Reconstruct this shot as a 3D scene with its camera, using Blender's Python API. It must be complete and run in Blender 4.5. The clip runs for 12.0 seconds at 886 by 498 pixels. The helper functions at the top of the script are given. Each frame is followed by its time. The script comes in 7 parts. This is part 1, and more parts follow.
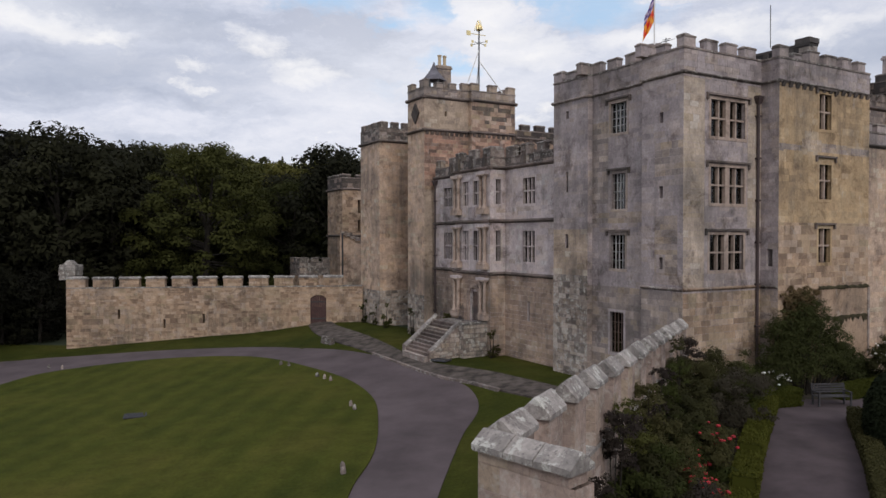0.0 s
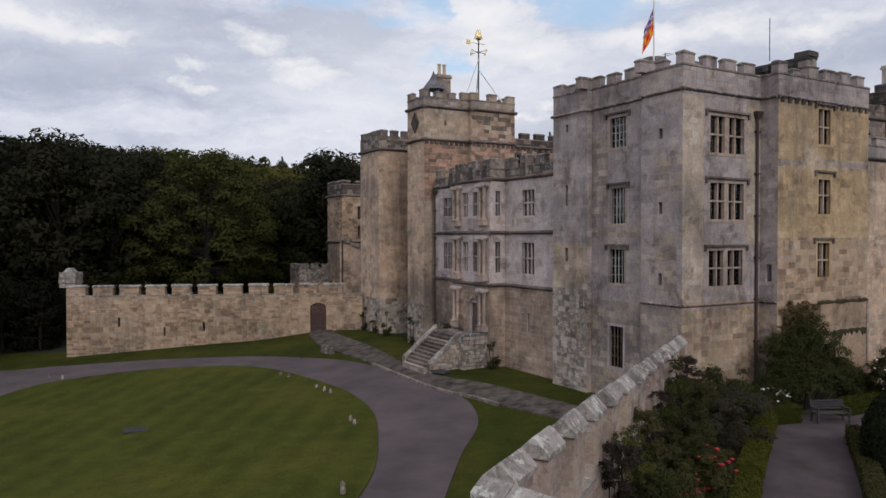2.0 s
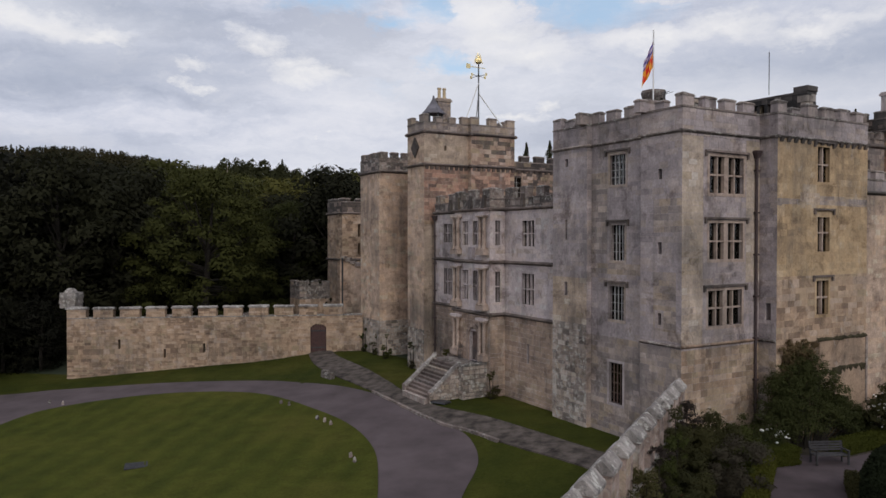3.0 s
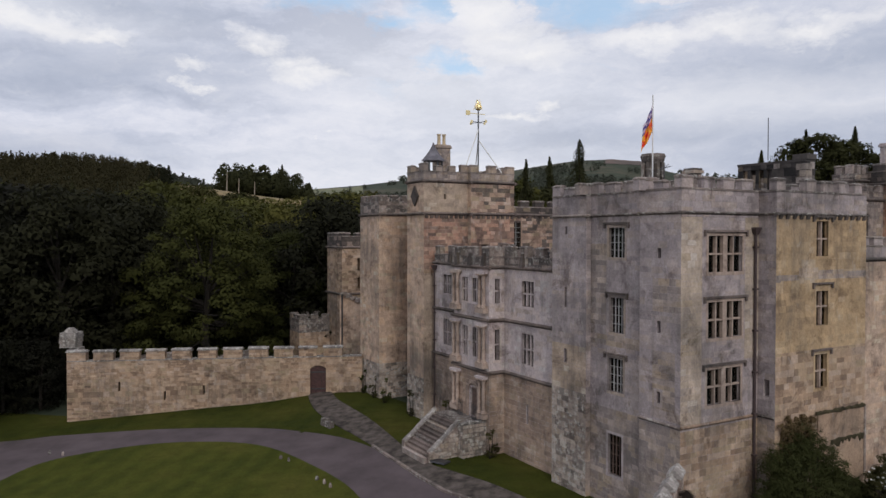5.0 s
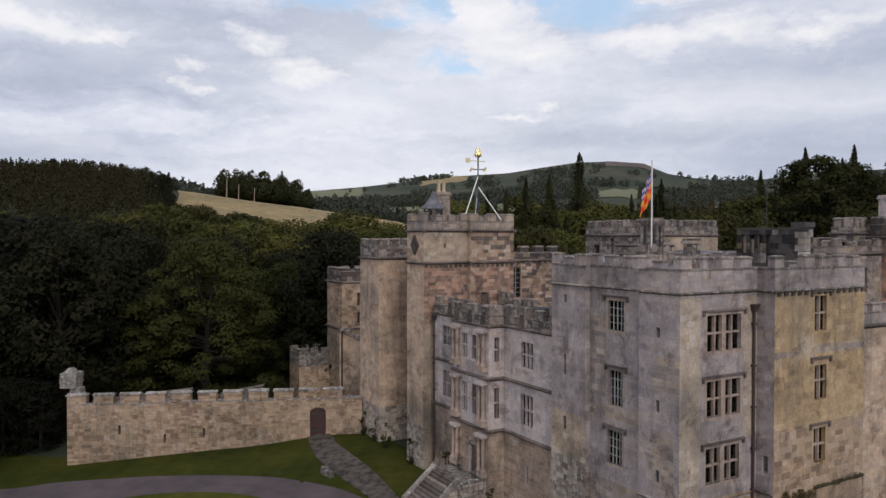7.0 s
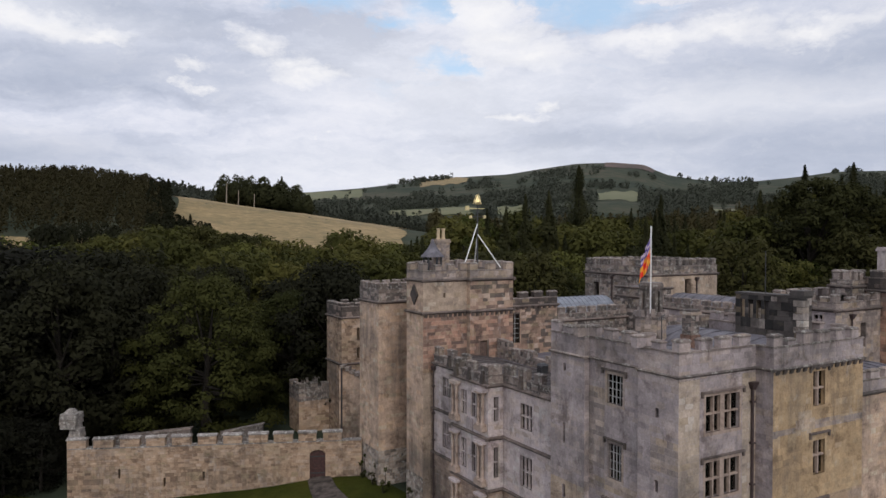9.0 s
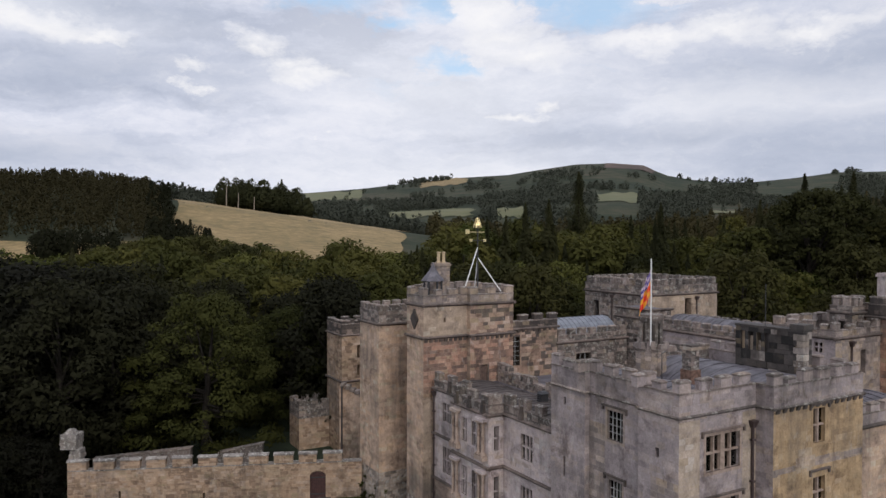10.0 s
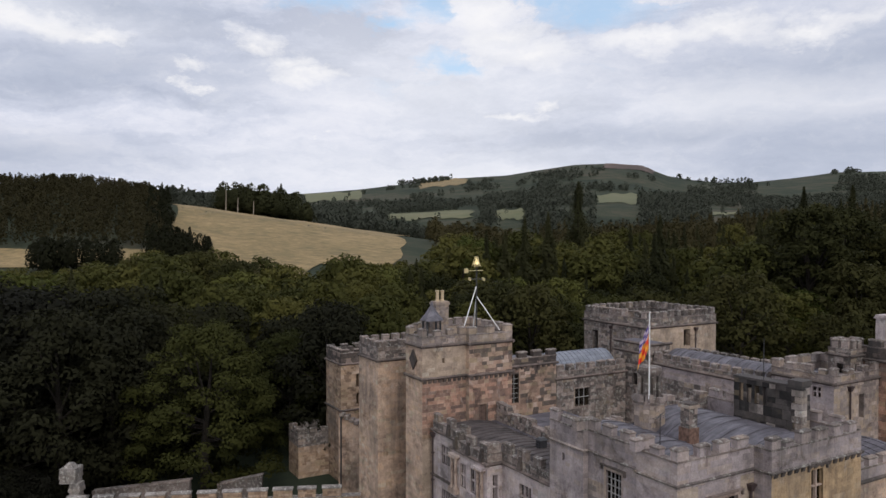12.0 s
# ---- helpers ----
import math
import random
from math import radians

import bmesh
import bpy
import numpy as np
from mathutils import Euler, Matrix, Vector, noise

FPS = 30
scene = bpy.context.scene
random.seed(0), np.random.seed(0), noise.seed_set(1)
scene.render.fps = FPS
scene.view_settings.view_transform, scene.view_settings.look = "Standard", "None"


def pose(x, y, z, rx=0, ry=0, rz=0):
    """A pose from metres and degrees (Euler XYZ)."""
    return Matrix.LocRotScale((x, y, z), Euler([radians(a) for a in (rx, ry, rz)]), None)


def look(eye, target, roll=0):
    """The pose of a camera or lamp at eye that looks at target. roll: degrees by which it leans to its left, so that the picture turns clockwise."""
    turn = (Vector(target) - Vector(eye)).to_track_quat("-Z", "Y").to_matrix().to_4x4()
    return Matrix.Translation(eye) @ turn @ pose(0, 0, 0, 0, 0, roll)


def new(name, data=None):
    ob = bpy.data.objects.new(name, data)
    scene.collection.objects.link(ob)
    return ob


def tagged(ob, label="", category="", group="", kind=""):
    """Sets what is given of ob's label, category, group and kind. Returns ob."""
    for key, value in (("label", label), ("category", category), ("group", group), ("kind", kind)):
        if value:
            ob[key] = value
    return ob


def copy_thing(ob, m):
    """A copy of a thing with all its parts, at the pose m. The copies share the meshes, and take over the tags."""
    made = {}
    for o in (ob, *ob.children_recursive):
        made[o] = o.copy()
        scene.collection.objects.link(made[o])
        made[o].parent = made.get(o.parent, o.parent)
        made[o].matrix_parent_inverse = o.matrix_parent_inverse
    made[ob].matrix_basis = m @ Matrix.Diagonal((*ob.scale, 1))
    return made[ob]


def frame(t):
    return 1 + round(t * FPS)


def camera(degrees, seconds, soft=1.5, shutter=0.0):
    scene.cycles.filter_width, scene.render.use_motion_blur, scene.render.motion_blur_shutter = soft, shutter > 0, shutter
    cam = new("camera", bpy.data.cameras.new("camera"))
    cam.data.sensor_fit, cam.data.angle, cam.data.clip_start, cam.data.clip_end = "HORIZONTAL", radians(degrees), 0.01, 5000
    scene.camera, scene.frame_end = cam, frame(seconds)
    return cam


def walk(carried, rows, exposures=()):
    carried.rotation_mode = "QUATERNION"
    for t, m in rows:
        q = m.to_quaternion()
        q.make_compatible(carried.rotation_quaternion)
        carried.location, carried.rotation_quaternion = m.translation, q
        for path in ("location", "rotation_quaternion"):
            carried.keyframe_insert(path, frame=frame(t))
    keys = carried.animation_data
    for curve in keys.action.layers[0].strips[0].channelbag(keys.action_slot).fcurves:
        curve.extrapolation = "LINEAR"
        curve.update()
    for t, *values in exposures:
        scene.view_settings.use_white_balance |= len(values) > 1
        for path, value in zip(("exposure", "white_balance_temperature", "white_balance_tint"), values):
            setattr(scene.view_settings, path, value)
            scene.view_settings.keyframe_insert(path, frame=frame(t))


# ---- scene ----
cam = camera(63.4, 12.0)
METRES, EYE, TILT, LEAN, TURN = 22.0, 8.1, -0.9, 0.0, 0.0
ROWS = [
    (0.0, 0.0, 0.0, 0.0, 0.0, 0.0, -0.0),
    (0.5, -0.0, -0.0013, -0.0268, 0.0, -0.027, -0.0),
    (1.0, 0.0001, -0.0012, -0.0347, -0.0, -0.089, 0.021),
    (1.5, 0.0007, -0.0012, -0.0034, -0.0, -0.13, 0.041),
    (2.0, 0.0007, -0.0026, 0.0398, -0.007, -0.103, 0.027),
    (2.5, 0.0007, -0.005, 0.0853, -0.007, -0.082, 0.014),
    (3.0, 0.0005, -0.0066, 0.1311, -0.014, -0.075, 0.007),
    (5.0, 0.0009, -0.0102, 0.3134, -0.034, -0.089, -0.048),
    (5.5, 0.0013, -0.0112, 0.3583, -0.041, -0.075, -0.069),
    (6.0, 0.0015, -0.0125, 0.4041, -0.048, -0.075, -0.062),
    (6.5, 0.0006, -0.0152, 0.4492, -0.062, -0.034, -0.089),
    (7.0, 0.0006, -0.0166, 0.4955, -0.055, -0.034, -0.089),
    (9.0, 0.0016, -0.0203, 0.6825, -0.069, -0.034, -0.11),
    (9.5, 0.0004, -0.0211, 0.7282, -0.082, -0.034, -0.123),
    (10.0, -0.0002, -0.0223, 0.7749, -0.082, -0.027, -0.117),
    (10.5, -0.0008, -0.0223, 0.8216, -0.089, -0.027, -0.11),
    (11.0, 0.0001, -0.0214, 0.868, -0.103, -0.055, -0.103),
    (11.5, 0.002, -0.0217, 0.9057, -0.11, -0.069, -0.075),
    (12.0, 0.003, -0.0233, 0.9303, -0.11, -0.069, -0.055),
] 
walk(cam, [(t, pose(0, 0, EYE, TILT, LEAN, TURN) @ pose(METRES * x, METRES * y, METRES * z, 90 + pitch, roll, yaw)) for t, x, y, z, yaw, pitch, roll in ROWS],
     [(0.0, 0.02), (1.5, -0.01), (2.5, -0.09), (3.0, -0.12), (5.0, -0.05), (6.5, 0.01), (12.0, 0.03)])

# ---- world, sun ----
SUN_AZ, SUN_EL = 167.0, 36.0          # degrees clockwise from +y, degrees above the horizon
world = bpy.data.worlds.new("sky")
scene.world = world
world.use_nodes = True


class Nodes:
    """A short way to write node trees."""

    def __init__(self, tree):
        self.t = tree
        tree.nodes.clear()

    def add(self, kind, ins=None, operation=None):
        n = self.t.nodes.new(kind)
        if operation:
            n.operation = operation
        for k, v in (ins or {}).items():
            self.put(n.inputs[k], v)
        return n

    def put(self, socket, v):
        if isinstance(v, bpy.types.NodeSocket):
            self.t.links.new(v, socket)
        elif isinstance(v, bpy.types.Node):
            self.t.links.new(v.outputs[0], socket)
        else:
            socket.default_value = v

    def math(self, op, a, b=0.0, c=0.0, clamp=False):
        n = self.add("ShaderNodeMath", operation=op)
        n.use_clamp = clamp
        for i, v in enumerate((a, b, c)):
            self.put(n.inputs[i], v)
        return n.outputs[0]

    def mix(self, f, a, b, blend="MIX"):
        n = self.add("ShaderNodeMix")
        n.data_type, n.blend_type = "RGBA", blend
        self.put(n.inputs[0], f)
        self.put(n.inputs[6], a if not isinstance(a, tuple) else (*a, 1)[:4])
        self.put(n.inputs[7], b if not isinstance(b, tuple) else (*b, 1)[:4])
        return n.outputs[2]

    def noise(self, vec, scale, detail=4.0, rough=0.55, distort=0.0):
        return self.add("ShaderNodeTexNoise", ins={"Vector": vec, "Scale": scale, "Detail": detail, "Roughness": rough, "Distortion": distort}).outputs[0]

    def ramp(self, f, stops):
        n = self.add("ShaderNodeValToRGB")
        e = n.color_ramp.elements
        while len(e) < len(stops):
            e.new(0.5)
        for el, (p, col) in zip(e, stops):
            el.position = p
            el.color = (*col, 1) if isinstance(col, tuple) else (col, col, col, 1)
        self.put(n.inputs[0], f)
        return n.outputs[0]

    def scaled(self, vec, x, y, z):
        n = self.add("ShaderNodeMapping", ins={"Vector": vec})
        n.inputs["Scale"].default_value = (x, y, z)
        return n.outputs[0]


def build_sky():
    n = Nodes(world.node_tree)
    sky = n.add("ShaderNodeTexSky")
    sky.sky_type, sky.sun_disc, sky.sun_elevation, sky.sun_rotation = "NISHITA", False, radians(SUN_EL), radians(SUN_AZ)
    blue = n.add("ShaderNodeBackground", ins={"Color": n.mix(0.45, sky.outputs[0], (4.6, 6.4, 8.2)), "Strength": 0.132})
    way = n.add("ShaderNodeTexCoord").outputs["Generated"]

    def warp(scale, amount, detail):
        w = n.add("ShaderNodeTexNoise", ins={"Vector": n.scaled(way, 1, 1, 1.8), "Scale": scale, "Detail": detail, "Roughness": 0.62})
        off = n.add("ShaderNodeVectorMath", operation="SUBTRACT", ins={0: w.outputs[1], 1: (0.5, 0.5, 0.5)}).outputs[0]
        return n.add("ShaderNodeVectorMath", operation="MULTIPLY_ADD", ins={0: off, 1: amount, 2: way}).outputs[0]

    torn = warp(14.0, (0.13, 0.13, 0.075), 10.0)      # edges of small clouds
    drift = warp(3.0, (0.25, 0.25, 0.12), 6.0)        # the sheet's slow swells

    def blob(x, z, wide, high, on=torn):
        """1 in the middle of a patch of sky at x, z (ahead is 1), 0 at its edge."""
        d = Vector((x, 1.0, z)).normalized()
        off = n.add("ShaderNodeVectorMath", operation="SUBTRACT", ins={0: on, 1: d}).outputs[0]
        off = n.scaled(off, 1 / wide, 1 / wide, 1 / high)
        return n.math("SUBTRACT", 1.0, n.add("ShaderNodeVectorMath", operation="LENGTH", ins={0: off}).outputs[1], clamp=True)

    def most(items):
        out = items[0]
        for i in items[1:]:
            out = n.math("MAXIMUM", out, i)
        return out

    # a broken sheet of cloud, ribbed along the horizon
    ribs = n.noise(n.scaled(drift, 1.3, 1.3, 8.0), 2.2, 8, 0.6, 0.2)
    fine = n.noise(n.scaled(torn, 2.0, 2.0, 7.0), 5.0, 8, 0.62, 0.1)
    f = n.math("ADD", n.math("MULTIPLY", ribs, 0.68), n.math("MULTIPLY", fine, 0.32))
    tone = n.ramp(f, [(0.36, (0.51, 0.55, 0.67)), (0.46, (0.645, 0.68, 0.80)), (0.54, (0.765, 0.785, 0.885)), (0.64, (0.885, 0.885, 0.955))])
    pale = most([blob(0.0, 0.10, 0.42, 0.07, drift), blob(0.02, 0.2, 0.36, 0.11, drift), blob(-0.55, 0.31, 0.22, 0.05), blob(0.42, 0.19, 0.3, 0.06, drift)])
    tone = n.mix(n.math("MULTIPLY", pale, 0.6), tone, (0.85, 0.865, 0.92))
    grey = most([blob(0.58, 0.12, 0.42, 0.09, drift), blob(0.62, 0.27, 0.4, 0.09, drift), blob(-0.62, 0.12, 0.3, 0.05, drift), blob(-0.48, 0.24, 0.3, 0.05, drift), blob(-0.42, 0.32, 0.16, 0.035), blob(0.35, 0.14, 0.3, 0.035, drift)])
    tone = n.mix(n.math("MULTIPLY", grey, 0.75), tone, (0.41, 0.46, 0.58))
    puffs = most([blob(0.06, 0.31, 0.06, 0.05), blob(0.085, 0.275, 0.075, 0.035), blob(0.13, 0.255, 0.08, 0.03), blob(-0.263, 0.272, 0.035, 0.026), blob(-0.215, 0.24, 0.04, 0.018),
                  blob(-0.19, 0.226, 0.06, 0.014), blob(-0.345, 0.24, 0.026, 0.012), blob(-0.345, 0.21, 0.018, 0.014), blob(0.147, 0.182, 0.026, 0.011), blob(0.11, 0.168, 0.045, 0.008), blob(-0.17, 0.135, 0.014, 0.006),
                  blob(0.29, 0.275, 0.09, 0.022), blob(0.38, 0.285, 0.10, 0.022), blob(0.52, 0.29, 0.08, 0.02), blob(-0.58, 0.30, 0.10, 0.02), blob(-0.50, 0.285, 0.06, 0.012), blob(0.35, 0.345, 0.08, 0.014)])
    ragged = n.noise(n.scaled(torn, 1.0, 1.0, 1.7), 26.0, 8, 0.66, 0.2)
    puffs = n.math("ADD", puffs, n.math("MULTIPLY", n.math("SUBTRACT", ragged, 0.53), 0.7), clamp=True)
    tone = n.mix(n.ramp(puffs, [(0.0, 0.0), (0.4, 0.42), (0.9, 0.85)]), tone, (0.955, 0.945, 0.96))
    holes = most([blob(0.2, 0.318, 0.14, 0.04), blob(0.12, 0.335, 0.12, 0.03), blob(-0.17, 0.335, 0.09, 0.03), blob(0.0, 0.32, 0.07, 0.03), blob(-0.075, 0.3, 0.04, 0.018), blob(0.02, 0.24, 0.07, 0.02)])
    veil = n.noise(n.scaled(drift, 1.6, 1.6, 5.5), 1.5, 6, 0.55, 0.3)
    gap = n.math("ADD", n.ramp(holes, [(0.1, 0.0), (0.75, 0.85)]), n.ramp(veil, [(0.64, 0.0), (0.80, 0.6)]), clamp=True)
    gap = n.math("SUBTRACT", gap, n.math("MULTIPLY", puffs, 1.8), clamp=True)
    low = n.ramp(n.add("ShaderNodeSeparateXYZ", ins={"Vector": way}).outputs[2], [(0.02, 0.0), (0.2, 1.0)])
    gap = n.math("MULTIPLY", gap, low)
    cloud = n.add("ShaderNodeBackground", ins={"Color": tone, "Strength": 0.98})
    both = n.add("ShaderNodeMixShader", ins={0: gap, 1: cloud.outputs[0], 2: blue.outputs[0]})
    n.add("ShaderNodeOutputWorld", ins={"Surface": both.outputs[0]})


build_sky()
sun_data = bpy.data.lights.new("sun", "SUN")
sun_data.energy, sun_data.angle, sun_data.color = 1.15, radians(20), (1.0, 0.955, 0.91)
az, el = radians(SUN_AZ), radians(SUN_EL)
new("sun", sun_data).matrix_world = look((math.sin(az) * math.cos(el) * 50, math.cos(az) * math.cos(el) * 50, math.sin(el) * 50), (0, 0, 0))


# ---- materials ----
def material(name, rough=0.9):
    m = bpy.data.materials.new(name)
    m.use_nodes = True
    n = Nodes(m.node_tree)
    b = n.add("ShaderNodeBsdfPrincipled", ins={"Roughness": rough})
    n.add("ShaderNodeOutputMaterial", ins={"Surface": b.outputs[0]})
    return m, n, b


def bump(n, b, height, strength, distance):
    n.put(b.inputs["Normal"], n.add("ShaderNodeBump", ins={"Height": height, "Strength": strength, "Distance": distance}).outputs[0])


def stone(name, tones, stain=(0.085, 0.075, 0.068), stain_at=(0.50, 0.68), lichen=0.0, grain=1.0, odd=0.5, sooty=0.0, gain=(1.55, 1.31, 1.22), vary=0.46, wash=1.0):
    """Weathered masonry: a soft tone for each block, a few odd ones, cloudy stains, rain streaks and a gritty relief."""
    m, n, b = material(name, 0.92)
    pos = n.add("ShaderNodeNewGeometry")
    p = pos.outputs["Position"]
    own = n.math("FRACT", n.math("ADD", pos.outputs["Random Per Island"], n.add("ShaderNodeObjectInfo").outputs["Random"]))
    patch_n = n.noise(p, 0.28, 5, 0.62, 0.3)
    small = n.noise(p, 1.3, 5, 0.6)
    pick = n.math("ADD", n.math("MULTIPLY", own, vary), n.math("ADD", n.math("MULTIPLY", patch_n, 1.3), n.math("MULTIPLY", small, 0.45)))
    pick = n.math("SUBTRACT", pick, 0.37 + vary / 2)
    tones = [tuple(c * g for c, g in zip(t, gain)) for t in tones]
    step = 1.0 / (len(tones) - 1)
    col = n.ramp(pick, [(i * step, t) for i, t in enumerate(tones)])
    # a few blocks stand out, paler or tawny
    pale = n.math("MULTIPLY", n.ramp(own, [(0.90, 0.0), (0.92, 1.0)]), odd)
    col = n.mix(pale, col, tuple(min(0.55, c * 1.2) for c in tones[-1]))
    tawny = n.math("MULTIPLY", n.ramp(n.math("FRACT", n.math("MULTIPLY", own, 7.31)), [(0.90, 0.0), (0.92, 1.0)]), odd)
    col = n.mix(tawny, col, (0.34, 0.26, 0.165))
    if sooty:
        black = n.math("MULTIPLY", n.ramp(n.math("FRACT", n.math("MULTIPLY", own, 3.77)), [(0.66, 0.0), (0.70, 1.0)]), sooty)
        col = n.mix(black, col, (0.07, 0.06, 0.055))
    fine = n.noise(p, 9.0 * grain, 6, 0.65)
    col = n.mix(0.36, col, n.ramp(fine, [(0.28, 0.22), (0.72, 0.78)]), "OVERLAY")
    col = n.mix(0.42, col, n.ramp(n.noise(p, 0.75, 6, 0.68, 0.4), [(0.31, 0.20), (0.5, 0.5), (0.69, 0.78)]), "OVERLAY")
    col = n.mix(0.26, col, n.ramp(n.noise(p, 3.2, 6, 0.7), [(0.30, 0.22), (0.5, 0.52), (0.70, 0.76)]), "OVERLAY")
    pits = n.ramp(n.noise(p, 5.5, 5, 0.7, 0.3), [(0.26, 0.45), (0.33, 0.0)])
    col = n.mix(pits, col, (0.085, 0.07, 0.06))
    warm = n.ramp(n.noise(p, 0.42, 5, 0.6, 0.6), [(0.56, 0.0), (0.70, 0.5)])
    col = n.mix(n.math("MULTIPLY", warm, odd), col, (0.38, 0.30, 0.19))
    streak = n.noise(n.scaled(p, 2.2, 2.2, 0.18), 1.0, 6, 0.62)
    cloud = n.noise(p, 0.17, 6, 0.62)
    dirt = n.ramp(n.math("ADD", n.math("MULTIPLY", streak, 0.28), n.math("MULTIPLY", cloud, 0.72)), [(stain_at[0], 0.0), (stain_at[1], 0.8)])
    col = n.mix(dirt, col, stain)
    bleach = n.ramp(n.noise(n.scaled(p, 1.6, 1.6, 0.3), 1.1, 6, 0.65), [(0.62, 0.0), (0.76, 0.3 * wash)])
    col = n.mix(bleach, col, (0.50, 0.46, 0.41))
    blots = n.ramp(n.noise(p, 0.62, 9, 0.74, 0.5), [(0.525, 0.0), (0.64, 0.85)])
    col = n.mix(blots, col, (0.42, 0.39, 0.375), "MULTIPLY")
    lime = n.ramp(n.noise(n.scaled(p, 1.2, 1.2, 0.7), 0.9, 9, 0.75, 0.4), [(0.585, 0.0), (0.66, 0.34 * wash)])
    col = n.mix(lime, col, (0.52, 0.48, 0.44))
    if lichen:
        spots = n.math("MULTIPLY", n.ramp(n.noise(p, 3.1, 7, 0.72), [(0.53, 0.0), (0.60, 1.0)]), lichen)
        col = n.mix(spots, col, (0.50, 0.48, 0.43))
        specks = n.math("MULTIPLY", n.ramp(n.noise(p, 13.0, 6, 0.7, 0.3), [(0.56, 0.0), (0.64, 0.8)]), lichen)
        col = n.mix(specks, col, (0.09, 0.082, 0.075))
        black = n.math("MULTIPLY", n.ramp(n.noise(p, 2.3, 7, 0.72, 0.5), [(0.60, 0.0), (0.68, 1.0)]), lichen)
        col = n.mix(black, col, (0.07, 0.065, 0.06))
    n.put(b.inputs["Base Color"], col)
    bump(n, b, n.math("ADD", fine, n.math("MULTIPLY", n.noise(p, 2.5, 4), 0.8)), 0.5, 0.025)
    return m


def plain(name, colour, rough=0.8, vary=0.3, scale=3.0, metal=0.0, relief=0.0):
    m, n, b = material(name, rough)
    p = n.add("ShaderNodeNewGeometry").outputs["Position"]
    f = n.noise(p, scale, 5, 0.6)
    dark = tuple(c * (1 - vary) for c in colour)
    light = tuple(min(1, c * (1 + vary)) for c in colour)
    n.put(b.inputs["Base Color"], n.ramp(f, [(0.3, dark), (0.7, light)]))
    b.inputs["Metallic"].default_value = metal
    if rough > 0.85:
        b.inputs["Specular IOR Level"].default_value = 0.2
    if relief:
        bump(n, b, n.noise(p, scale * 4, 5, 0.6), 0.6, relief)
    return m


GREY = stone("grey_ashlar", [(0.15, 0.14, 0.135), (0.22, 0.205, 0.195), (0.26, 0.243, 0.23), (0.28, 0.25, 0.215), (0.32, 0.30, 0.28)], odd=0.25, gain=(1.38, 1.25, 1.30))
WARM = stone("warm_ashlar", [(0.20, 0.165, 0.125), (0.30, 0.245, 0.175), (0.35, 0.285, 0.20), (0.38, 0.32, 0.235), (0.34, 0.31, 0.27)], odd=0.4, gain=(1.25, 1.06, 0.85))
RED = stone("red_rubble", [(0.10, 0.08, 0.07), (0.21, 0.155, 0.12), (0.28, 0.195, 0.145), (0.30, 0.235, 0.18), (0.26, 0.22, 0.185)], odd=0.6, sooty=0.55, gain=(1.5, 1.22, 1.15), vary=0.8)
PATCHED = stone("patched_rubble", [(0.10, 0.08, 0.07), (0.21, 0.165, 0.13), (0.28, 0.215, 0.165), (0.30, 0.25, 0.195), (0.30, 0.26, 0.22)], odd=0.8, sooty=0.85, gain=(1.4, 1.2, 1.14), vary=0.9)
SOOTY = stone("weathered_dark_stone", [(0.06, 0.056, 0.053), (0.115, 0.107, 0.10), (0.165, 0.152, 0.142), (0.21, 0.19, 0.172), (0.27, 0.253, 0.235)], odd=0.4, sooty=0.75, lichen=0.5, gain=(1.28, 1.11, 1.05), vary=0.85)
BROWN = stone("brown_ashlar", [(0.16, 0.14, 0.12), (0.24, 0.21, 0.175), (0.28, 0.245, 0.205), (0.30, 0.25, 0.19), (0.31, 0.285, 0.25)], odd=0.4, gain=(1.85, 1.54, 1.38), vary=0.6)
PALE = stone("pale_ashlar", [(0.25, 0.235, 0.225), (0.32, 0.303, 0.288), (0.36, 0.34, 0.325), (0.36, 0.33, 0.29), (0.41, 0.39, 0.37)], odd=0.35, gain=(1.48, 1.33, 1.36), vary=0.55)
BUFF = stone("buff_rubble", [(0.16, 0.128, 0.10), (0.25, 0.205, 0.155), (0.30, 0.247, 0.187), (0.34, 0.295, 0.235), (0.28, 0.25, 0.215)], odd=0.8, gain=(1.34, 1.12, 0.985), vary=0.95, sooty=0.15)
WORN = stone("lichened_stone", [(0.16, 0.14, 0.125), (0.24, 0.21, 0.185), (0.28, 0.245, 0.215), (0.31, 0.285, 0.26)], lichen=0.3, stain_at=(0.52, 0.66), gain=(1.22, 1.03, 0.96), vary=0.7)
RUBBLE = stone("white_lichened_rubble", [(0.17, 0.15, 0.13), (0.30, 0.27, 0.24), (0.38, 0.35, 0.32), (0.42, 0.40, 0.37)], lichen=0.75, sooty=0.6, odd=0.35, gain=(1.18, 1.06, 0.98), vary=0.8)
CAP = stone("coping_stone", [(0.15, 0.145, 0.14), (0.25, 0.24, 0.23), (0.34, 0.33, 0.315)], lichen=0.9, odd=0.15, gain=(1.06, 0.98, 0.93), stain=(0.05, 0.048, 0.045), stain_at=(0.48, 0.60))
CAPD = stone("dark_coping", [(0.08, 0.075, 0.07), (0.14, 0.13, 0.122), (0.21, 0.197, 0.185)], lichen=0.5, stain=(0.05, 0.047, 0.043), stain_at=(0.46, 0.62), odd=0.2)
DRIP = stone("sooty_moulding", [(0.06, 0.055, 0.05), (0.11, 0.10, 0.093), (0.17, 0.155, 0.145)], stain=(0.035, 0.033, 0.03), stain_at=(0.42, 0.6), odd=0.1, wash=0.4)
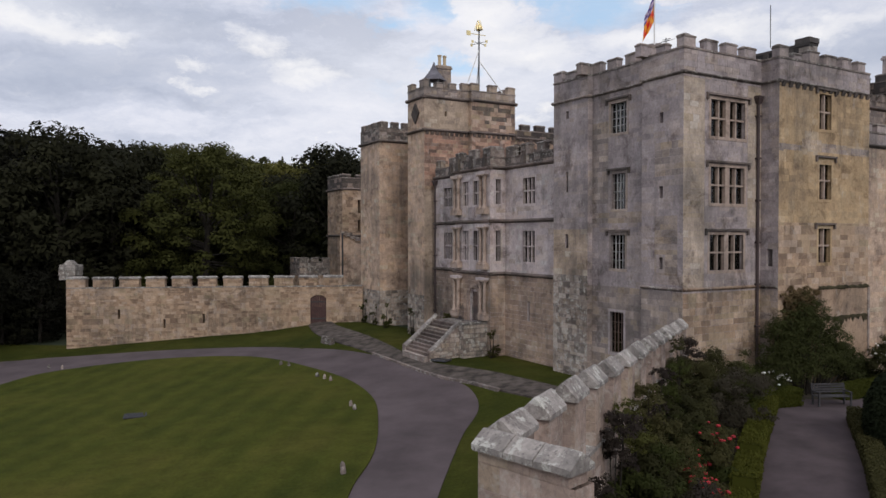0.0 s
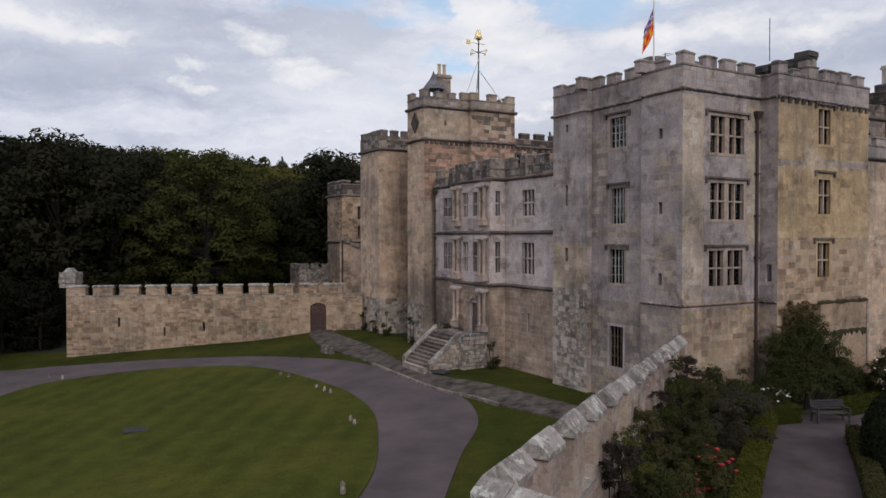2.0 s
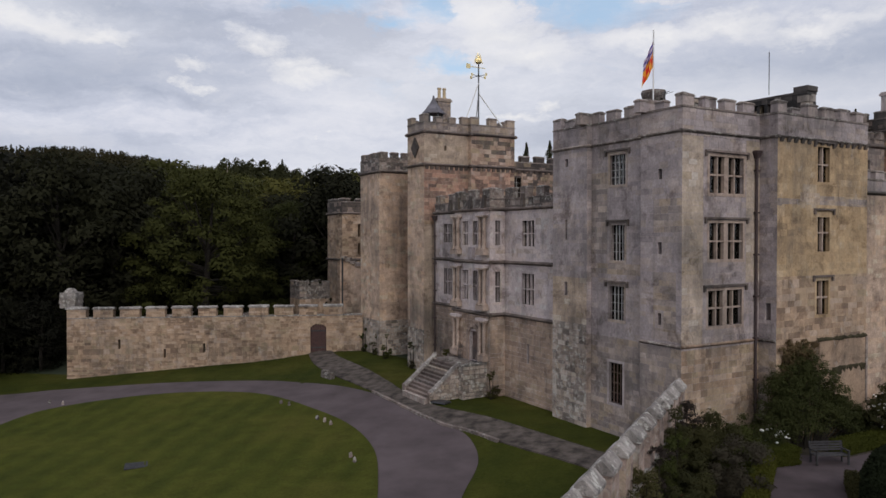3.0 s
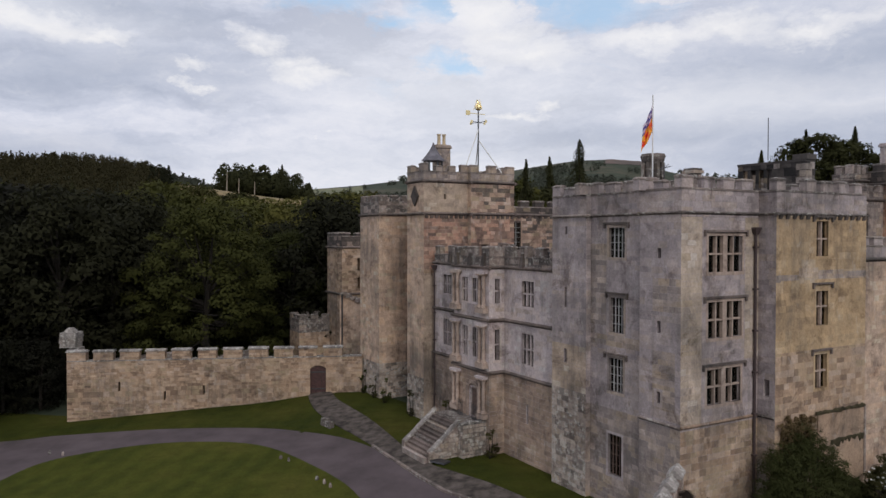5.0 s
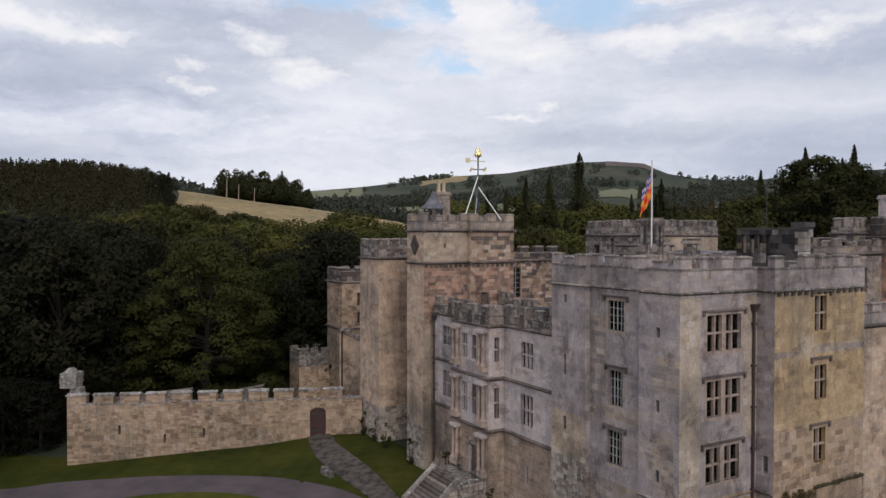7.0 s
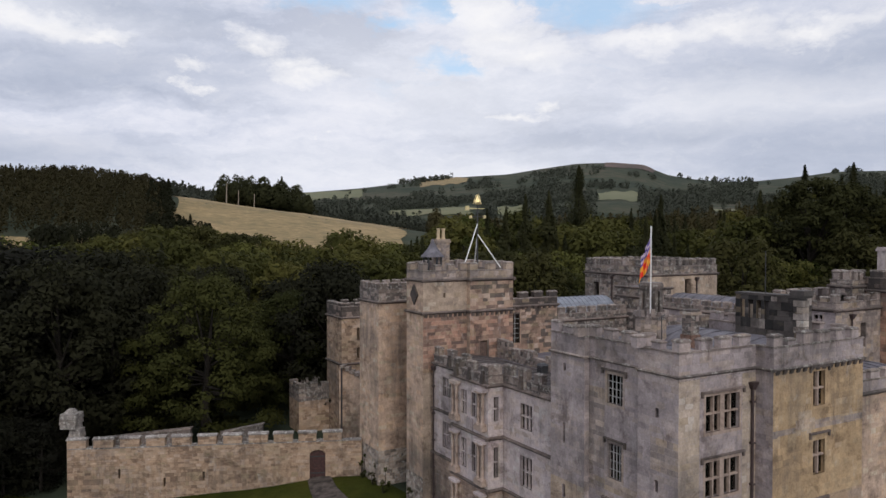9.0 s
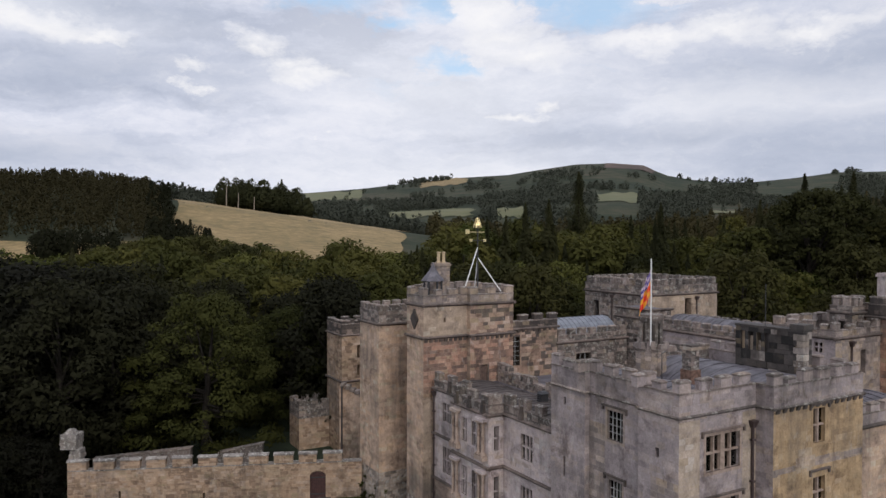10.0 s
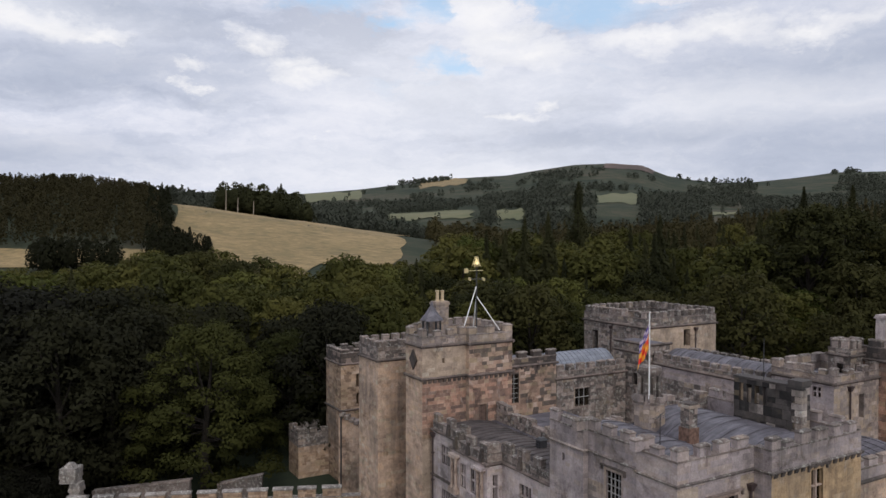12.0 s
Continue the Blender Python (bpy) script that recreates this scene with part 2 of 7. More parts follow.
BLACKENED = stone("blackened_stone", [(0.02, 0.02, 0.019), (0.035, 0.033, 0.032), (0.06, 0.056, 0.052), (0.2, 0.18, 0.16)], stain=(0.03, 0.03, 0.03), wash=0.15)
STACKED = stone("soot_patched_stone", [(0.012, 0.011, 0.011), (0.022, 0.02, 0.019), (0.04, 0.036, 0.034), (0.09, 0.08, 0.073), (0.30, 0.27, 0.245)], odd=0.3, vary=1.1, gain=(1.0, 0.96, 0.94), sooty=0.9, stain=(0.03, 0.03, 0.03), wash=0.2)
FOOT = stone("stained_buff_ashlar", [(0.15, 0.125, 0.105), (0.23, 0.19, 0.155), (0.28, 0.235, 0.19), (0.32, 0.27, 0.21), (0.33, 0.30, 0.265)], odd=0.45, stain_at=(0.46, 0.62), gain=(1.5, 1.28, 1.18), vary=0.65, sooty=0.12)
QUOIN = stone("mixed_quoin_ashlar", [(0.20, 0.185, 0.17), (0.27, 0.245, 0.205), (0.33, 0.29, 0.225), (0.355, 0.31, 0.245), (0.40, 0.37, 0.33)], odd=0.4, gain=(1.24, 1.13, 1.13))
MOTTLED = stone("mottled_grey_ashlar", [(0.13, 0.12, 0.11), (0.19, 0.175, 0.16), (0.26, 0.235, 0.205), (0.30, 0.255, 0.185), (0.33, 0.30, 0.265)], odd=0.5, sooty=0.25, gain=(1.32, 1.19, 1.20))
PALEWARM = stone("pale_warm_ashlar", [(0.22, 0.195, 0.165), (0.29, 0.255, 0.21), (0.34, 0.295, 0.235), (0.36, 0.315, 0.255), (0.40, 0.37, 0.33)], odd=0.45, gain=(1.3, 1.14, 1.06), sooty=0.12)
DRESSED = stone("dressed_window_stone", [(0.25, 0.225, 0.205), (0.28, 0.25, 0.225), (0.30, 0.27, 0.245)], odd=0.0, gain=(1.40, 1.19, 1.07))


def lead_sheet(name, dark, mid, light):
    """Old sheet lead: dull, with pale wash streaks down its fall and dark stains."""
    m, n, b = material(name, 0.62)
    p = n.add("ShaderNodeNewGeometry").outputs["Position"]
    turned = n.add("ShaderNodeMapping", ins={"Vector": p})
    turned.inputs["Rotation"].default_value = (0, 0, radians(-29.7))
    wash = n.noise(n.scaled(turned.outputs[0], 0.35, 2.6, 1), 1.4, 7, 0.66, 0.3)
    f = n.math("ADD", n.math("MULTIPLY", wash, 0.6), n.math("MULTIPLY", n.noise(p, 0.7, 6, 0.65), 0.4))
    n.put(b.inputs["Base Color"], n.ramp(f, [(0.36, dark), (0.5, mid), (0.64, light)]))
    bump(n, b, n.noise(p, 3.0, 5, 0.6), 0.5, 0.02)
    return m


LEAD = lead_sheet("sheet_lead", (0.045, 0.04, 0.046), (0.10, 0.092, 0.106), (0.20, 0.19, 0.215))
PALE_LEAD = lead_sheet("pale_sheet_lead", (0.13, 0.14, 0.165), (0.20, 0.215, 0.25), (0.28, 0.295, 0.33))
OLD_ROOF = plain("old_boarded_roof", (0.075, 0.062, 0.06), 0.8, 0.6, 1.1, 0.0, 0.02)
TIMBER = plain("dark_timber", (0.13, 0.085, 0.068), 0.7, 0.4, 6.0)
IRON = plain("painted_iron", (0.035, 0.035, 0.038), 0.5, 0.3, 5.0)


def mown(name, tone=1.0, stripes=0.42):
    m, n, b = material(name, 0.95)
    p = n.add("ShaderNodeNewGeometry").outputs["Position"]
    turned = n.add("ShaderNodeMapping", ins={"Vector": p})
    turned.inputs["Rotation"].default_value = (0, 0, radians(8))
    wave = n.add("ShaderNodeTexWave", ins={"Vector": turned.outputs[0], "Scale": 0.16, "Distortion": 1.2, "Detail": 2.0})
    wave.wave_type, wave.bands_direction = "BANDS", "X"
    wave = wave.outputs[1]
    worn = n.noise(p, 0.12, 6, 0.65)
    col = n.ramp(worn, [(a, tuple(tone * x for x in c)) for a, c in ((0.33, (0.031, 0.040, 0.008)), (0.5, (0.049, 0.056, 0.010)), (0.68, (0.076, 0.071, 0.016)))])
    col = n.mix(n.math("MULTIPLY", wave, stripes), col, (0.074, 0.075, 0.014))
    col = n.mix(0.45, col, n.ramp(n.noise(p, 0.9, 6, 0.7), [(0.3, 0.28), (0.7, 0.7)]), "OVERLAY")
    col = n.mix(0.5, col, n.ramp(n.noise(p, 7.0, 4, 0.7), [(0.3, 0.3), (0.7, 0.72)]), "OVERLAY")
    n.put(b.inputs["Base Color"], col)
    b.inputs["Specular IOR Level"].default_value = 0.05
    bump(n, b, n.noise(p, 30.0, 3, 0.7), 0.5, 0.03)
    return m


LAWN = mown("mown_grass")
VERGE = mown("rough_mown_grass", 0.78, 0.08)


def wild(name):
    m, n, b = material(name, 0.95)
    p = n.add("ShaderNodeNewGeometry").outputs["Position"]
    f = n.math("ADD", n.math("MULTIPLY", n.noise(p, 0.018, 9, 0.8), 0.62), n.math("MULTIPLY", n.noise(p, 0.0035, 5), 0.38))
    n.put(b.inputs["Base Color"], n.ramp(f, [(0.40, (0.022, 0.030, 0.021)), (0.48, (0.040, 0.049, 0.031)), (0.54, (0.060, 0.062, 0.040)), (0.62, (0.088, 0.075, 0.052))]))
    b.inputs["Specular IOR Level"].default_value = 0.1
    return m


MEADOW = wild("rough_grass")
TARMAC = plain("gravelled_tarmac", (0.094, 0.074, 0.077), 0.92, 0.28, 0.35, 0.0, 0.01)
DAMP = plain("damp_gravel", (0.078, 0.060, 0.063), 0.9, 0.3, 0.6, 0.0, 0.01)
FLAGS = plain("path_stone", (0.082, 0.068, 0.059), 0.9, 0.75, 1.3, 0.0, 0.02)
SASH = plain("grey_paint", (0.40, 0.39, 0.38), 0.6, 0.1)
WHITE = plain("white_paint", (0.75, 0.74, 0.72), 0.5, 0.08)


# ---- building blocks ----
TURN_C = radians(29.7)
CX, CY = 11.72, 35.04                  # the near corner of the great tower
CASTLE = Matrix.Translation((CX, CY, 0)) @ Matrix.Rotation(TURN_C, 4, "Z")


def thing(name, label, category, m=None, group="", kind=""):
    ob = new(name)
    ob.matrix_world = m if m is not None else CASTLE.copy()
    return tagged(ob, label, category, group, kind)


def part(name, bm, mat, parent=None, label="", kind=""):
    """Link a bmesh as one mesh object, under a thing or a part if one is given."""
    me = bpy.data.meshes.new(name)
    bm.to_mesh(me)
    bm.free()
    me.materials.append(mat)
    ob = new(name, me)
    if parent is not None:
        ob.parent = parent
    return tagged(ob, label, "", "", kind)


def share(name, me, m, parent):
    ob = new(name, me)
    ob.parent = parent
    ob.matrix_basis = m
    return ob


def mesh(name, verts, faces, mat):
    me = bpy.data.meshes.new(name)
    me.from_pydata(verts, [], faces)
    me.materials.append(mat)
    me.update()
    return me


def box(bm, x0, x1, y0, y1, z0, z1):
    v = [bm.verts.new(p) for p in ((x0, y0, z0), (x1, y0, z0), (x1, y1, z0), (x0, y1, z0), (x0, y0, z1), (x1, y0, z1), (x1, y1, z1), (x0, y1, z1))]
    for f in ((3, 2, 1, 0), (4, 5, 6, 7), (0, 1, 5, 4), (1, 2, 6, 5), (2, 3, 7, 6), (3, 0, 4, 7)):
        bm.faces.new([v[i] for i in f])
    return v


def prism(bm, poly, z0, z1, poly1=None):
    """A solid between two outlines (counter-clockwise) at two heights; z1 may be a list, one height a corner."""
    poly1 = poly1 or poly
    tops = z1 if isinstance(z1, (list, tuple)) else [z1] * len(poly)
    a = [bm.verts.new((x, y, z0)) for x, y in poly]
    b = [bm.verts.new((x, y, z)) for (x, y), z in zip(poly1, tops)]
    k = len(poly)
    bm.faces.new(a[::-1])
    bm.faces.new(b)
    for i in range(k):
        bm.faces.new((a[i], a[(i + 1) % k], b[(i + 1) % k], b[i]))


class Face:
    """One upright wall face from p to q (the outside lies to the right of the way p to q), with its own measure s along it."""

    def __init__(self, p, q):
        self.p, self.q = Vector(p), Vector(q)
        self.len = (self.q - self.p).length
        self.d = (self.q - self.p) / self.len
        self.n = Vector((self.d.y, -self.d.x))

    def at(self, s, out, z):
        w = self.p + self.d * s + self.n * out
        return (w.x, w.y, z)

    def matrix(self, s, out, z):
        w = self.p + self.d * s + self.n * out
        return Matrix.Translation((w.x, w.y, z)) @ Matrix(((self.d.x, -self.n.x, 0, 0), (self.d.y, -self.n.y, 0, 0), (0, 0, 1, 0), (0, 0, 0, 1)))


def wall_panel(bm, f, z0, z1, holes=(), deep=0.7):
    """A wall's outer skin with rectangular holes through it and their reveals. holes: (s0, s1, z0, z1)."""
    ss = sorted({0.0, f.len, *[h[0] for h in holes], *[h[1] for h in holes]})
    zs = sorted({z0, z1, *[h[2] for h in holes], *[h[3] for h in holes]})
    ss = [s for s in ss if 0 <= s <= f.len]
    zs = [z for z in zs if z0 <= z <= z1]

    def quad(*pts):
        bm.faces.new([bm.verts.new(p) for p in pts])

    for i in range(len(ss) - 1):
        for j in range(len(zs) - 1):
            sm, zm = (ss[i] + ss[i + 1]) / 2, (zs[j] + zs[j + 1]) / 2
            if any(h[0] < sm < h[1] and h[2] < zm < h[3] for h in holes):
                continue
            quad(f.at(ss[i], 0, zs[j]), f.at(ss[i + 1], 0, zs[j]), f.at(ss[i + 1], 0, zs[j + 1]), f.at(ss[i], 0, zs[j + 1]))
            quad(f.at(ss[i], -deep, zs[j + 1]), f.at(ss[i + 1], -deep, zs[j + 1]), f.at(ss[i + 1], -deep, zs[j]), f.at(ss[i], -deep, zs[j]))
    for a, b, c, d in holes:
        quad(f.at(a, 0, c), f.at(a, 0, d), f.at(a, -deep, d), f.at(a, -deep, c))
        quad(f.at(b, 0, d), f.at(b, 0, c), f.at(b, -deep, c), f.at(b, -deep, d))
        quad(f.at(a, 0, d), f.at(b, 0, d), f.at(b, -deep, d), f.at(a, -deep, d))
        quad(f.at(b, 0, c), f.at(a, 0, c), f.at(a, -deep, c), f.at(b, -deep, c))


def courses(rng, f, z0, z1, holes, hi=(0.25, 0.38), wide=(0.36, 0.85), ends=0.0):
    """Block rectangles (s0, s1, z0, z1) that fill a face and keep clear of its holes."""
    marks = sorted({z0, z1, *[h[2] for h in holes if z0 < h[2] < z1], *[h[3] for h in holes if z0 < h[3] < z1]})
    zs = [z0]
    for m in marks[1:]:
        while m - zs[-1] > hi[1] * 1.3:
            zs.append(zs[-1] + rng.uniform(*hi))
        if m - zs[-1] < 0.1 and len(zs) > 1:
            zs[-1] = m
        else:
            zs.append(m)
    out = []
    for a, b in zip(zs, zs[1:]):
        zm = (a + b) / 2
        spans = [(0.0, f.len)]
        for h in holes:
            if h[2] < zm < h[3]:
                spans = [p for s0, s1 in spans for p in ((s0, min(s1, h[0])), (max(s0, h[1]), s1)) if p[1] - p[0] > 0.04]
        for s0, s1 in spans:
            s = s0
            while s < s1 - 0.01:
                e = s + rng.uniform(*wide)
                if s1 - e < wide[0] * 0.6:
                    e = s1
                out.append((s, e, a, b))
                s = e
    return out


def block_shell(rng, verts, faces, f, blocks, proud=0.008, joint=0.004):
    """Adds each block as a slightly pillowed slab that stands proud of its wall."""
    for s0, s1, z0, z1 in blocks:
        o = proud * rng.uniform(0.45, 1.15)
        j, t = joint * rng.uniform(0.5, 1.5), joint * 1.1
        k = len(verts)
        for ds, dz, w in ((j, j, -0.01), (j + t, j + t, o)):
            verts += [f.at(s0 + ds, w, z0 + dz), f.at(s1 - ds, w, z0 + dz), f.at(s1 - ds, w, z1 - dz), f.at(s0 + ds, w, z1 - dz)]
        faces += [(k + 4, k + 5, k + 6, k + 7)] + [(k + i, k + (i + 1) % 4, k + 4 + (i + 1) % 4, k + 4 + i) for i in range(4)]


def masonry(seed, parent, f, z0, z1, holes, mat, singles=False, proud=0.008, joint=0.004, **size):
    """The stones of one face: one joined mesh, or each stone an object of its own."""
    rng = random.Random(seed)
    blocks = courses(rng, f, z0, z1, holes, **size)
    if singles:
        for b in blocks:
            v, fc = [], []
            block_shell(rng, v, fc, f, [b], proud, joint)
            share("stone", mesh("stone", v, fc, mat), Matrix(), parent)
    else:
        v, fc = [], []
        block_shell(rng, v, fc, f, blocks, proud, joint)
        ob = share("masonry", mesh("masonry", v, fc, mat), Matrix(), parent)
        tagged(ob, kind="stuff")


def string_course(parent, f, z, mat, out=0.19, high=0.26, s0=None, s1=None, name="string_course"):
    bm = bmesh.new()
    a = -out if s0 is None else s0
    b = f.len + out if s1 is None else s1
    prof = [(-0.06, 0), (0.03, 0), (out, high * 0.45), (out, high * 0.7), (0.02, high), (-0.06, high)]
    pa = [bm.verts.new(f.at(a, o, z + h)) for o, h in prof]
    pb = [bm.verts.new(f.at(b, o, z + h)) for o, h in prof]
    k = len(prof)
    for i in range(k):
        bm.faces.new((pa[i], pa[(i + 1) % k], pb[(i + 1) % k], pb[i]))
    bm.faces.new(pa)
    bm.faces.new(pb[::-1])
    bmesh.ops.recalc_face_normals(bm, faces=bm.faces)
    return part(name, bm, mat, parent)


def corbels(parent, f, z, mat, step=0.55):
    k = int(f.len / step)
    for i in range(k):
        bm = bmesh.new()
        s = (i + 0.5) * f.len / k
        p = [f.at(s - 0.13, -0.05, z - 0.25), f.at(s + 0.13, -0.05, z - 0.25), f.at(s + 0.13, 0.05, z - 0.25), f.at(s - 0.13, 0.05, z - 0.25)]
        q = [f.at(s - 0.13, -0.05, z + 0.02), f.at(s + 0.13, -0.05, z + 0.02), f.at(s + 0.13, 0.16, z + 0.02), f.at(s - 0.13, 0.16, z + 0.02)]
        v = [bm.verts.new(c) for c in p + q]
        for g in ((0, 1, 2, 3), (7, 6, 5, 4), (0, 4, 5, 1), (1, 5, 6, 2), (2, 6, 7, 3), (3, 7, 4, 0)):
            bm.faces.new([v[c] for c in g])
        bmesh.ops.recalc_face_normals(bm, faces=bm.faces)
        part("corbel", bm, mat, parent)


def merlon_mesh(wide, high, thick, lip=0.03):
    """One merlon with its weathered coping, base at the origin, front towards -y."""
    bm = bmesh.new()
    w, t = wide / 2, thick
    box(bm, -w, w, 0, t, -0.05, high - 0.16)
    prism(bm, [(-w - lip, -lip), (w + lip, -lip), (w + lip, t + lip), (-w - lip, t + lip)], high - 0.158, high - 0.08)
    prism(bm, [(-w - lip, -lip), (w + lip, -lip), (w + lip, t + lip), (-w - lip, t + lip)], high - 0.078, high,
          [(-w + 0.05, 0.1), (w - 0.05, 0.1), (w - 0.05, t - 0.1), (-w + 0.05, t - 0.1)])
    return bm


def merlon_of(wide, high, thick, mat, cap):
    b = merlon_mesh(wide, high, thick)
    me = bpy.data.meshes.new("merlon")
    b.to_mesh(me)
    b.free()
    me.materials.append(mat)
    me.materials.append(cap)
    for poly in me.polygons:
        poly.material_index = 0 if poly.index < 6 else 1
    return me


def parapet(seed, parent, f, z0, z1, mat, cap, step=1.5, wide=1.0, high=0.58, thick=0.42, first=0.5, last=None, blocks=True, ruin=0.0, spans=None):
    """A crenellated parapet along a face: a low wall, sill stones and single merlons, evenly stepped or at given spans (from, to, height)."""
    rng = random.Random(seed)
    bm = bmesh.new()
    v = [f.at(0, 0, z0), f.at(f.len, 0, z0), f.at(f.len, -thick, z0), f.at(0, -thick, z0)]
    prism(bm, [(p[0], p[1]) for p in v], z0, z1)
    part("parapet_wall", bm, mat, parent)
    if blocks:
        vv, ff = [], []
        block_shell(rng, vv, ff, f, courses(rng, f, z0, z1, [], (0.26, 0.36), (0.45, 0.95)), 0.012)
        tagged(share("masonry", mesh("masonry", vv, ff, mat), Matrix(), parent), kind="stuff")
    bm = bmesh.new()
    prism(bm, [f.at(-0.02, 0.05, 0)[:2], f.at(f.len + 0.02, 0.05, 0)[:2], f.at(f.len, -thick - 0.05, 0)[:2], f.at(0, -thick - 0.05, 0)[:2]], z1 - 0.002, z1 + 0.09)
    part("parapet_sill", bm, cap, parent)
    if spans is not None:
        for s0, s1, tall in spans:
            me = merlon_of(s1 - s0, high * tall * rng.uniform(0.96, 1.04), thick, mat, cap)
            share("merlon", me, f.matrix((s0 + s1) / 2, 0.003, z1 + 0.06) @ pose(0, 0, 0, 0, 0, rng.uniform(-0.6, 0.6)), parent)
        return
    end = f.len - first if last is None else f.len - last
    k = max(1, round((end - first) / step))
    meshes = []
    for i in range(3):
        meshes.append(merlon_of(wide * (1 + 0.06 * (i - 1)), high * (1 + 0.05 * (i - 1)), thick, mat, cap))
    for i in range(k + 1):
        if rng.random() < ruin:
            continue
        share("merlon", rng.choice(meshes), f.matrix(first + (end - first) * i / k, 0.0, z1 + 0.09) @ pose(0, 0, 0, 0, 0, rng.uniform(-1.2, 1.2)), parent)


def glass_material():
    m = bpy.data.materials.new("window_glass")
    m.use_nodes = True
    n = Nodes(m.node_tree)
    clear = n.add("ShaderNodeBsdfTransparent", ins={"Color": (0.62, 0.60, 0.56, 1)})
    p = n.add("ShaderNodeNewGeometry").outputs["Position"]
    gl = n.add("ShaderNodeBsdfGlossy", ins={"Roughness": 0.06})
    n.put(gl.inputs["Normal"], n.add("ShaderNodeBump", ins={"Height": n.noise(p, 2.0, 2), "Strength": 0.25, "Distance": 0.02}).outputs[0])
    fac = n.math("ADD", n.add("ShaderNodeFresnel", ins={"IOR": 1.42}).outputs[0], 0.015)
    n.add("ShaderNodeOutputMaterial", ins={"Surface": n.add("ShaderNodeMixShader", ins={0: fac, 1: clear.outputs[0], 2: gl.outputs[0]}).outputs[0]})
    return m


GLASS = glass_material()

CURTAIN = plain("faded_curtain", (0.38, 0.27, 0.23), 0.9, 0.25, 3.0)


def curtain(parent, f, s0, s1, z0, z1, out=-0.34):
    """A hanging curtain in loose folds behind the glass."""
    n = max(8, int((s1 - s0) / 0.035))
    v, fc = [], []
    for i in range(n + 1):
        s = s0 + (s1 - s0) * i / n
        for z, sway in ((z0, 0.035), (z1, 0.022)):
            v.append(f.at(s, out + sway * math.sin(s * 47 + z), z))
    for i in range(n):
        k = 2 * i
        fc.append((k, k + 2, k + 3, k + 1))
    share("curtain", mesh("curtain", v, fc, CURTAIN), Matrix(), parent)


def window(parent, f, hole, lights, transom=0.5, mat=PALE, hood=True, bars=0, sash=False, groups=1, frame_mat=None, drawn=()):
    """A stone window: surround, mullions, transom, panes, bars and a label mould over it."""
    s0, s1, z0, z1 = hole
    w = thing("window", "", "", Matrix())
    for key in ("label", "category"):
        if key in w:
            del w[key]
    w.parent = parent
    fm = frame_mat or mat
    bm = bmesh.new()

    def bar(a, b, c, d, o0, o1):
        p = [f.at(a, o0, c), f.at(b, o0, c), f.at(b, o1, c), f.at(a, o1, c), f.at(a, o0, d), f.at(b, o0, d), f.at(b, o1, d), f.at(a, o1, d)]
        v = [bm.verts.new(q) for q in p]
        for g in ((0, 1, 2, 3), (7, 6, 5, 4), (0, 4, 5, 1), (1, 5, 6, 2), (2, 6, 7, 3), (3, 7, 4, 0)):
            bm.faces.new([v[i] for i in g])

    def done(name, m, label=""):
        nonlocal bm
        bmesh.ops.recalc_face_normals(bm, faces=bm.faces)
        ob = part(name, bm, m, w, label)
        bm = bmesh.new()
        return ob

    rim = 0.15
    bar(s0 - rim, s0, z0 - 0.02, z1 + rim, -0.1, 0.016)
    bar(s1, s1 + rim, z0 - 0.02, z1 + rim, -0.1, 0.016)
    bar(s0, s1, z1, z1 + rim, -0.1, 0.015)
    done("surround", mat)
    bar(s0 - rim, s1 + rim, z0 - 0.16, z0, -0.1, 0.03)
    done("sill", mat)
    if hood:
        bar(s0 - 0.36, s1 + 0.36, z1 + rim + 0.05, z1 + rim + 0.15, -0.05, 0.14)
        bar(s0 - 0.36, s0 - 0.25, z1 + rim - 0.18, z1 + rim + 0.049, -0.05, 0.12)
        bar(s1 + 0.25, s1 + 0.36, z1 + rim - 0.18, z1 + rim + 0.049, -0.05, 0.12)
        done("label_mould", DRIP)
    # lights
    span = (s1 - s0) / groups
    mw = 0.09
    for gi in range(groups):
        g0, g1 = s0 + gi * span, s0 + (gi + 1) * span
        if gi:
            bar(g0 - 0.16, g0 + 0.16, z0, z1, -0.32, -0.02)
            done("mullion", fm)
        lw = (g1 - g0) / lights
        mw = 0.03 if sash else 0.09
        for i in range(1, lights):
            bar(g0 + i * lw - mw / 2, g0 + i * lw + mw / 2, z0, z1, -0.3 if not sash else -0.16, -0.05 if not sash else -0.1)
            done("mullion", fm)
    if transom:
        zt = z0 + (z1 - z0) * transom
        bar(s0, s1, zt - mw / 2, zt + mw / 2, -0.29, -0.07)
        done("transom", fm)
    for i in range(bars):
        zz = z0 + (z1 - z0) * (i + 1) / (bars + 1)
        bar(s0, s1, zz - 0.014, zz + 0.014, -0.155, -0.105)
        done("glazing_bar", fm)
    deep = -0.15 if sash else -0.2
    bar(s0, s1, z0, z1, deep - 0.012, deep)
    done("pane", GLASS).visible_shadow = False
    bm.free()
    for a, b in drawn:
        curtain(w, f, s0 + (s1 - s0) * a, s0 + (s1 - s0) * b, z0, z1)
    return w


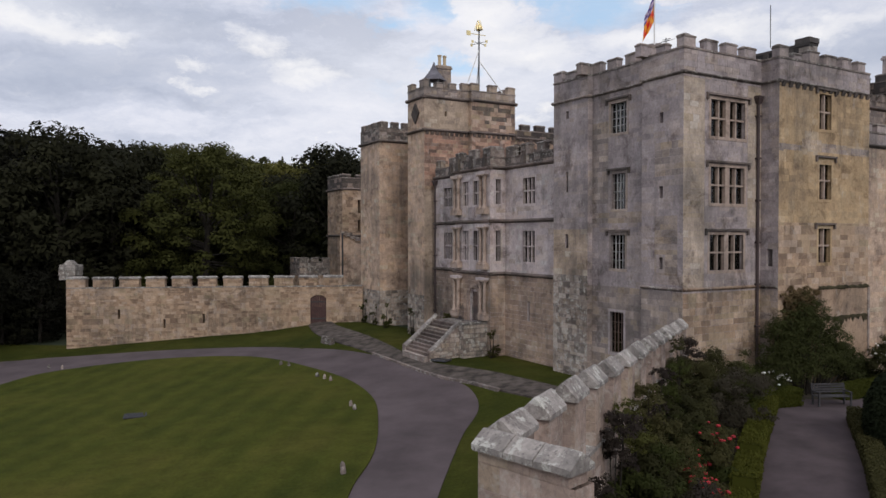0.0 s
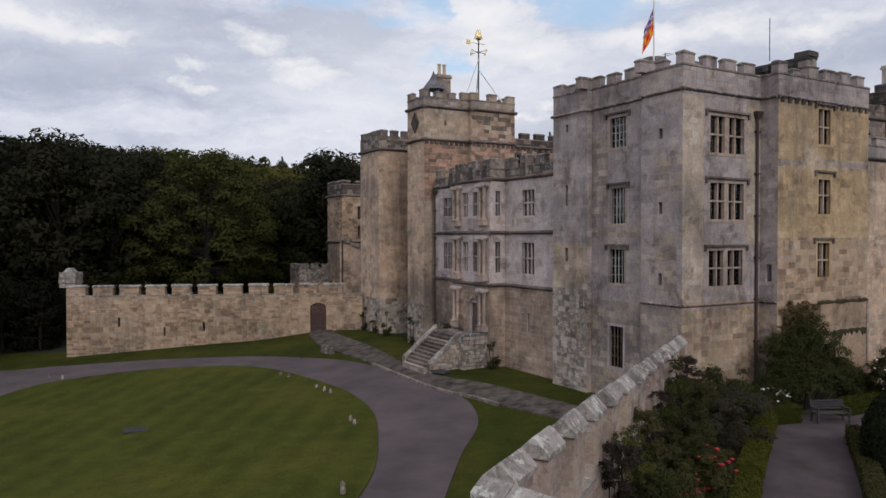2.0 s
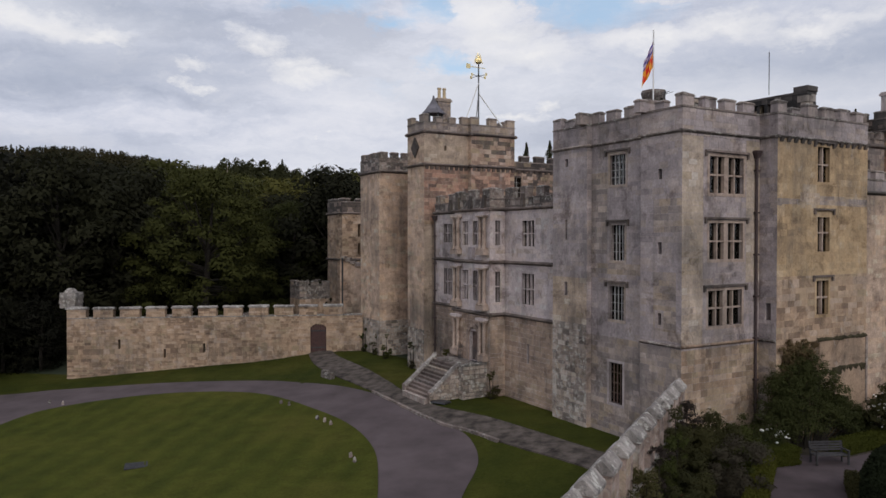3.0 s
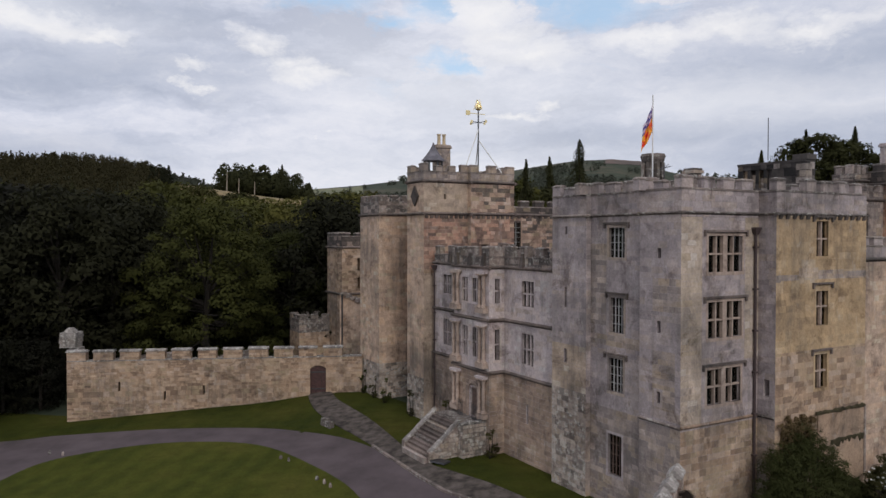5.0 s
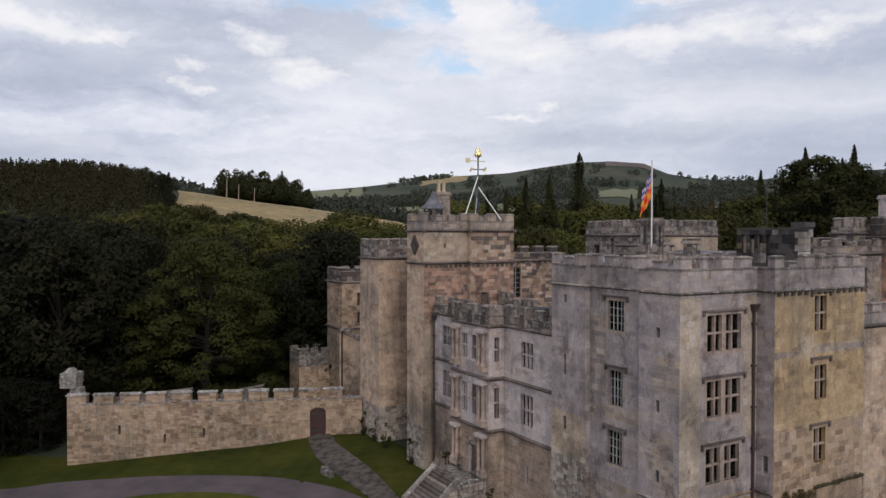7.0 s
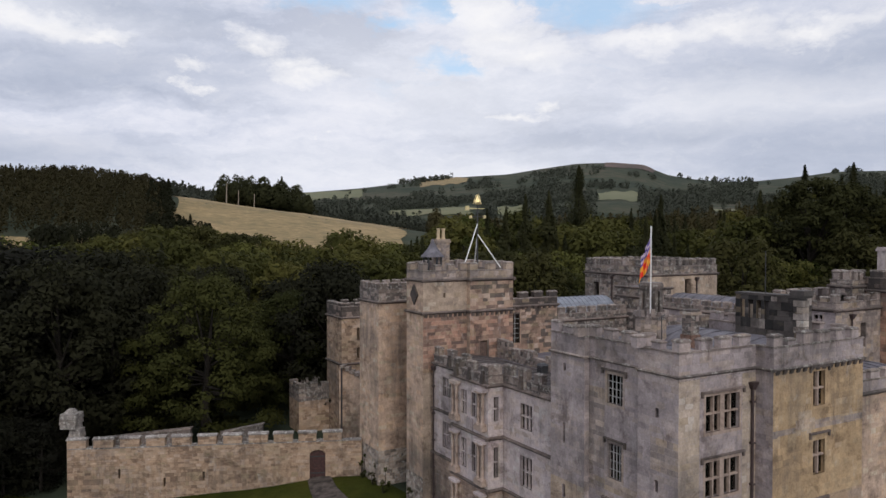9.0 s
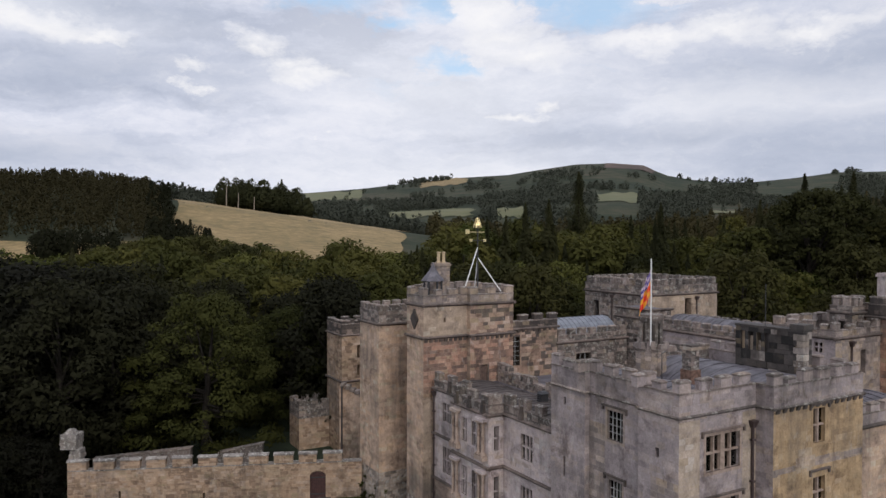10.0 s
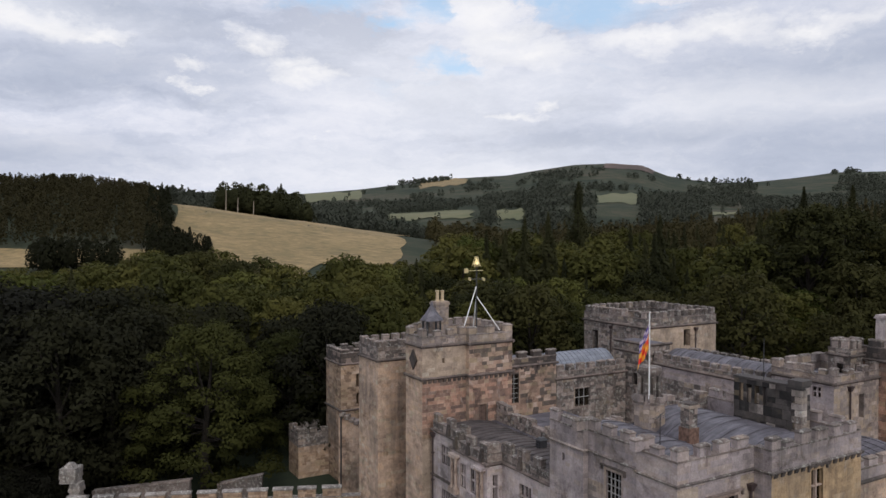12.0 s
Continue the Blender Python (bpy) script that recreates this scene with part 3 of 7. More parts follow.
# ---- the castle ----
def stone_tower(seed, name, label, poly, top, sill, bands, holes=None, strings=(), merlons=True, corbelled=(), skip=(), base=-2.6,
                blocks=True, size=None, step=1.5, wide=1.0, high=0.58, cap=CAPD, crown=None, singles=(), category="tower", ruin=0.0, moulding=(DRIP, 0.19, 0.26), spans=None, bare=(), zones=None):
    """A walled block with a crenellated head. poly: outline, counter-clockwise; top: height of the parapet's foot; sill: height of its sills;
    bands: {face: [(z0, z1, material), ...]}, None for all others; holes: {face: [(s0, s1, z0, z1), ...]}; skip: faces without stones and parapet; bare: faces without a parapet;
    spans: {face: merlons}; zones: {face: [(s0, s1, z0, z1, material), ...]}, patches of other stone."""
    t = thing(name, label, category)
    holes = holes or {}
    size = size or {}
    faces = [Face(poly[i], poly[(i + 1) % len(poly)]) for i in range(len(poly))]
    for i, f in enumerate(faces):
        bm = bmesh.new()
        wall_panel(bm, f, base, top, holes.get(i, ()))
        own = bands.get(i, bands[None])
        part("wall", bm, own[-1][2], t)
        if blocks and i not in skip:
            for k, (z0, z1, mat) in enumerate(own):
                patches = (zones or {}).get(i, ())
                around = [p[:4] for p in patches] + [(a - 0.15, b + 0.15, c - 0.16, d + 0.15) if b - a > 0.45 else (a, b, c, d) for a, b, c, d in holes.get(i, ())]
                rough = dict(proud=0.03, joint=0.007, hi=(0.18, 0.4), wide=(0.22, 0.7)) if mat is RUBBLE else size
                for j, (a, b, c, d, other) in enumerate(patches if k == 0 else ()):
                    g = Face(f.at(a, 0, 0)[:2], f.at(b, 0, 0)[:2])
                    masonry(seed * 1000 + i * 10 + j, t, g, c, d, [(q[0] - a - 0.15, q[1] - a + 0.15, q[2] - 0.16, q[3] + 0.15) for q in holes.get(i, ()) if q[1] > a and q[0] < b], other, **size)
                masonry(seed * 100 + i * 10 + k, t, f, z0, z1, around, mat, i in singles and k == len(own) - 1, **rough)
        for z in strings:
            if i not in skip:
                string_course(t, f, z, *moulding)
        if i in corbelled:
            corbels(t, f, top - 0.02, DRIP)
        if merlons and i not in skip and i not in bare:
            parapet(seed * 100 + i, t, f, top, sill, crown or own[-1][2], cap, step=step, wide=wide, high=high, blocks=blocks, ruin=ruin, spans=(spans or {}).get(i))
    bm = bmesh.new()
    prism(bm, poly, top - 0.28, top + 0.02)
    part("flat_roof", bm, LEAD, t)
    return t, faces


GT = [(0, 0), (5.83, 0), (5.83, -1.05), (13.9, -1.05), (13.9, 10.04), (0, 10.04), (0, 6.95), (0.35, 6.95), (0.35, 2.75), (0, 2.75)]
GT_HOLES = {
    0: [(1.95, 4.53, 13.2, 15.05), (1.95, 4.51, 9.84, 11.68), (1.9, 4.45, 6.45, 8.25)],
    2: [(3.38, 4.45, 13.95, 15.85), (3.42, 4.5, 10.18, 12.22), (3.38, 4.45, 6.75, 8.6)],
    1: [(0.38, 0.72, 6.6, 7.5)],
    5: [(1.15, 1.4, 15.15, 15.6), (1.15, 1.35, 10.8, 12.0), (1.1, 1.38, 7.5, 8.3)],
    7: [(1.5, 2.72, 13.86, 15.5), (1.66, 2.66, 9.68, 11.62), (1.54, 2.62, 6.4, 8.25), (1.5, 2.55, 1.75, 4.0)],
    9: [(1.2, 1.45, 13.9, 14.42), (1.2, 1.45, 10.1, 10.7), (1.2, 1.45, 6.5, 7.1)],
}
great_tower, GF = stone_tower(
    1, "great_tower", "grey and honey sandstone castle corner tower with battlements and mullioned windows", GT, 16.2, 17.36,
    {None: [(-0.5, 5.4, MOTTLED), (5.4, 16.2, GREY)], 9: [(-0.5, 5.4, MOTTLED), (5.4, 16.2, GREY)], 0: [(-0.5, 5.35, BUFF), (5.35, 16.2, GREY)], 2: [(-0.5, 5.35, BUFF), (5.35, 8.9, BUFF), (8.9, 16.2, WARM)], 5: [(-0.5, 5.9, RUBBLE), (5.9, 8.6, PALEWARM), (8.6, 16.2, GREY)]},
    GT_HOLES, strings=(16.12,), corbelled=(2,), crown=GREY, wide=0.7, step=1.45, high=0.64, singles=(0,), moulding=(SOOTY, 0.13, 0.17), bare=(4,),
    spans={0: [(0, 0.82, 1.06), (1.6, 2.42, 1), (3.05, 3.88, 1), (4.48, 5.35, 0.98)], 1: [(0.62, 1.05, 1)],
           2: [(0, 0.72, 1.05), (1.15, 1.85, 0.6), (2.5, 3.35, 1.1), (3.98, 4.86, 1.05), (5.42, 6.3, 1.05), (6.9, 7.6, 1.02)],
           3: [(0.9 + 1.45 * i, 1.7 + 1.45 * i, 1) for i in range(7)],
           5: [(0, 0.75, 1.05), (1.1, 2.05, 0.85), (2.5, 3.09, 1.05)], 7: [(0, 0.62, 1.05), (1.2, 1.95, 1), (2.6, 3.35, 1), (3.95, 4.2, 1)], 9: [(0, 0.42, 1), (0.95, 1.55, 0.75), (2.3, 2.75, 1.04)]},
    zones={2: [(0.0, 1.9, 12.6, 13.0, MOTTLED), (1.9, 3.6, 12.5, 13.35, PALEWARM), (3.6, 5.9, 12.7, 13.2, MOTTLED), (5.9, 8.07, 12.45, 13.1, MOTTLED)], 0: [(0.0, 1.5, 5.6, 16.0, QUOIN), (4.75, 5.83, 8.6, 16.0, QUOIN)], 9: [(0.9, 2.75, 11.2, 12.9, MOTTLED), (0.9, 2.4, 6.2, 9.2, MOTTLED)], 7: [(0.0, 4.2, 8.9, 9.5, MOTTLED), (0.0, 1.3, 10.0, 14.6, MOTTLED)]})
for i in (0, 1, 9):
    string_course(great_tower, GF[i], 5.45, SOOTY if i else BUFF, 0.11, 0.17, 0.0, GF[i].len, "offset_course")
for h in GT_HOLES[0]:
    window(great_tower, GF[0], h, 2, 0.5, DRESSED, True, groups=2, drawn=((0.04, 0.22), (0.28, 0.46), (0.56, 0.72), (0.78, 0.98)))
for h in GT_HOLES[2]:
    window(great_tower, GF[2], h, 2, 0.5, WARM, True, frame_mat=DRESSED, drawn=((0.0, 0.2), (0.3, 0.48), (0.8, 1.0)))
for h in GT_HOLES[7][:3]:
    window(great_tower, GF[7], h, 4, 0.0, MOTTLED, True, bars=3, sash=True, frame_mat=SASH, drawn=((0.0, 0.16), (0.84, 1.0)) if h[2] < 9 else ())
window(great_tower, GF[7], GT_HOLES[7][3], 4, 0.0, PALE, False, bars=3, sash=True, frame_mat=TIMBER)

MID = [(0.7, 10.02), (14.0, 10.02), (14.0, 26.1), (0.7, 26.1), (0.7, 20.9), (-0.55, 20.9), (-0.55, 16.2), (0.7, 16.2)]
MID_HOLES = {
    3: [(1.45, 2.7, 10.55, 12.0), (1.45, 2.7, 6.45, 8.5)],
    5: [(1.1, 1.9, 10.4, 12.1), (2.6, 3.4, 10.4, 12.1), (1.1, 1.9, 6.5, 8.6), (2.6, 3.4, 6.5, 8.6), (2.2, 3.2, 2.25, 4.3)],
    6: [(0.45, 0.85, 10.4, 12.1), (0.45, 0.85, 6.5, 8.6)],
    7: [(2.05, 3.35, 10.35, 12.05), (2.05, 3.35, 6.5, 8.55), (2.55, 2.79, 2.6, 3.9)],
}
entrance_range, MF = stone_tower(
    2, "entrance_range", "pale stone entrance range with a columned bay and mullioned windows", MID, 12.85, 13.55,
    {None: [(-0.5, 5.6, FOOT), (5.6, 9.2, PALE), (9.2, 12.85, PALE)]}, MID_HOLES, strings=(5.5, 9.1, 12.75), skip=(0, 1, 2, 4),
    crown=SOOTY, step=1.7, wide=0.85, high=0.7, category="castle range")
for i in (3, 7):
    for h in MID_HOLES[i][:2]:
        window(entrance_range, MF[i], h, 3, 0.5, PALE, False)
for h in MID_HOLES[5][:4]:
    window(entrance_range, MF[5], h, 2, 0.5, PALE, False)
for h in MID_HOLES[6]:
    window(entrance_range, MF[6], h, 1, 0.5, PALE, False)

KEEP = [(0, 26.7), (4.2, 26.7), (4.2, 26.2), (8.6, 26.2), (8.6, 33), (3.5, 33), (0, 29.65)]
keep_tower, KF = stone_tower(
    3, "keep_tower", "tall brown sandstone tower with corbelled battlements", KEEP, 19.5, 20.3,
    {None: [(-0.8, 3.4, RUBBLE), (3.4, 16.8, BROWN), (16.8, 19.5, BROWN)], 0: [(12, 16.8, RED), (16.8, 19.5, PALEWARM)], 2: [(12, 16.8, RED), (16.8, 19.5, PATCHED)]},
    {0: [(1.9, 2.1, 18.1, 18.5)], 2: [(1.0, 1.75, 12.85, 14.35)]}, strings=(16.75, 19.42), skip=(), crown=MOTTLED, high=0.66, step=1.15, wide=0.72,
    spans={0: [(0, 0.4, 1), (1.15, 1.75, 0.75), (2.4, 3.0, 0.85), (3.55, 4.2, 1)], 1: [(0, 0.5, 1)], 2: [(0, 0.75, 1.05), (1.75, 2.55, 1), (3.65, 4.4, 1)], 6: [(0, 0.7, 1), (2.1, 2.95, 1.05)]})
for i in (0, 2):
    corbels(keep_tower, KF[i], 16.75, DRIP, 0.45)

for i in range(4):
    bm = bmesh.new()
    prism(bm, [KF[2].at(1.0 + i * 0.19, -0.2, 0)[:2], KF[2].at(1.18 + i * 0.19, -0.2, 0)[:2], KF[2].at(1.18 + i * 0.19, -0.26, 0)[:2], KF[2].at(1.0 + i * 0.19, -0.26, 0)[:2]][::-1], 12.86, 14.35)
    part("door_plank", bm, TIMBER, keep_tower, "dull brown roof door plank")
NT = [(0.2, 35.8), (9, 35.8), (9, 40.2), (0.2, 40.2)]
stone_tower(
    4, "corner_tower", "slender brown stone tower with battlements beside the curtain wall", NT, 17.0, 18.2,
    {None: [(-0.8, 3.2, RUBBLE), (3.2, 17.0, BROWN)], 0: [(-0.8, 3.2, RUBBLE), (3.2, 17.0, BROWN)]}, {3: [(2.2, 2.4, 6.6, 7.8)]}, strings=(16.9,), skip=(), crown=SOOTY, high=0.6, step=1.15, wide=0.72)

LT = [(3.4, 53), (9.5, 53), (9.5, 57.8), (3.4, 57.8)]
stone_tower(
    5, "lesser_tower", "low square buff stone tower with dark battlements", LT, 13.7, 15.0,
    {None: [(-0.8, 8.3, BUFF), (8.3, 13.7, BUFF)]}, {0: [(1.9, 2.3, 11.0, 12.5), (1.9, 2.3, 8.9, 10.2)]}, strings=(13.6, 8.2), skip=(), crown=BLACKENED, high=0.4)

NR = [(8.6, 27.6), (14.6, 27.6), (14.6, 33), (8.6, 33)]
north_range, RF = stone_tower(
    6, "north_range", "patched red and dark stone range with a barred window", NR, 16.9, 17.6,
    {None: [(10, 16.9, PATCHED)]}, {0: [(0.35, 1.75, 13.65, 16.25)]}, strings=(16.8,), skip=(1, 2, 3), crown=BLACKENED, corbelled=(0,))
window(north_range, RF[0], (0.35, 1.75, 13.65, 16.25), 3, 0.0, PATCHED, False, bars=5, sash=True, frame_mat=SASH)

IH = [(14.65, 27.6), (23.3, 27.6), (23.3, 33), (14.65, 33)]
inner_hall, IF = stone_tower(
    11, "inner_hall", "grey patched courtyard hall with a white barred window", IH, 15.3, 15.95,
    {None: [(9, 15.3, SOOTY)]}, {0: [(2.2, 4.0, 12.5, 14.2)]}, skip=(1, 2, 3), crown=SOOTY, step=1.25, wide=0.8, strings=(15.2,), category="castle range")
window(inner_hall, IF[0], (2.2, 4.0, 12.5, 14.2), 3, 0.5, SOOTY, False, sash=True, frame_mat=SASH)

ST = [(23.5, 24.6), (26.2, 24.6), (26.2, 29.2), (23.5, 29.2)]
stone_tower(
    12, "stair_tower", "plain grey stone stair turret above the roofs", ST, 18.2, 18.5,
    {None: [(10, 18.2, SOOTY)]}, {0: [(1.85, 2.4, 14.7, 15.8)], 3: [(2.4, 3.0, 14.1, 15.3)]}, strings=(18.1, 17.2), skip=(1, 2), merlons=False)

FT = [(27.0, 28.4), (37.4, 28.4), (37.4, 38), (27.0, 38)]
stone_tower(
    7, "far_tower", "square pale stone tower across the courtyard with battlements", FT, 19.2, 20.1,
    {None: [(8, 19.2, PALEWARM)], 3: [(8, 19.2, SOOTY)]}, {0: [(5.4, 6.4, 17.0, 18.75)], 3: [(1.35, 2.3, 15.9, 18.2)]}, strings=(19.1,), skip=(), crown=SOOTY, high=0.7, step=1.0, wide=0.56)

ER = [(23.8, 11.45), (29.5, 11.45), (29.5, 24.5), (23.8, 24.5)]
east_range, _ = stone_tower(
    8, "east_range", "grey stone courtyard range with long battlements", ER, 16.5, 17.05,
    {None: [(8, 15.4, SOOTY), (15.4, 16.5, GREY)]}, {3: [(10.6, 11.6, 14.2, 15.6), (5.0, 5.7, 14.0, 14.8)]}, strings=(16.42,), skip=(0,), crown=SOOTY, step=1.1, wide=0.64, high=0.5)

CT = [(23.2, 6.3), (29.3, 6.3), (29.3, 11.4), (23.2, 11.4)]
courtyard_tower, CF = stone_tower(
    15, "courtyard_tower", "pale square stone tower with worn battlements beside the lead roofs", CT, 17.75, 18.32,
    {None: [(8, 17.75, GREY)], 0: [(8, 17.75, MOTTLED)]}, {3: [(3.45, 4.1, 16.65, 17.4)], 0: [(3.2, 3.85, 14.9, 16.75)]}, strings=(17.66,), crown=MOTTLED, high=0.62,
    spans={3: [(0, 0.7, 1.1), (1.2, 1.9, 0.9), (2.5, 3.3, 1), (3.9, 4.4, 0.7), (4.7, 5.1, 1)], 0: [(0, 0.6, 1), (1.7, 2.5, 0.6), (3.6, 4.4, 0.8), (5.3, 6.1, 1)]})
window(courtyard_tower, CF[3], (3.45, 4.1, 16.65, 17.4), 2, 0.5, GREY, False)
DT = [(29, 3.0), (40, 3.0), (40, 8.7), (29, 8.7)]
stone_tower(
    9, "dark_tower", "dark reddish stone tower at the end of the range", DT, 19.0, 20.0, {None: [(0, 19.0, RED)]}, {}, strings=(18.9,), skip=(1, 2), crown=BLACKENED)
ET = [(27.3, 7.5), (29.0, 7.5), (29.0, 9.3), (27.3, 9.3)]
stone_tower(
    14, "end_turret", "slim pale stone turret beside the dark tower", ET, 19.3, 19.8, {None: [(10, 19.3, SOOTY)]}, {0: [(0.6, 1.1, 17.9, 18.7)], 3: [(0.7, 1.2, 17.9, 18.7)]}, strings=(19.2,), crown=SOOTY, wide=0.5, step=0.85, high=0.7)
SR = [(13.9, 0.2), (24, 0.2), (24, 7.4), (13.9, 7.4)]
south_range, _ = stone_tower(
    10, "south_range", "lower grey stone range beside the great tower", SR, 13.6, 14.4, {None: [(-0.5, 13.6, BROWN)]}, {}, strings=(13.5,), skip=(1, 2, 3), crown=GREY)


# ---- parts and fittings of the castle ----
def ring(bm, cx, cy, z, r, sides, squash=1.0):
    return [bm.verts.new((cx + math.cos((i + 0.5) * math.tau / sides) * r, cy + math.sin((i + 0.5) * math.tau / sides) * r * squash, z)) for i in range(sides)]


def lathe(bm, cx, cy, profile, sides=12):
    """A turned solid from (radius, height) pairs."""
    rings = [ring(bm, cx, cy, z, max(r, 0.002), sides) for r, z in profile]
    for a, b in zip(rings, rings[1:]):
        for i in range(sides):
            bm.faces.new((a[i], a[(i + 1) % sides], b[(i + 1) % sides], b[i]))
    bm.faces.new(rings[0][::-1])
    bm.faces.new(rings[-1])


def pipe(parent, name, p, q, r, mat, sides=8, label=""):
    bm = bmesh.new()
    p, q = Vector(p), Vector(q)
    m = (q - p).to_track_quat("Z", "Y").to_matrix()
    a, b = [[bm.verts.new(c + m @ Vector((math.cos(i * math.tau / sides) * r, math.sin(i * math.tau / sides) * r, 0))) for i in range(sides)] for c in (p, q)]
    for i in range(sides):
        bm.faces.new((a[i], a[(i + 1) % sides], b[(i + 1) % sides], b[i]))
    bm.faces.new(a[::-1])
    bm.faces.new(b)
    return part(name, bm, mat, parent, label)


PIPE = plain("red_brown_iron_paint", (0.055, 0.036, 0.034), 0.6, 0.3, 5.0)


def drainpipe(a, b, z0, z1, r=0.075):
    """Cast rainwater pipe with a hopper head and wall brackets, foot at z0."""
    t = thing("drainpipe", "dark reddish iron drainpipe with a hopper head on the castle wall", "pipe")
    pipe(t, "pipe", (a, b, z0), (a, b, z1), r, PIPE)
    bm = bmesh.new()
    prism(bm, [(a - 0.1, b - 0.1), (a + 0.1, b - 0.1), (a + 0.1, b + 0.1), (a - 0.1, b + 0.1)], z1, z1 + 0.28, [(a - 0.2, b - 0.17), (a + 0.2, b - 0.17), (a + 0.2, b + 0.12), (a - 0.2, b + 0.12)])
    box(bm, a - 0.22, a + 0.22, b - 0.19, b + 0.13, z1 + 0.282, z1 + 0.4)
    part("hopper", bm, PIPE, t)
    z = z0 + 1.2
    while z < z1:
        bm = bmesh.new()
        box(bm, a - r - 0.05, a + r + 0.05, b - r - 0.03, b + r + 0.03, z, z + 0.1)
        part("bracket", bm, PIPE, t)
        z += 2.2
    return t


drainpipe(5.45, -0.12, 0.0, 15.1)
drainpipe(0.55, 25.9, 1.0, 12.3, 0.06)
drainpipe(14.6, 0.05, 0.0, 12.9, 0.06)
drainpipe(0.55, 10.25, 1.0, 12.0, 0.05)
drainpipe(25.1, 6.18, 13.7, 17.1, 0.06)
drainpipe(34.1, 28.28, 12.0, 18.5, 0.06)
drainpipe(26.9, 33.6, 12.0, 18.6, 0.06)


def vault_roof(parent, x0, x1, y0, y1, z0, rise, along_y=True, seams=9, mat=None):
    """A low lead roof with a curved back and raised seams."""
    bm = bmesh.new()
    n = 12
    rows = []
    for i in range(n + 1):
        u = i / n
        z = z0 + rise * math.sin(math.pi * u) ** 0.8 if 0 < u < 1 else z0
        rows.append([bm.verts.new((x0 + (x1 - x0) * u, y, z) if along_y else (y, x0 + (x1 - x0) * u, z)) for y in (y0, y1)])
    for a, b in zip(rows, rows[1:]):
        bm.faces.new((a[0], b[0], b[1], a[1]))
    bm.faces.new([r[0] for r in rows][::-1])
    bm.faces.new([r[1] for r in rows])
    bmesh.ops.recalc_face_normals(bm, faces=bm.faces)
    roof = part("lead_roof", bm, mat or LEAD, parent, "dark weathered boarded roof with battens" if mat is OLD_ROOF else "grey sheet lead roof with raised seams")
    for k in range(seams):
        y = y0 + (y1 - y0) * (k + 0.5) / seams
        bm = bmesh.new()
        last = None
        for i in range(n + 1):
            u = i / n
            z = z0 + rise * math.sin(math.pi * u) ** 0.8 if 0 < u < 1 else z0
            s = x0 + (x1 - x0) * u
            q = [bm.verts.new((s, y + d, z + h) if along_y else (y + d, s, z + h)) for d, h in ((-0.04, -0.02), (-0.025, 0.06), (0.025, 0.06), (0.04, -0.02))]
            if last:
                for j in range(3):
                    bm.faces.new((last[j], q[j], q[j + 1], last[j + 1]))
            last = q
        bmesh.ops.recalc_face_normals(bm, faces=bm.faces)
        part("seam", bm, mat or LEAD, roof)


vault_roof(great_tower, 0.6, 6.1, 0.6, 9.4, 16.25, 0.75, True)
vault_roof(great_tower, 6.3, 13.3, -0.4, 9.4, 16.25, 1.0, True)
vault_roof(entrance_range, 1.3, 6.15, 10.4, 25.9, 12.9, 0.35, True, 22, OLD_ROOF)
vault_roof(east_range, 24.5, 28.9, 11.9, 24.1, 16.55, 1.25, True, 12)
vault_roof(inner_hall, 28.2, 32.8, 15.0, 23.0, 15.35, 1.9, False, 14, PALE_LEAD)
vault_roof(south_range, 0.7, 7.2, 14.3, 23.7, 13.65, 0.8, False, 10)


def column(parent, x, y, z0, z1, r=0.13):
    bm = bmesh.new()
    box(bm, x - r * 1.6, x + r * 1.6, y - r * 1.6, y + r * 1.6, z0, z0 + 0.12)
    box(bm, x - r * 1.7, x + r * 1.7, y - r * 1.7, y + r * 1.7, z1 - 0.12, z1)
    lathe(bm, x, y, [(r * 1.45, z0 + 0.121), (r * 1.45, z0 + 0.18), (r * 1.05, z0 + 0.24), (r, z0 + 0.3), (r * 0.88, z1 - 0.32), (r * 0.95, z1 - 0.28), (r * 1.4, z1 - 0.121)], 12)
    ob = part("column", bm, DRESSED, parent)
    for p in ob.data.polygons:
        p.use_smooth = len(p.vertices) == 4 and abs(p.normal.z) < 0.5
    return ob


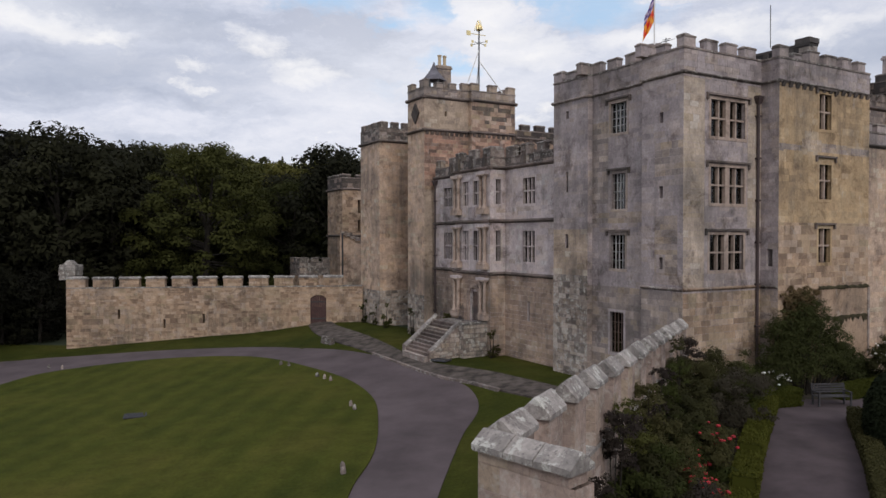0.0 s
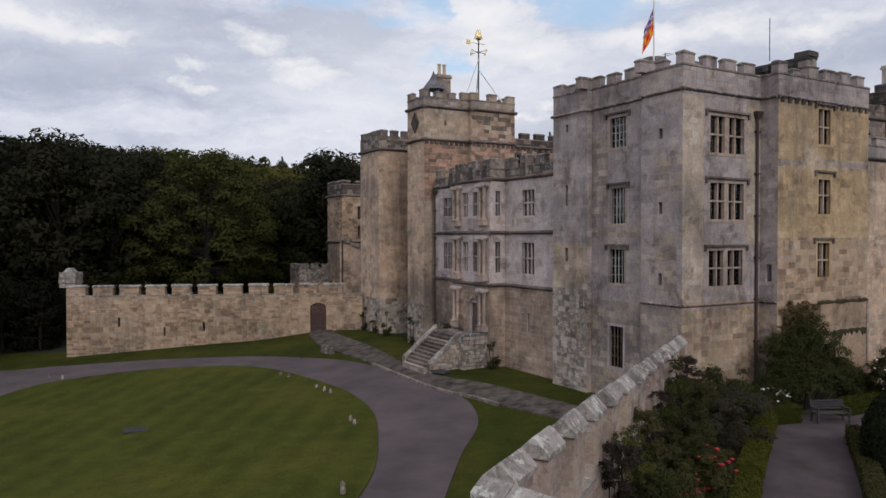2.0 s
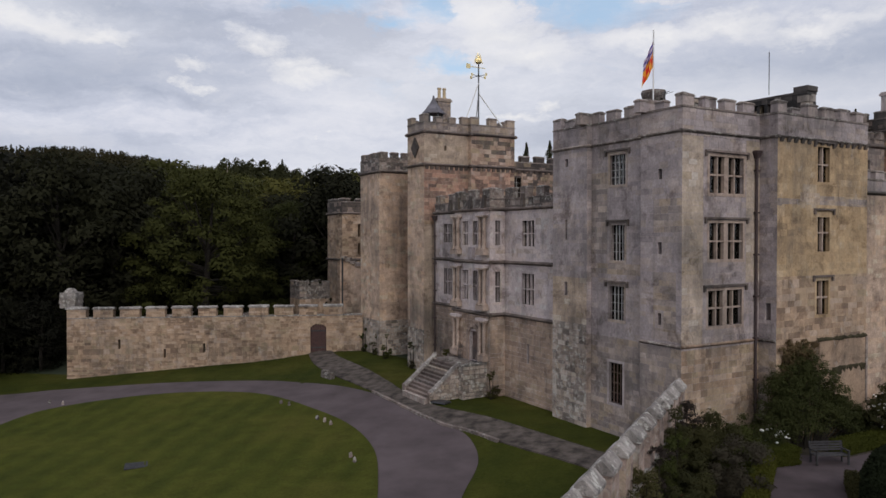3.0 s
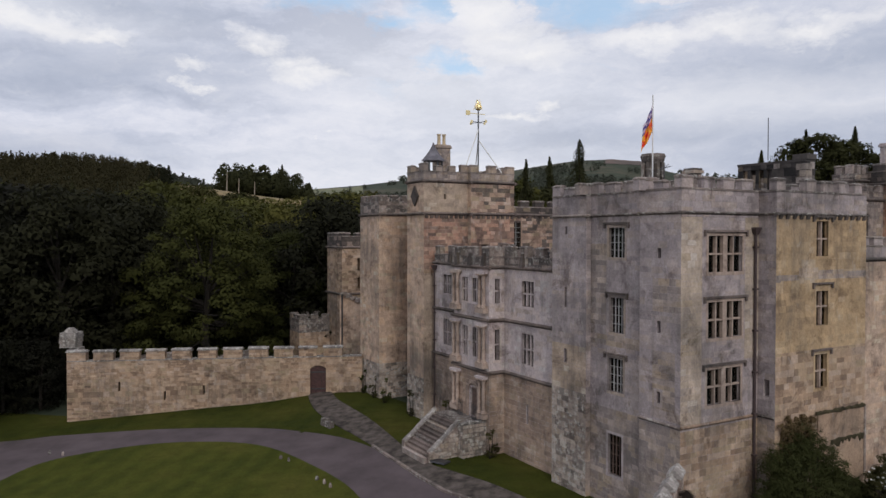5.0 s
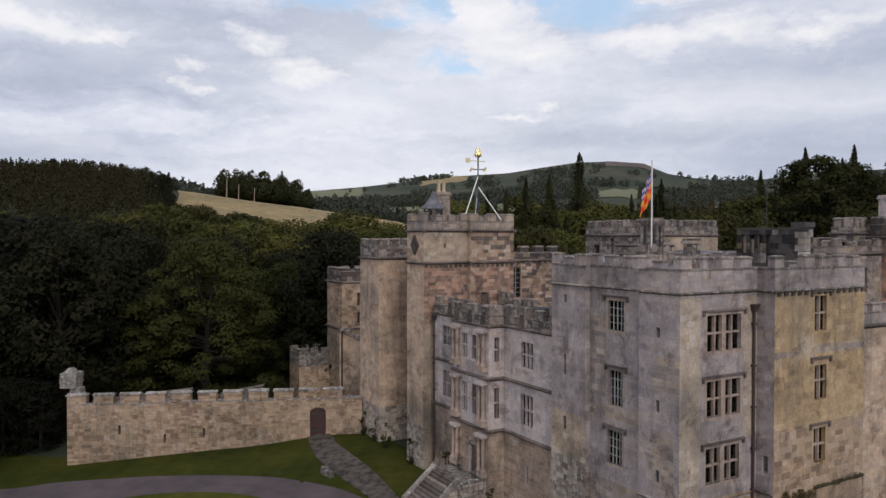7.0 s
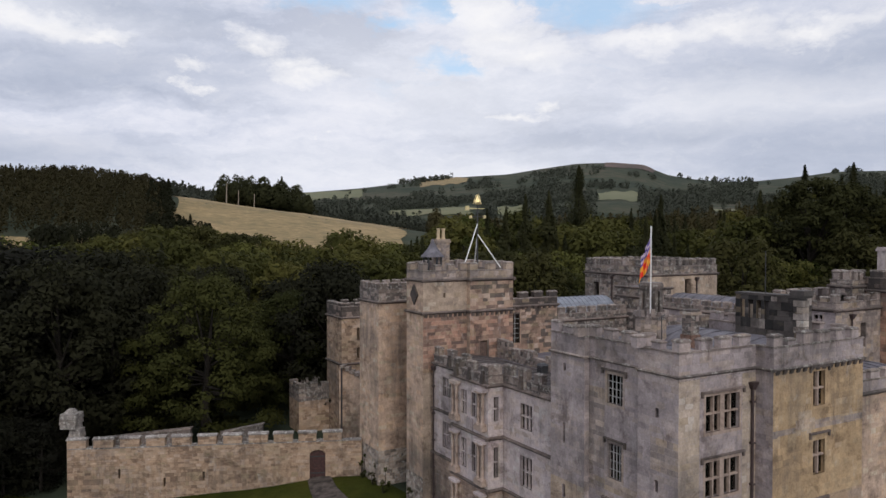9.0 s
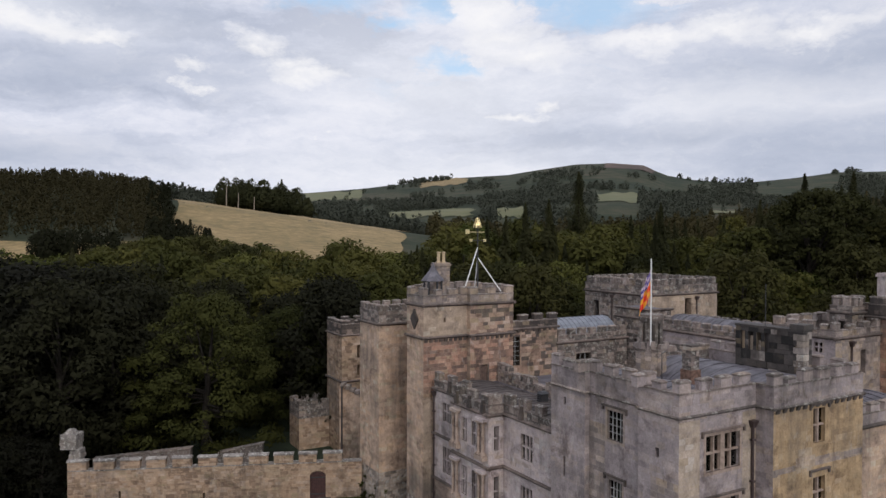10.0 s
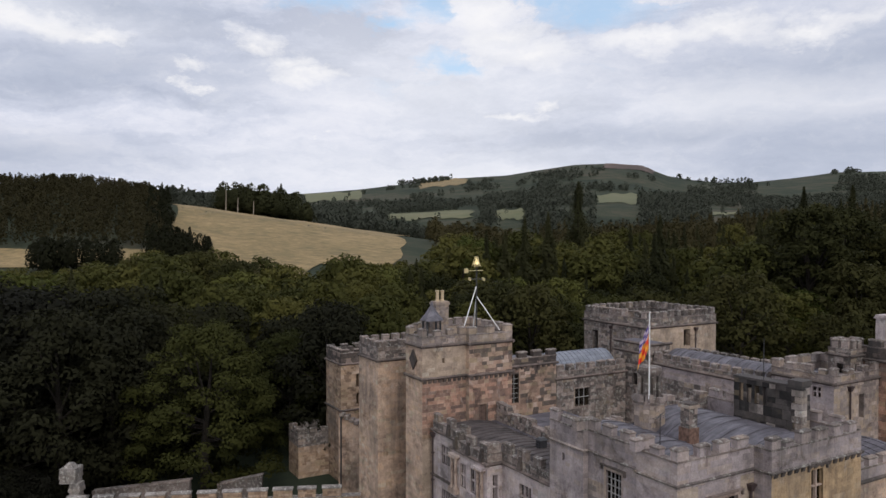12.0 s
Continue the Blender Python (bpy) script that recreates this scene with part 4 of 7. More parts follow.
def entrance_bay():
    ax = -0.55
    for z0, z1 in ((10.05, 12.45), (6.25, 8.85), (2.75, 5.2)):
        for b in (16.62, 17.14, 20.12, 20.62):
            bm = bmesh.new()
            box(bm, ax - 0.42, ax + 0.05, b - 0.26, b + 0.26, z0 - 0.32, z0 - 0.002)
            part("pedestal", bm, DRESSED, entrance_range)
            column(entrance_range, ax - 0.2, b, z0, z1)
        for b0, b1 in ((16.34, 17.42), (19.84, 20.9)):
            bm = bmesh.new()
            box(bm, ax - 0.42, ax + 0.05, b0, b1, z1 + 0.002, z1 + 0.16)
            part("entablature", bm, PALE, entrance_range)
    # carved panel between the storeys
    bm = bmesh.new()
    box(bm, ax - 0.1, ax + 0.05, 18.1, 18.9, 9.4, 10.25)
    box(bm, ax - 0.16, ax - 0.101, 18.25, 18.75, 9.52, 10.12)
    part("carved_panel", bm, GREY, entrance_range)
    # arched doorway
    bm = bmesh.new()
    n = 10
    for i in range(n):
        a0, a1 = math.pi * i / n, math.pi * (i + 1) / n
        for r0, r1, o in ((0.62, 0.86, 0.12),):
            pts = [(18.2 + math.cos(t) * r, 3.95 + math.sin(t) * r * 1.05) for t, r in ((a0, r0), (a0, r1), (a1, r1), (a1, r0))]
            p = [bm.verts.new((ax - o, b, z)) for b, z in pts]
            q = [bm.verts.new((ax + 0.1, b, z)) for b, z in pts]
            bm.faces.new(p)
            bm.faces.new(q[::-1])
            for j in range(4):
                bm.faces.new((p[j], q[j], q[(j + 1) % 4], p[(j + 1) % 4]))
    for b0, b1 in ((17.34, 17.58), (18.82, 19.06)):
        box(bm, ax - 0.12, ax + 0.1, b0, b1, 2.2, 3.95)
    bmesh.ops.recalc_face_normals(bm, faces=bm.faces)
    part("door_arch", bm, DRESSED, entrance_range)
    door = thing("door", "", "", Matrix())
    for key in ("label", "category"):
        if key in door:
            del door[key]
    door.parent = entrance_range
    for i in range(5):
        bm = bmesh.new()
        box(bm, ax + 0.2, ax + 0.27, 17.71 + i * 0.2, 17.9 + i * 0.2, 2.22, 4.3)
        part("plank", bm, TIMBER, door)
    bm = bmesh.new()
    lathe(bm, ax + 0.17, 17.85, [(0.03, 3.2), (0.06, 3.26), (0.03, 3.32)], 8)
    part("door_handle", bm, IRON, door)


entrance_bay()


def roof_vent(a, b, z):
    """A squat black ventilator box with a sloped lid and louvres."""
    t = thing("roof_vent", "black metal ventilator box on the dark boarded roof", "vent", CASTLE @ Matrix.Translation((a, b, z)))
    bm = bmesh.new()
    box(bm, -0.3, 0.3, -0.26, 0.26, 0, 0.62)
    part("body", bm, IRON, t)
    for i in range(3):
        bm = bmesh.new()
        prism(bm, [(-0.35, -0.24), (-0.302, -0.24), (-0.302, 0.24), (-0.35, 0.24)], 0.12 + i * 0.16, 0.2 + i * 0.16)
        part("louvre", bm, IRON, t)
    bm = bmesh.new()
    prism(bm, [(-0.38, -0.34), (0.38, -0.34), (0.38, 0.34), (-0.38, 0.34)], 0.622, 0.78, [(-0.2, -0.18), (0.2, -0.18), (0.2, 0.18), (-0.2, 0.18)])
    part("lid", bm, IRON, t)


roof_vent(4.5, 16.7, 13.2)


def spout(f, s, z):
    """A dark stone effigy block on the parapet face, weathered black."""
    bm = bmesh.new()
    prism(bm, [f.at(s - 0.2, -0.02, 0)[:2], f.at(s - 0.2, 0.24, 0)[:2], f.at(s + 0.2, 0.24, 0)[:2], f.at(s + 0.2, -0.02, 0)[:2]][::-1], z, z + 0.62,
          [f.at(s - 0.15, -0.02, 0)[:2], f.at(s - 0.15, 0.16, 0)[:2], f.at(s + 0.15, 0.16, 0)[:2], f.at(s + 0.15, -0.02, 0)[:2]][::-1])
    prism(bm, [f.at(s - 0.11, -0.02, 0)[:2], f.at(s - 0.11, 0.15, 0)[:2], f.at(s + 0.11, 0.15, 0)[:2], f.at(s + 0.11, -0.02, 0)[:2]][::-1], z + 0.622, z + 0.88)
    part("carved_block", bm, BLACKENED, entrance_range)


for f, s in ((MF[3], 2.6), (MF[5], 0.6), (MF[5], 2.35), (MF[5], 4.1), (MF[7], 2.2)):
    spout(f, s, 12.98)


def cupola():
    t = thing("roof_cupola", "small open bell turret with a grey lead ogee roof", "cupola", CASTLE @ Matrix.Translation((2.1, 28.9, 0)))
    for i in range(6):
        g = (i + 0.5) * math.tau / 6
        pipe(t, "post", (math.cos(g) * 0.74, math.sin(g) * 0.74, 19.5), (math.cos(g) * 0.74, math.sin(g) * 0.74, 21.48), 0.09, IRON)
    bm = bmesh.new()
    lathe(bm, 0, 0, [(1.02, 21.42), (1.0, 21.5), (0.8, 21.72), (0.58, 22.0), (0.36, 22.3), (0.15, 22.65), (0.05, 23.0)], 6)
    part("roof", bm, LEAD, t)
    bm = bmesh.new()
    lathe(bm, 0, 0, [(0.85, 19.5), (0.85, 20.2)], 6)
    part("drum", bm, GREY, t)


cupola()


def chimney(name, label, a, b, wx, wy, z0, z1, mat, pots=2, pot_mat=None, turn=0.0, foot=None):
    t = thing(name, label, "chimney", CASTLE @ Matrix.Translation((a, b, 0)) @ Matrix.Rotation(turn, 4, "Z"))
    bm = bmesh.new()
    box(bm, -wx / 2, wx / 2, -wy / 2, wy / 2, z0, z1 - 0.3)
    part("shaft", bm, mat, t)
    rect = [(-wx / 2, -wy / 2), (wx / 2, -wy / 2), (wx / 2, wy / 2), (-wx / 2, wy / 2)]
    for i in range(4):
        masonry(900 + int(a * 10) + i, t, Face(rect[i], rect[(i + 1) % 4]), z0, z1 - 0.3, [], mat, hi=(0.2, 0.32), wide=(0.25, 0.5), proud=0.02)
    if foot:
        bm = bmesh.new()
        w = foot[1] / 2
        box(bm, -w, w, -w, w, foot[0], z0 + 0.002)
        part("foot", bm, foot[2], t)
    bm = bmesh.new()
    box(bm, -wx / 2 - 0.1, wx / 2 + 0.1, -wy / 2 - 0.1, wy / 2 + 0.1, z1 - 0.298, z1 - 0.12)
    box(bm, -wx / 2 - 0.04, wx / 2 + 0.04, -wy / 2 - 0.04, wy / 2 + 0.04, z1 - 0.118, z1)
    part("cap", bm, mat, t)
    for i in range(pots):
        x = (i - (pots - 1) / 2) * 0.5
        bm = bmesh.new()
        lathe(bm, x, 0, [(0.2, z1), (0.19, z1 + 0.1), (0.15, z1 + 0.15), (0.14, z1 + 0.8), (0.18, z1 + 0.83), (0.18, z1 + 0.95), (0.1, z1 + 0.951)], 12)
        part("chimney_pot", bm, pot_mat or BUFF_CLAY, t)
    return t


BUFF_CLAY = plain("buff_clay", (0.50, 0.39, 0.25), 0.8, 0.15, 4.0)
BRICK = plain("old_red_brick", (0.17, 0.105, 0.08), 0.9, 0.45, 5.0, 0.0, 0.01)
chimney("chimney", "brown stone chimney with two buff clay pots", 3.35, 29.7, 1.25, 0.9, 19.4, 22.95, MOTTLED, 2)
chimney("chimney", "tall pale stone chimney on the dark tower", 31.4, 6.9, 1.3, 1.3, 19.0, 22.4, PALE, 0)
chimney("chimney", "short sooty stone chimney on a brick foot on the lead roof", 5.6, 4.2, 0.66, 0.66, 17.5, 18.95, SOOTY, 0, foot=(16.3, 0.8, BRICK))


def weather_vane():
    t = thing("weather_vane", "iron weather vane with a gilded top and white stays", "weather vane", CASTLE @ Matrix.Translation((6.0, 27.9, 0)))
    pipe(t, "mast", (0, 0, 19.5), (0, 0, 26.1), 0.06, IRON)
    for p in ((-1.9, -0.7, 20.4), (1.5, -1.4, 20.5), (0.8, 1.9, 19.9)):
        pipe(t, "stay", p, (0, 0, 24.3 if p[0] < 0 else 23.4), 0.05, WHITE)
    for i in range(4):
        g = i * math.pi / 2 + 0.3
        pipe(t, "arm", (0, 0, 24.9), (math.cos(g) * 0.75, math.sin(g) * 0.75, 24.9), 0.025, IRON)
        bm = bmesh.new()
        x, y = math.cos(g) * 0.85, math.sin(g) * 0.85
        box(bm, x - 0.1, x + 0.1, y - 0.015, y + 0.015, 24.78, 25.02)
        part("letter_plate", bm, GILT, t)
    bm = bmesh.new()
    box(bm, -1.15, 0.7, -0.02, 0.02, 25.6, 25.66)
    box(bm, -1.25, -0.85, -0.025, 0.025, 25.45, 25.85)
    part("pointer", bm, GILT, t)
    bm = bmesh.new()
    lathe(bm, 0, 0, [(0.16, 25.95), (0.28, 26.05), (0.3, 26.2), (0.22, 26.4), (0.1, 26.55), (0.04, 26.7)], 10)
    part("crown", bm, GILT, t)
    for i in range(5):
        g = i * math.tau / 5
        pipe(t, "rib", (math.cos(g) * 0.4, math.sin(g) * 0.4, 26.0), (math.cos(g) * 0.12, math.sin(g) * 0.12, 26.85), 0.03, GILT)


GILT = plain("gilding", (0.88, 0.72, 0.38), 0.4, 0.1, 5.0, 1.0)
weather_vane()

# diamond panel on the keep
bm = bmesh.new()
f = KF[6]
pts = [(1.5, 17.5), (2.15, 18.35), (1.5, 19.2), (0.85, 18.35)]
pa = [bm.verts.new(f.at(s, 0.14, z)) for s, z in pts]
pb = [bm.verts.new(f.at(s, -0.05, z)) for s, z in pts]
bm.faces.new(pa)
bm.faces.new(pb[::-1])
for i in range(4):
    bm.faces.new((pa[i], pb[i], pb[(i + 1) % 4], pa[(i + 1) % 4]))
bmesh.ops.recalc_face_normals(bm, faces=bm.faces)
part("diamond_panel", bm, BLACKENED, keep_tower, "blackened diamond-shaped stone panel")

# turret and long ruined stack on the great tower's roof
def octagon(x, y, r):
    return [(x + math.cos((i + 0.5) * math.tau / 8) * r, y + math.sin((i + 0.5) * math.tau / 8) * r) for i in range(8)]


def lantern_turret(x, y):
    """An eight-sided turret: a stone drum with a broken crest, an open ring of pillars and a heavy cornice."""
    t = thing("roof_turret", "small open octagonal stone turret with pillars and a dark cornice", "turret")
    bm = bmesh.new()
    prism(bm, octagon(x, y, 1.0), 15.6, 17.95)
    part("drum", bm, SOOTY, t)
    ring8 = octagon(x, y, 1.0)
    for i in range(8):
        masonry(610 + i, t, Face(ring8[i], ring8[(i + 1) % 8]), 16.3, 17.95, [], MOTTLED, hi=(0.22, 0.34), wide=(0.3, 0.5), proud=0.03)
    bm = bmesh.new()
    prism(bm, octagon(x, y, 1.08), 17.952, 18.12)
    part("ledge", bm, CAPD, t)
    for i in range(8):
        a = i * math.tau / 8
        c, d = x + math.cos(a) * 0.86, y + math.sin(a) * 0.86
        bm = bmesh.new()
        w = 0.2
        prism(bm, [(c - w, d - w), (c + w, d - w), (c + w, d + w), (c - w, d + w)], 18.122, 18.42 + 0.1 * (i % 3), [(c - w * 0.8, d - w * 0.8), (c + w * 0.8, d - w * 0.8), (c + w * 0.8, d + w * 0.8), (c - w * 0.8, d + w * 0.8)])
        part("crest_stone", bm, MOTTLED, t)
    for i in range(8):
        a = (i + 0.5) * math.tau / 8
        c, d = x + math.cos(a) * 0.6, y + math.sin(a) * 0.6
        bm = bmesh.new()
        prism(bm, [(c - 0.12, d - 0.12), (c + 0.12, d - 0.12), (c + 0.12, d + 0.12), (c - 0.12, d + 0.12)], 18.0, 19.72)
        part("pillar", bm, SOOTY, t)
    bm = bmesh.new()
    prism(bm, octagon(x, y, 0.34), 18.0, 19.72)
    part("core", bm, BLACKENED, t)
    for z0, z1, r0, r1 in ((19.722, 19.86, 0.70, 0.74), (19.862, 20.08, 0.77, 0.82), (20.082, 20.26, 0.84, 0.76)):
        bm = bmesh.new()
        prism(bm, octagon(x, y, r0), z0, z1, octagon(x, y, r1))
        part("cornice", bm, CAPD, t)


lantern_turret(6.8, 8.45)


def rough_wall(seed, name, label, p, q, z0, tops, thick, mat, cap=None):
    """A broken length of wall: upright lengths of uneven height, each with its stones."""
    t = thing(name, label, "wall")
    f = Face(p, q)
    rng = random.Random(seed)
    k = len(tops)
    for i, z1 in enumerate(tops):
        s0, s1 = f.len * i / k, f.len * (i + 1) / k
        if z1 <= z0:
            continue
        g = Face(f.at(s0, 0, 0)[:2], f.at(s1, 0, 0)[:2])
        bk = Face(f.at(s1, -thick, 0)[:2], f.at(s0, -thick, 0)[:2])
        bm = bmesh.new()
        prism(bm, [g.p[:], g.q[:], bk.p[:], bk.q[:]], z0, z1)
        part("wall", bm, mat, t)
        for n, h in enumerate((g, bk, Face(bk.q, g.p), Face(g.q, bk.p))):
            masonry(seed * 50 + i * 4 + n, t, h, z0, z1, [], mat, hi=(0.18, 0.34), wide=(0.25, 0.6), proud=0.04, joint=0.01)
        s = s0
        while s < s1 - 0.1:
            e = min(s1, s + rng.uniform(0.35, 0.7))
            bm = bmesh.new()
            o = rng.uniform(0.0, 0.08)
            prism(bm, [f.at(s + 0.01, o, 0)[:2], f.at(e - 0.01, o, 0)[:2], f.at(e - 0.01, -thick - o, 0)[:2], f.at(s + 0.01, -thick - o, 0)[:2]], z1 + 0.002, z1 + rng.uniform(0.08, 0.24))
            part("coping_stone", bm, cap or CAPD, t)
            s = e
    return t


rough_wall(5, "roof_wall", "broken dark stone wall at the back of the lead roof", (7.9, 9.5), (13.5, 9.5), 16.0, [17.5, 17.0, 17.7, 17.2, 17.3, 16.9, 17.6], 0.5, SOOTY)
rough_wall(6, "roof_wall", "low worn wall behind the lead roof beside the turret", (0.6, 9.55), (5.6, 9.55), 16.0, [16.6, 16.9, 16.5, 16.75], 0.45, MOTTLED)
rough_wall(7, "roof_wall", "low ruinous parapet along the dark boarded roof", (6.85, 26.0), (6.2, 10.2), 12.5, [14.3, 13.7, 13.9, 13.5, 13.8, 14.0, 13.6, 13.8, 13.5], 0.5, SOOTY)

t = thing("ruined_stack", "long blackened stone chimney stack with broken niches", "chimney")
f1 = Face((12.0, 6.1), (12.25, 1.6))
bm = bmesh.new()
nich = [(0.35 + i * 0.56, 0.68 + i * 0.56, 18.05 - 0.05 * (i % 2), 19.2) for i in range(4)]
wall_panel(bm, f1, 16.0, 19.5, nich, 0.5)
b1 = Face(f1.at(f1.len, -0.9, 0)[:2], f1.at(0, -0.9, 0)[:2])
wall_panel(bm, b1, 16.0, 19.5, (), 0.3)
wall_panel(bm, Face(b1.q, f1.p), 16.0, 19.5, (), 0.1)
wall_panel(bm, Face(f1.q, b1.p), 16.0, 19.5, (), 0.1)
part("wall", bm, BLACKENED, t)
masonry(77, t, f1, 16.0, 19.5, nich, STACKED, hi=(0.25, 0.45), wide=(0.35, 0.8), proud=0.06)
for i in range(4):
    a, b, c, d = nich[i]
    bm = bmesh.new()
    prism(bm, [f1.at(a - 0.02, -0.16, 0)[:2], f1.at(b + 0.02, -0.16, 0)[:2], f1.at(b + 0.02, -0.3, 0)[:2], f1.at(a - 0.02, -0.3, 0)[:2]], c - 0.02, d + 0.02 - (0.0, 0.3, 0.55, 0.1)[i])
    part("blocking_stone", bm, (WARM, QUOIN, SOOTY, STACKED)[i], t)
bm = bmesh.new()
prism(bm, [f1.at(-0.04, 0.07, 0)[:2], f1.at(f1.len + 0.04, 0.07, 0)[:2], f1.at(f1.len + 0.04, -0.96, 0)[:2], f1.at(-0.04, -0.96, 0)[:2]], 19.5, 19.64)
part("cornice", bm, STACKED, t)
masonry(78, t, Face(f1.q, b1.p), 16.0, 19.5, [], STACKED, hi=(0.25, 0.45), wide=(0.3, 0.6), proud=0.05)
masonry(79, t, Face(b1.q, f1.p), 16.0, 19.5, [], STACKED, hi=(0.25, 0.45), wide=(0.3, 0.6), proud=0.05)
bm = bmesh.new()
prism(bm, [f1.at(3.7, 0.08, 0)[:2], f1.at(4.62, 0.08, 0)[:2], f1.at(4.62, -0.95, 0)[:2], f1.at(3.7, -0.95, 0)[:2]], 19.642, 19.95)
part("coping_block", bm, STACKED, t)
# white-stained quoins at the stack's end
for i in range(8):
    bm = bmesh.new()
    w = 0.55 if i % 2 else 0.34
    z = 16.2 + i * 0.4
    prism(bm, [f1.at(f1.len - w, 0.09, 0)[:2], f1.at(f1.len + 0.09, 0.09, 0)[:2], f1.at(f1.len + 0.09, -0.5, 0)[:2], f1.at(f1.len - w, -0.5, 0)[:2]], z, z + 0.37)
    part("quoin_stone", bm, RUBBLE if i < 5 else STACKED, t)


def flag():
    t = thing("flagpole", "white flagpole with a red and yellow flag hanging limp", "flagpole", CASTLE @ Matrix.Translation((6.05, 7.75, 0)))
    pipe(t, "pole", (0, 0, 18.1), (0, 0, 23.85), 0.045, WHITE)
    m, n, b = material("flag_cloth", 0.8)
    uv = n.add("ShaderNodeUVMap")
    uv.uv_map = "UVMap"
    uv = uv.outputs[0]
    s = n.add("ShaderNodeSeparateXYZ", ins={"Vector": uv})
    chk = n.add("ShaderNodeTexChecker", ins={"Vector": n.scaled(uv, 5, 5, 1), "Scale": 1.0, "Color1": (0.75, 0.05, 0.03, 1), "Color2": (0.85, 0.40, 0.04, 1)})
    top = n.add("ShaderNodeTexChecker", ins={"Vector": n.scaled(uv, 5, 9, 1), "Scale": 1.0, "Color1": (0.10, 0.07, 0.30, 1), "Color2": (0.62, 0.5, 0.58, 1)})
    n.put(b.inputs["Base Color"], n.mix(n.ramp(s.outputs[1], [(0.56, 0.0), (0.60, 1.0)]), chk.outputs[0], top.outputs[0]))
    bm = bmesh.new()
    lay = bm.loops.layers.uv.new("UVMap")
    nu, nv = 16, 18
    g = []
    for j in range(nv + 1):
        w = j / nv
        row = []
        for i in range(nu + 1):
            u = i / nu
            reach = 1.0 - 0.3 * w
            droop = 1.5 * u ** 0.75
            x = -u * reach * 0.8
            y = 0.16 * math.sin(u * 11 + w * 2.5) * (0.3 + u)
            row.append(bm.verts.new((x * 0.87 + y * 0.5, -x * 0.5 + y * 0.87, 23.45 - (1 - w) * 1.75 - droop)))
        g.append(row)
    for j in range(nv):
        for i in range(nu):
            fc = bm.faces.new((g[j][i], g[j][i + 1], g[j + 1][i + 1], g[j + 1][i]))
            for lp, (a, c) in zip(fc.loops, ((i, j), (i + 1, j), (i + 1, j + 1), (i, j + 1))):
                lp[lay].uv = (a / nu, c / nv)
            fc.smooth = True
    part("flag", bm, m, t, "limp flag with red and yellow blocks")


flag()
t = thing("roof_aerial", "thin metal aerial mast on the roof", "aerial", CASTLE @ Matrix.Translation((11.65, 3.7, 0)))
pipe(t, "mast", (0, 0, 19.7), (0, 0, 22.3), 0.025, IRON)
t = thing("roof_aerial", "television aerial above the great tower's parapet", "aerial", CASTLE @ Matrix.Translation((2.2, 3.2, 0)))
pipe(t, "mast", (0, 0, 16.3), (0, 0, 18.9), 0.025, IRON)
pipe(t, "boom", (-0.35, -0.1, 18.7), (0.45, 0.1, 18.95), 0.018, IRON)
for i in range(5):
    x = -0.3 + i * 0.17
    pipe(t, "rod", (x, -0.25, 18.72 + x * 0.3), (x, 0.25, 18.72 + x * 0.3), 0.01, IRON)

# low gate tower beyond the curtain wall, with the broken wall beside it
GA = [(-0.4, 57.0), (3.38, 57.0), (3.38, 60.6), (-0.4, 60.6)]
stone_tower(
    13, "gate_block", "low buff stone block with battlements behind the curtain wall", GA, 3.6, 5.1, {None: [(-1, 3.6, BUFF)]}, {}, strings=(), skip=(1,), crown=SOOTY, high=0.55, step=1.35, wide=0.9, cap=CAPD)

# rendered panel and mossy ledges at the foot of the great tower
f = GF[2]
bm = bmesh.new()
prism(bm, [f.at(3.6, 0.07, 0)[:2], f.at(7.9, 0.07, 0)[:2], f.at(7.9, -0.05, 0)[:2], f.at(3.6, -0.05, 0)[:2]], -0.4, 5.3)
part("rendered_panel", bm, BUFF, great_tower, "pale lime-rendered panel")
MOSS = plain("moss", (0.045, 0.038, 0.02), 0.95, 0.5, 3.0, 0.0, 0.03)
for s0, s1, z, d, thin in ((3.4, 8.05, 5.32, 0.1, 0.25), (4.7, 7.98, 3.7, 0.1, 1.0)):
    bm = bmesh.new()
    n = 60
    rows = []
    for i in range(n + 1):
        s = s0 + (s1 - s0) * i / n
        k = max(0.08, thin * (0.35 + 1.5 * noise.noise((s * 1.3, z, 0.0)) + 0.9 * noise.noise((s * 5.0, z, 2.0))))
        up = 0.05 + 0.09 * noise.noise((s * 3.0, z, 4.0))
        rows.append([bm.verts.new(f.at(s, o, z + h)) for o, h in ((0.0, 0.1 + up), (d, 0.04 + up), (d + 0.01, 0.0), (0.085, -0.34 * k), (0.0, -0.36 * k))])
    for a, b in zip(rows, rows[1:]):
        for j in range(4):
            bm.faces.new((a[j], a[j + 1], b[j + 1], b[j]))
    bmesh.ops.recalc_face_normals(bm, faces=bm.faces)
    part("mossy_ledge", bm, MOSS, great_tower, "moss-grown stone ledge")
# the thin upright edge that closes the panel
bm = bmesh.new()
prism(bm, [f.at(7.9, 0.13, 0)[:2], f.at(8.05, 0.13, 0)[:2], f.at(8.05, -0.02, 0)[:2], f.at(7.9, -0.02, 0)[:2]], 1.5, 5.3)
part("panel_edge", bm, SOOTY, great_tower)


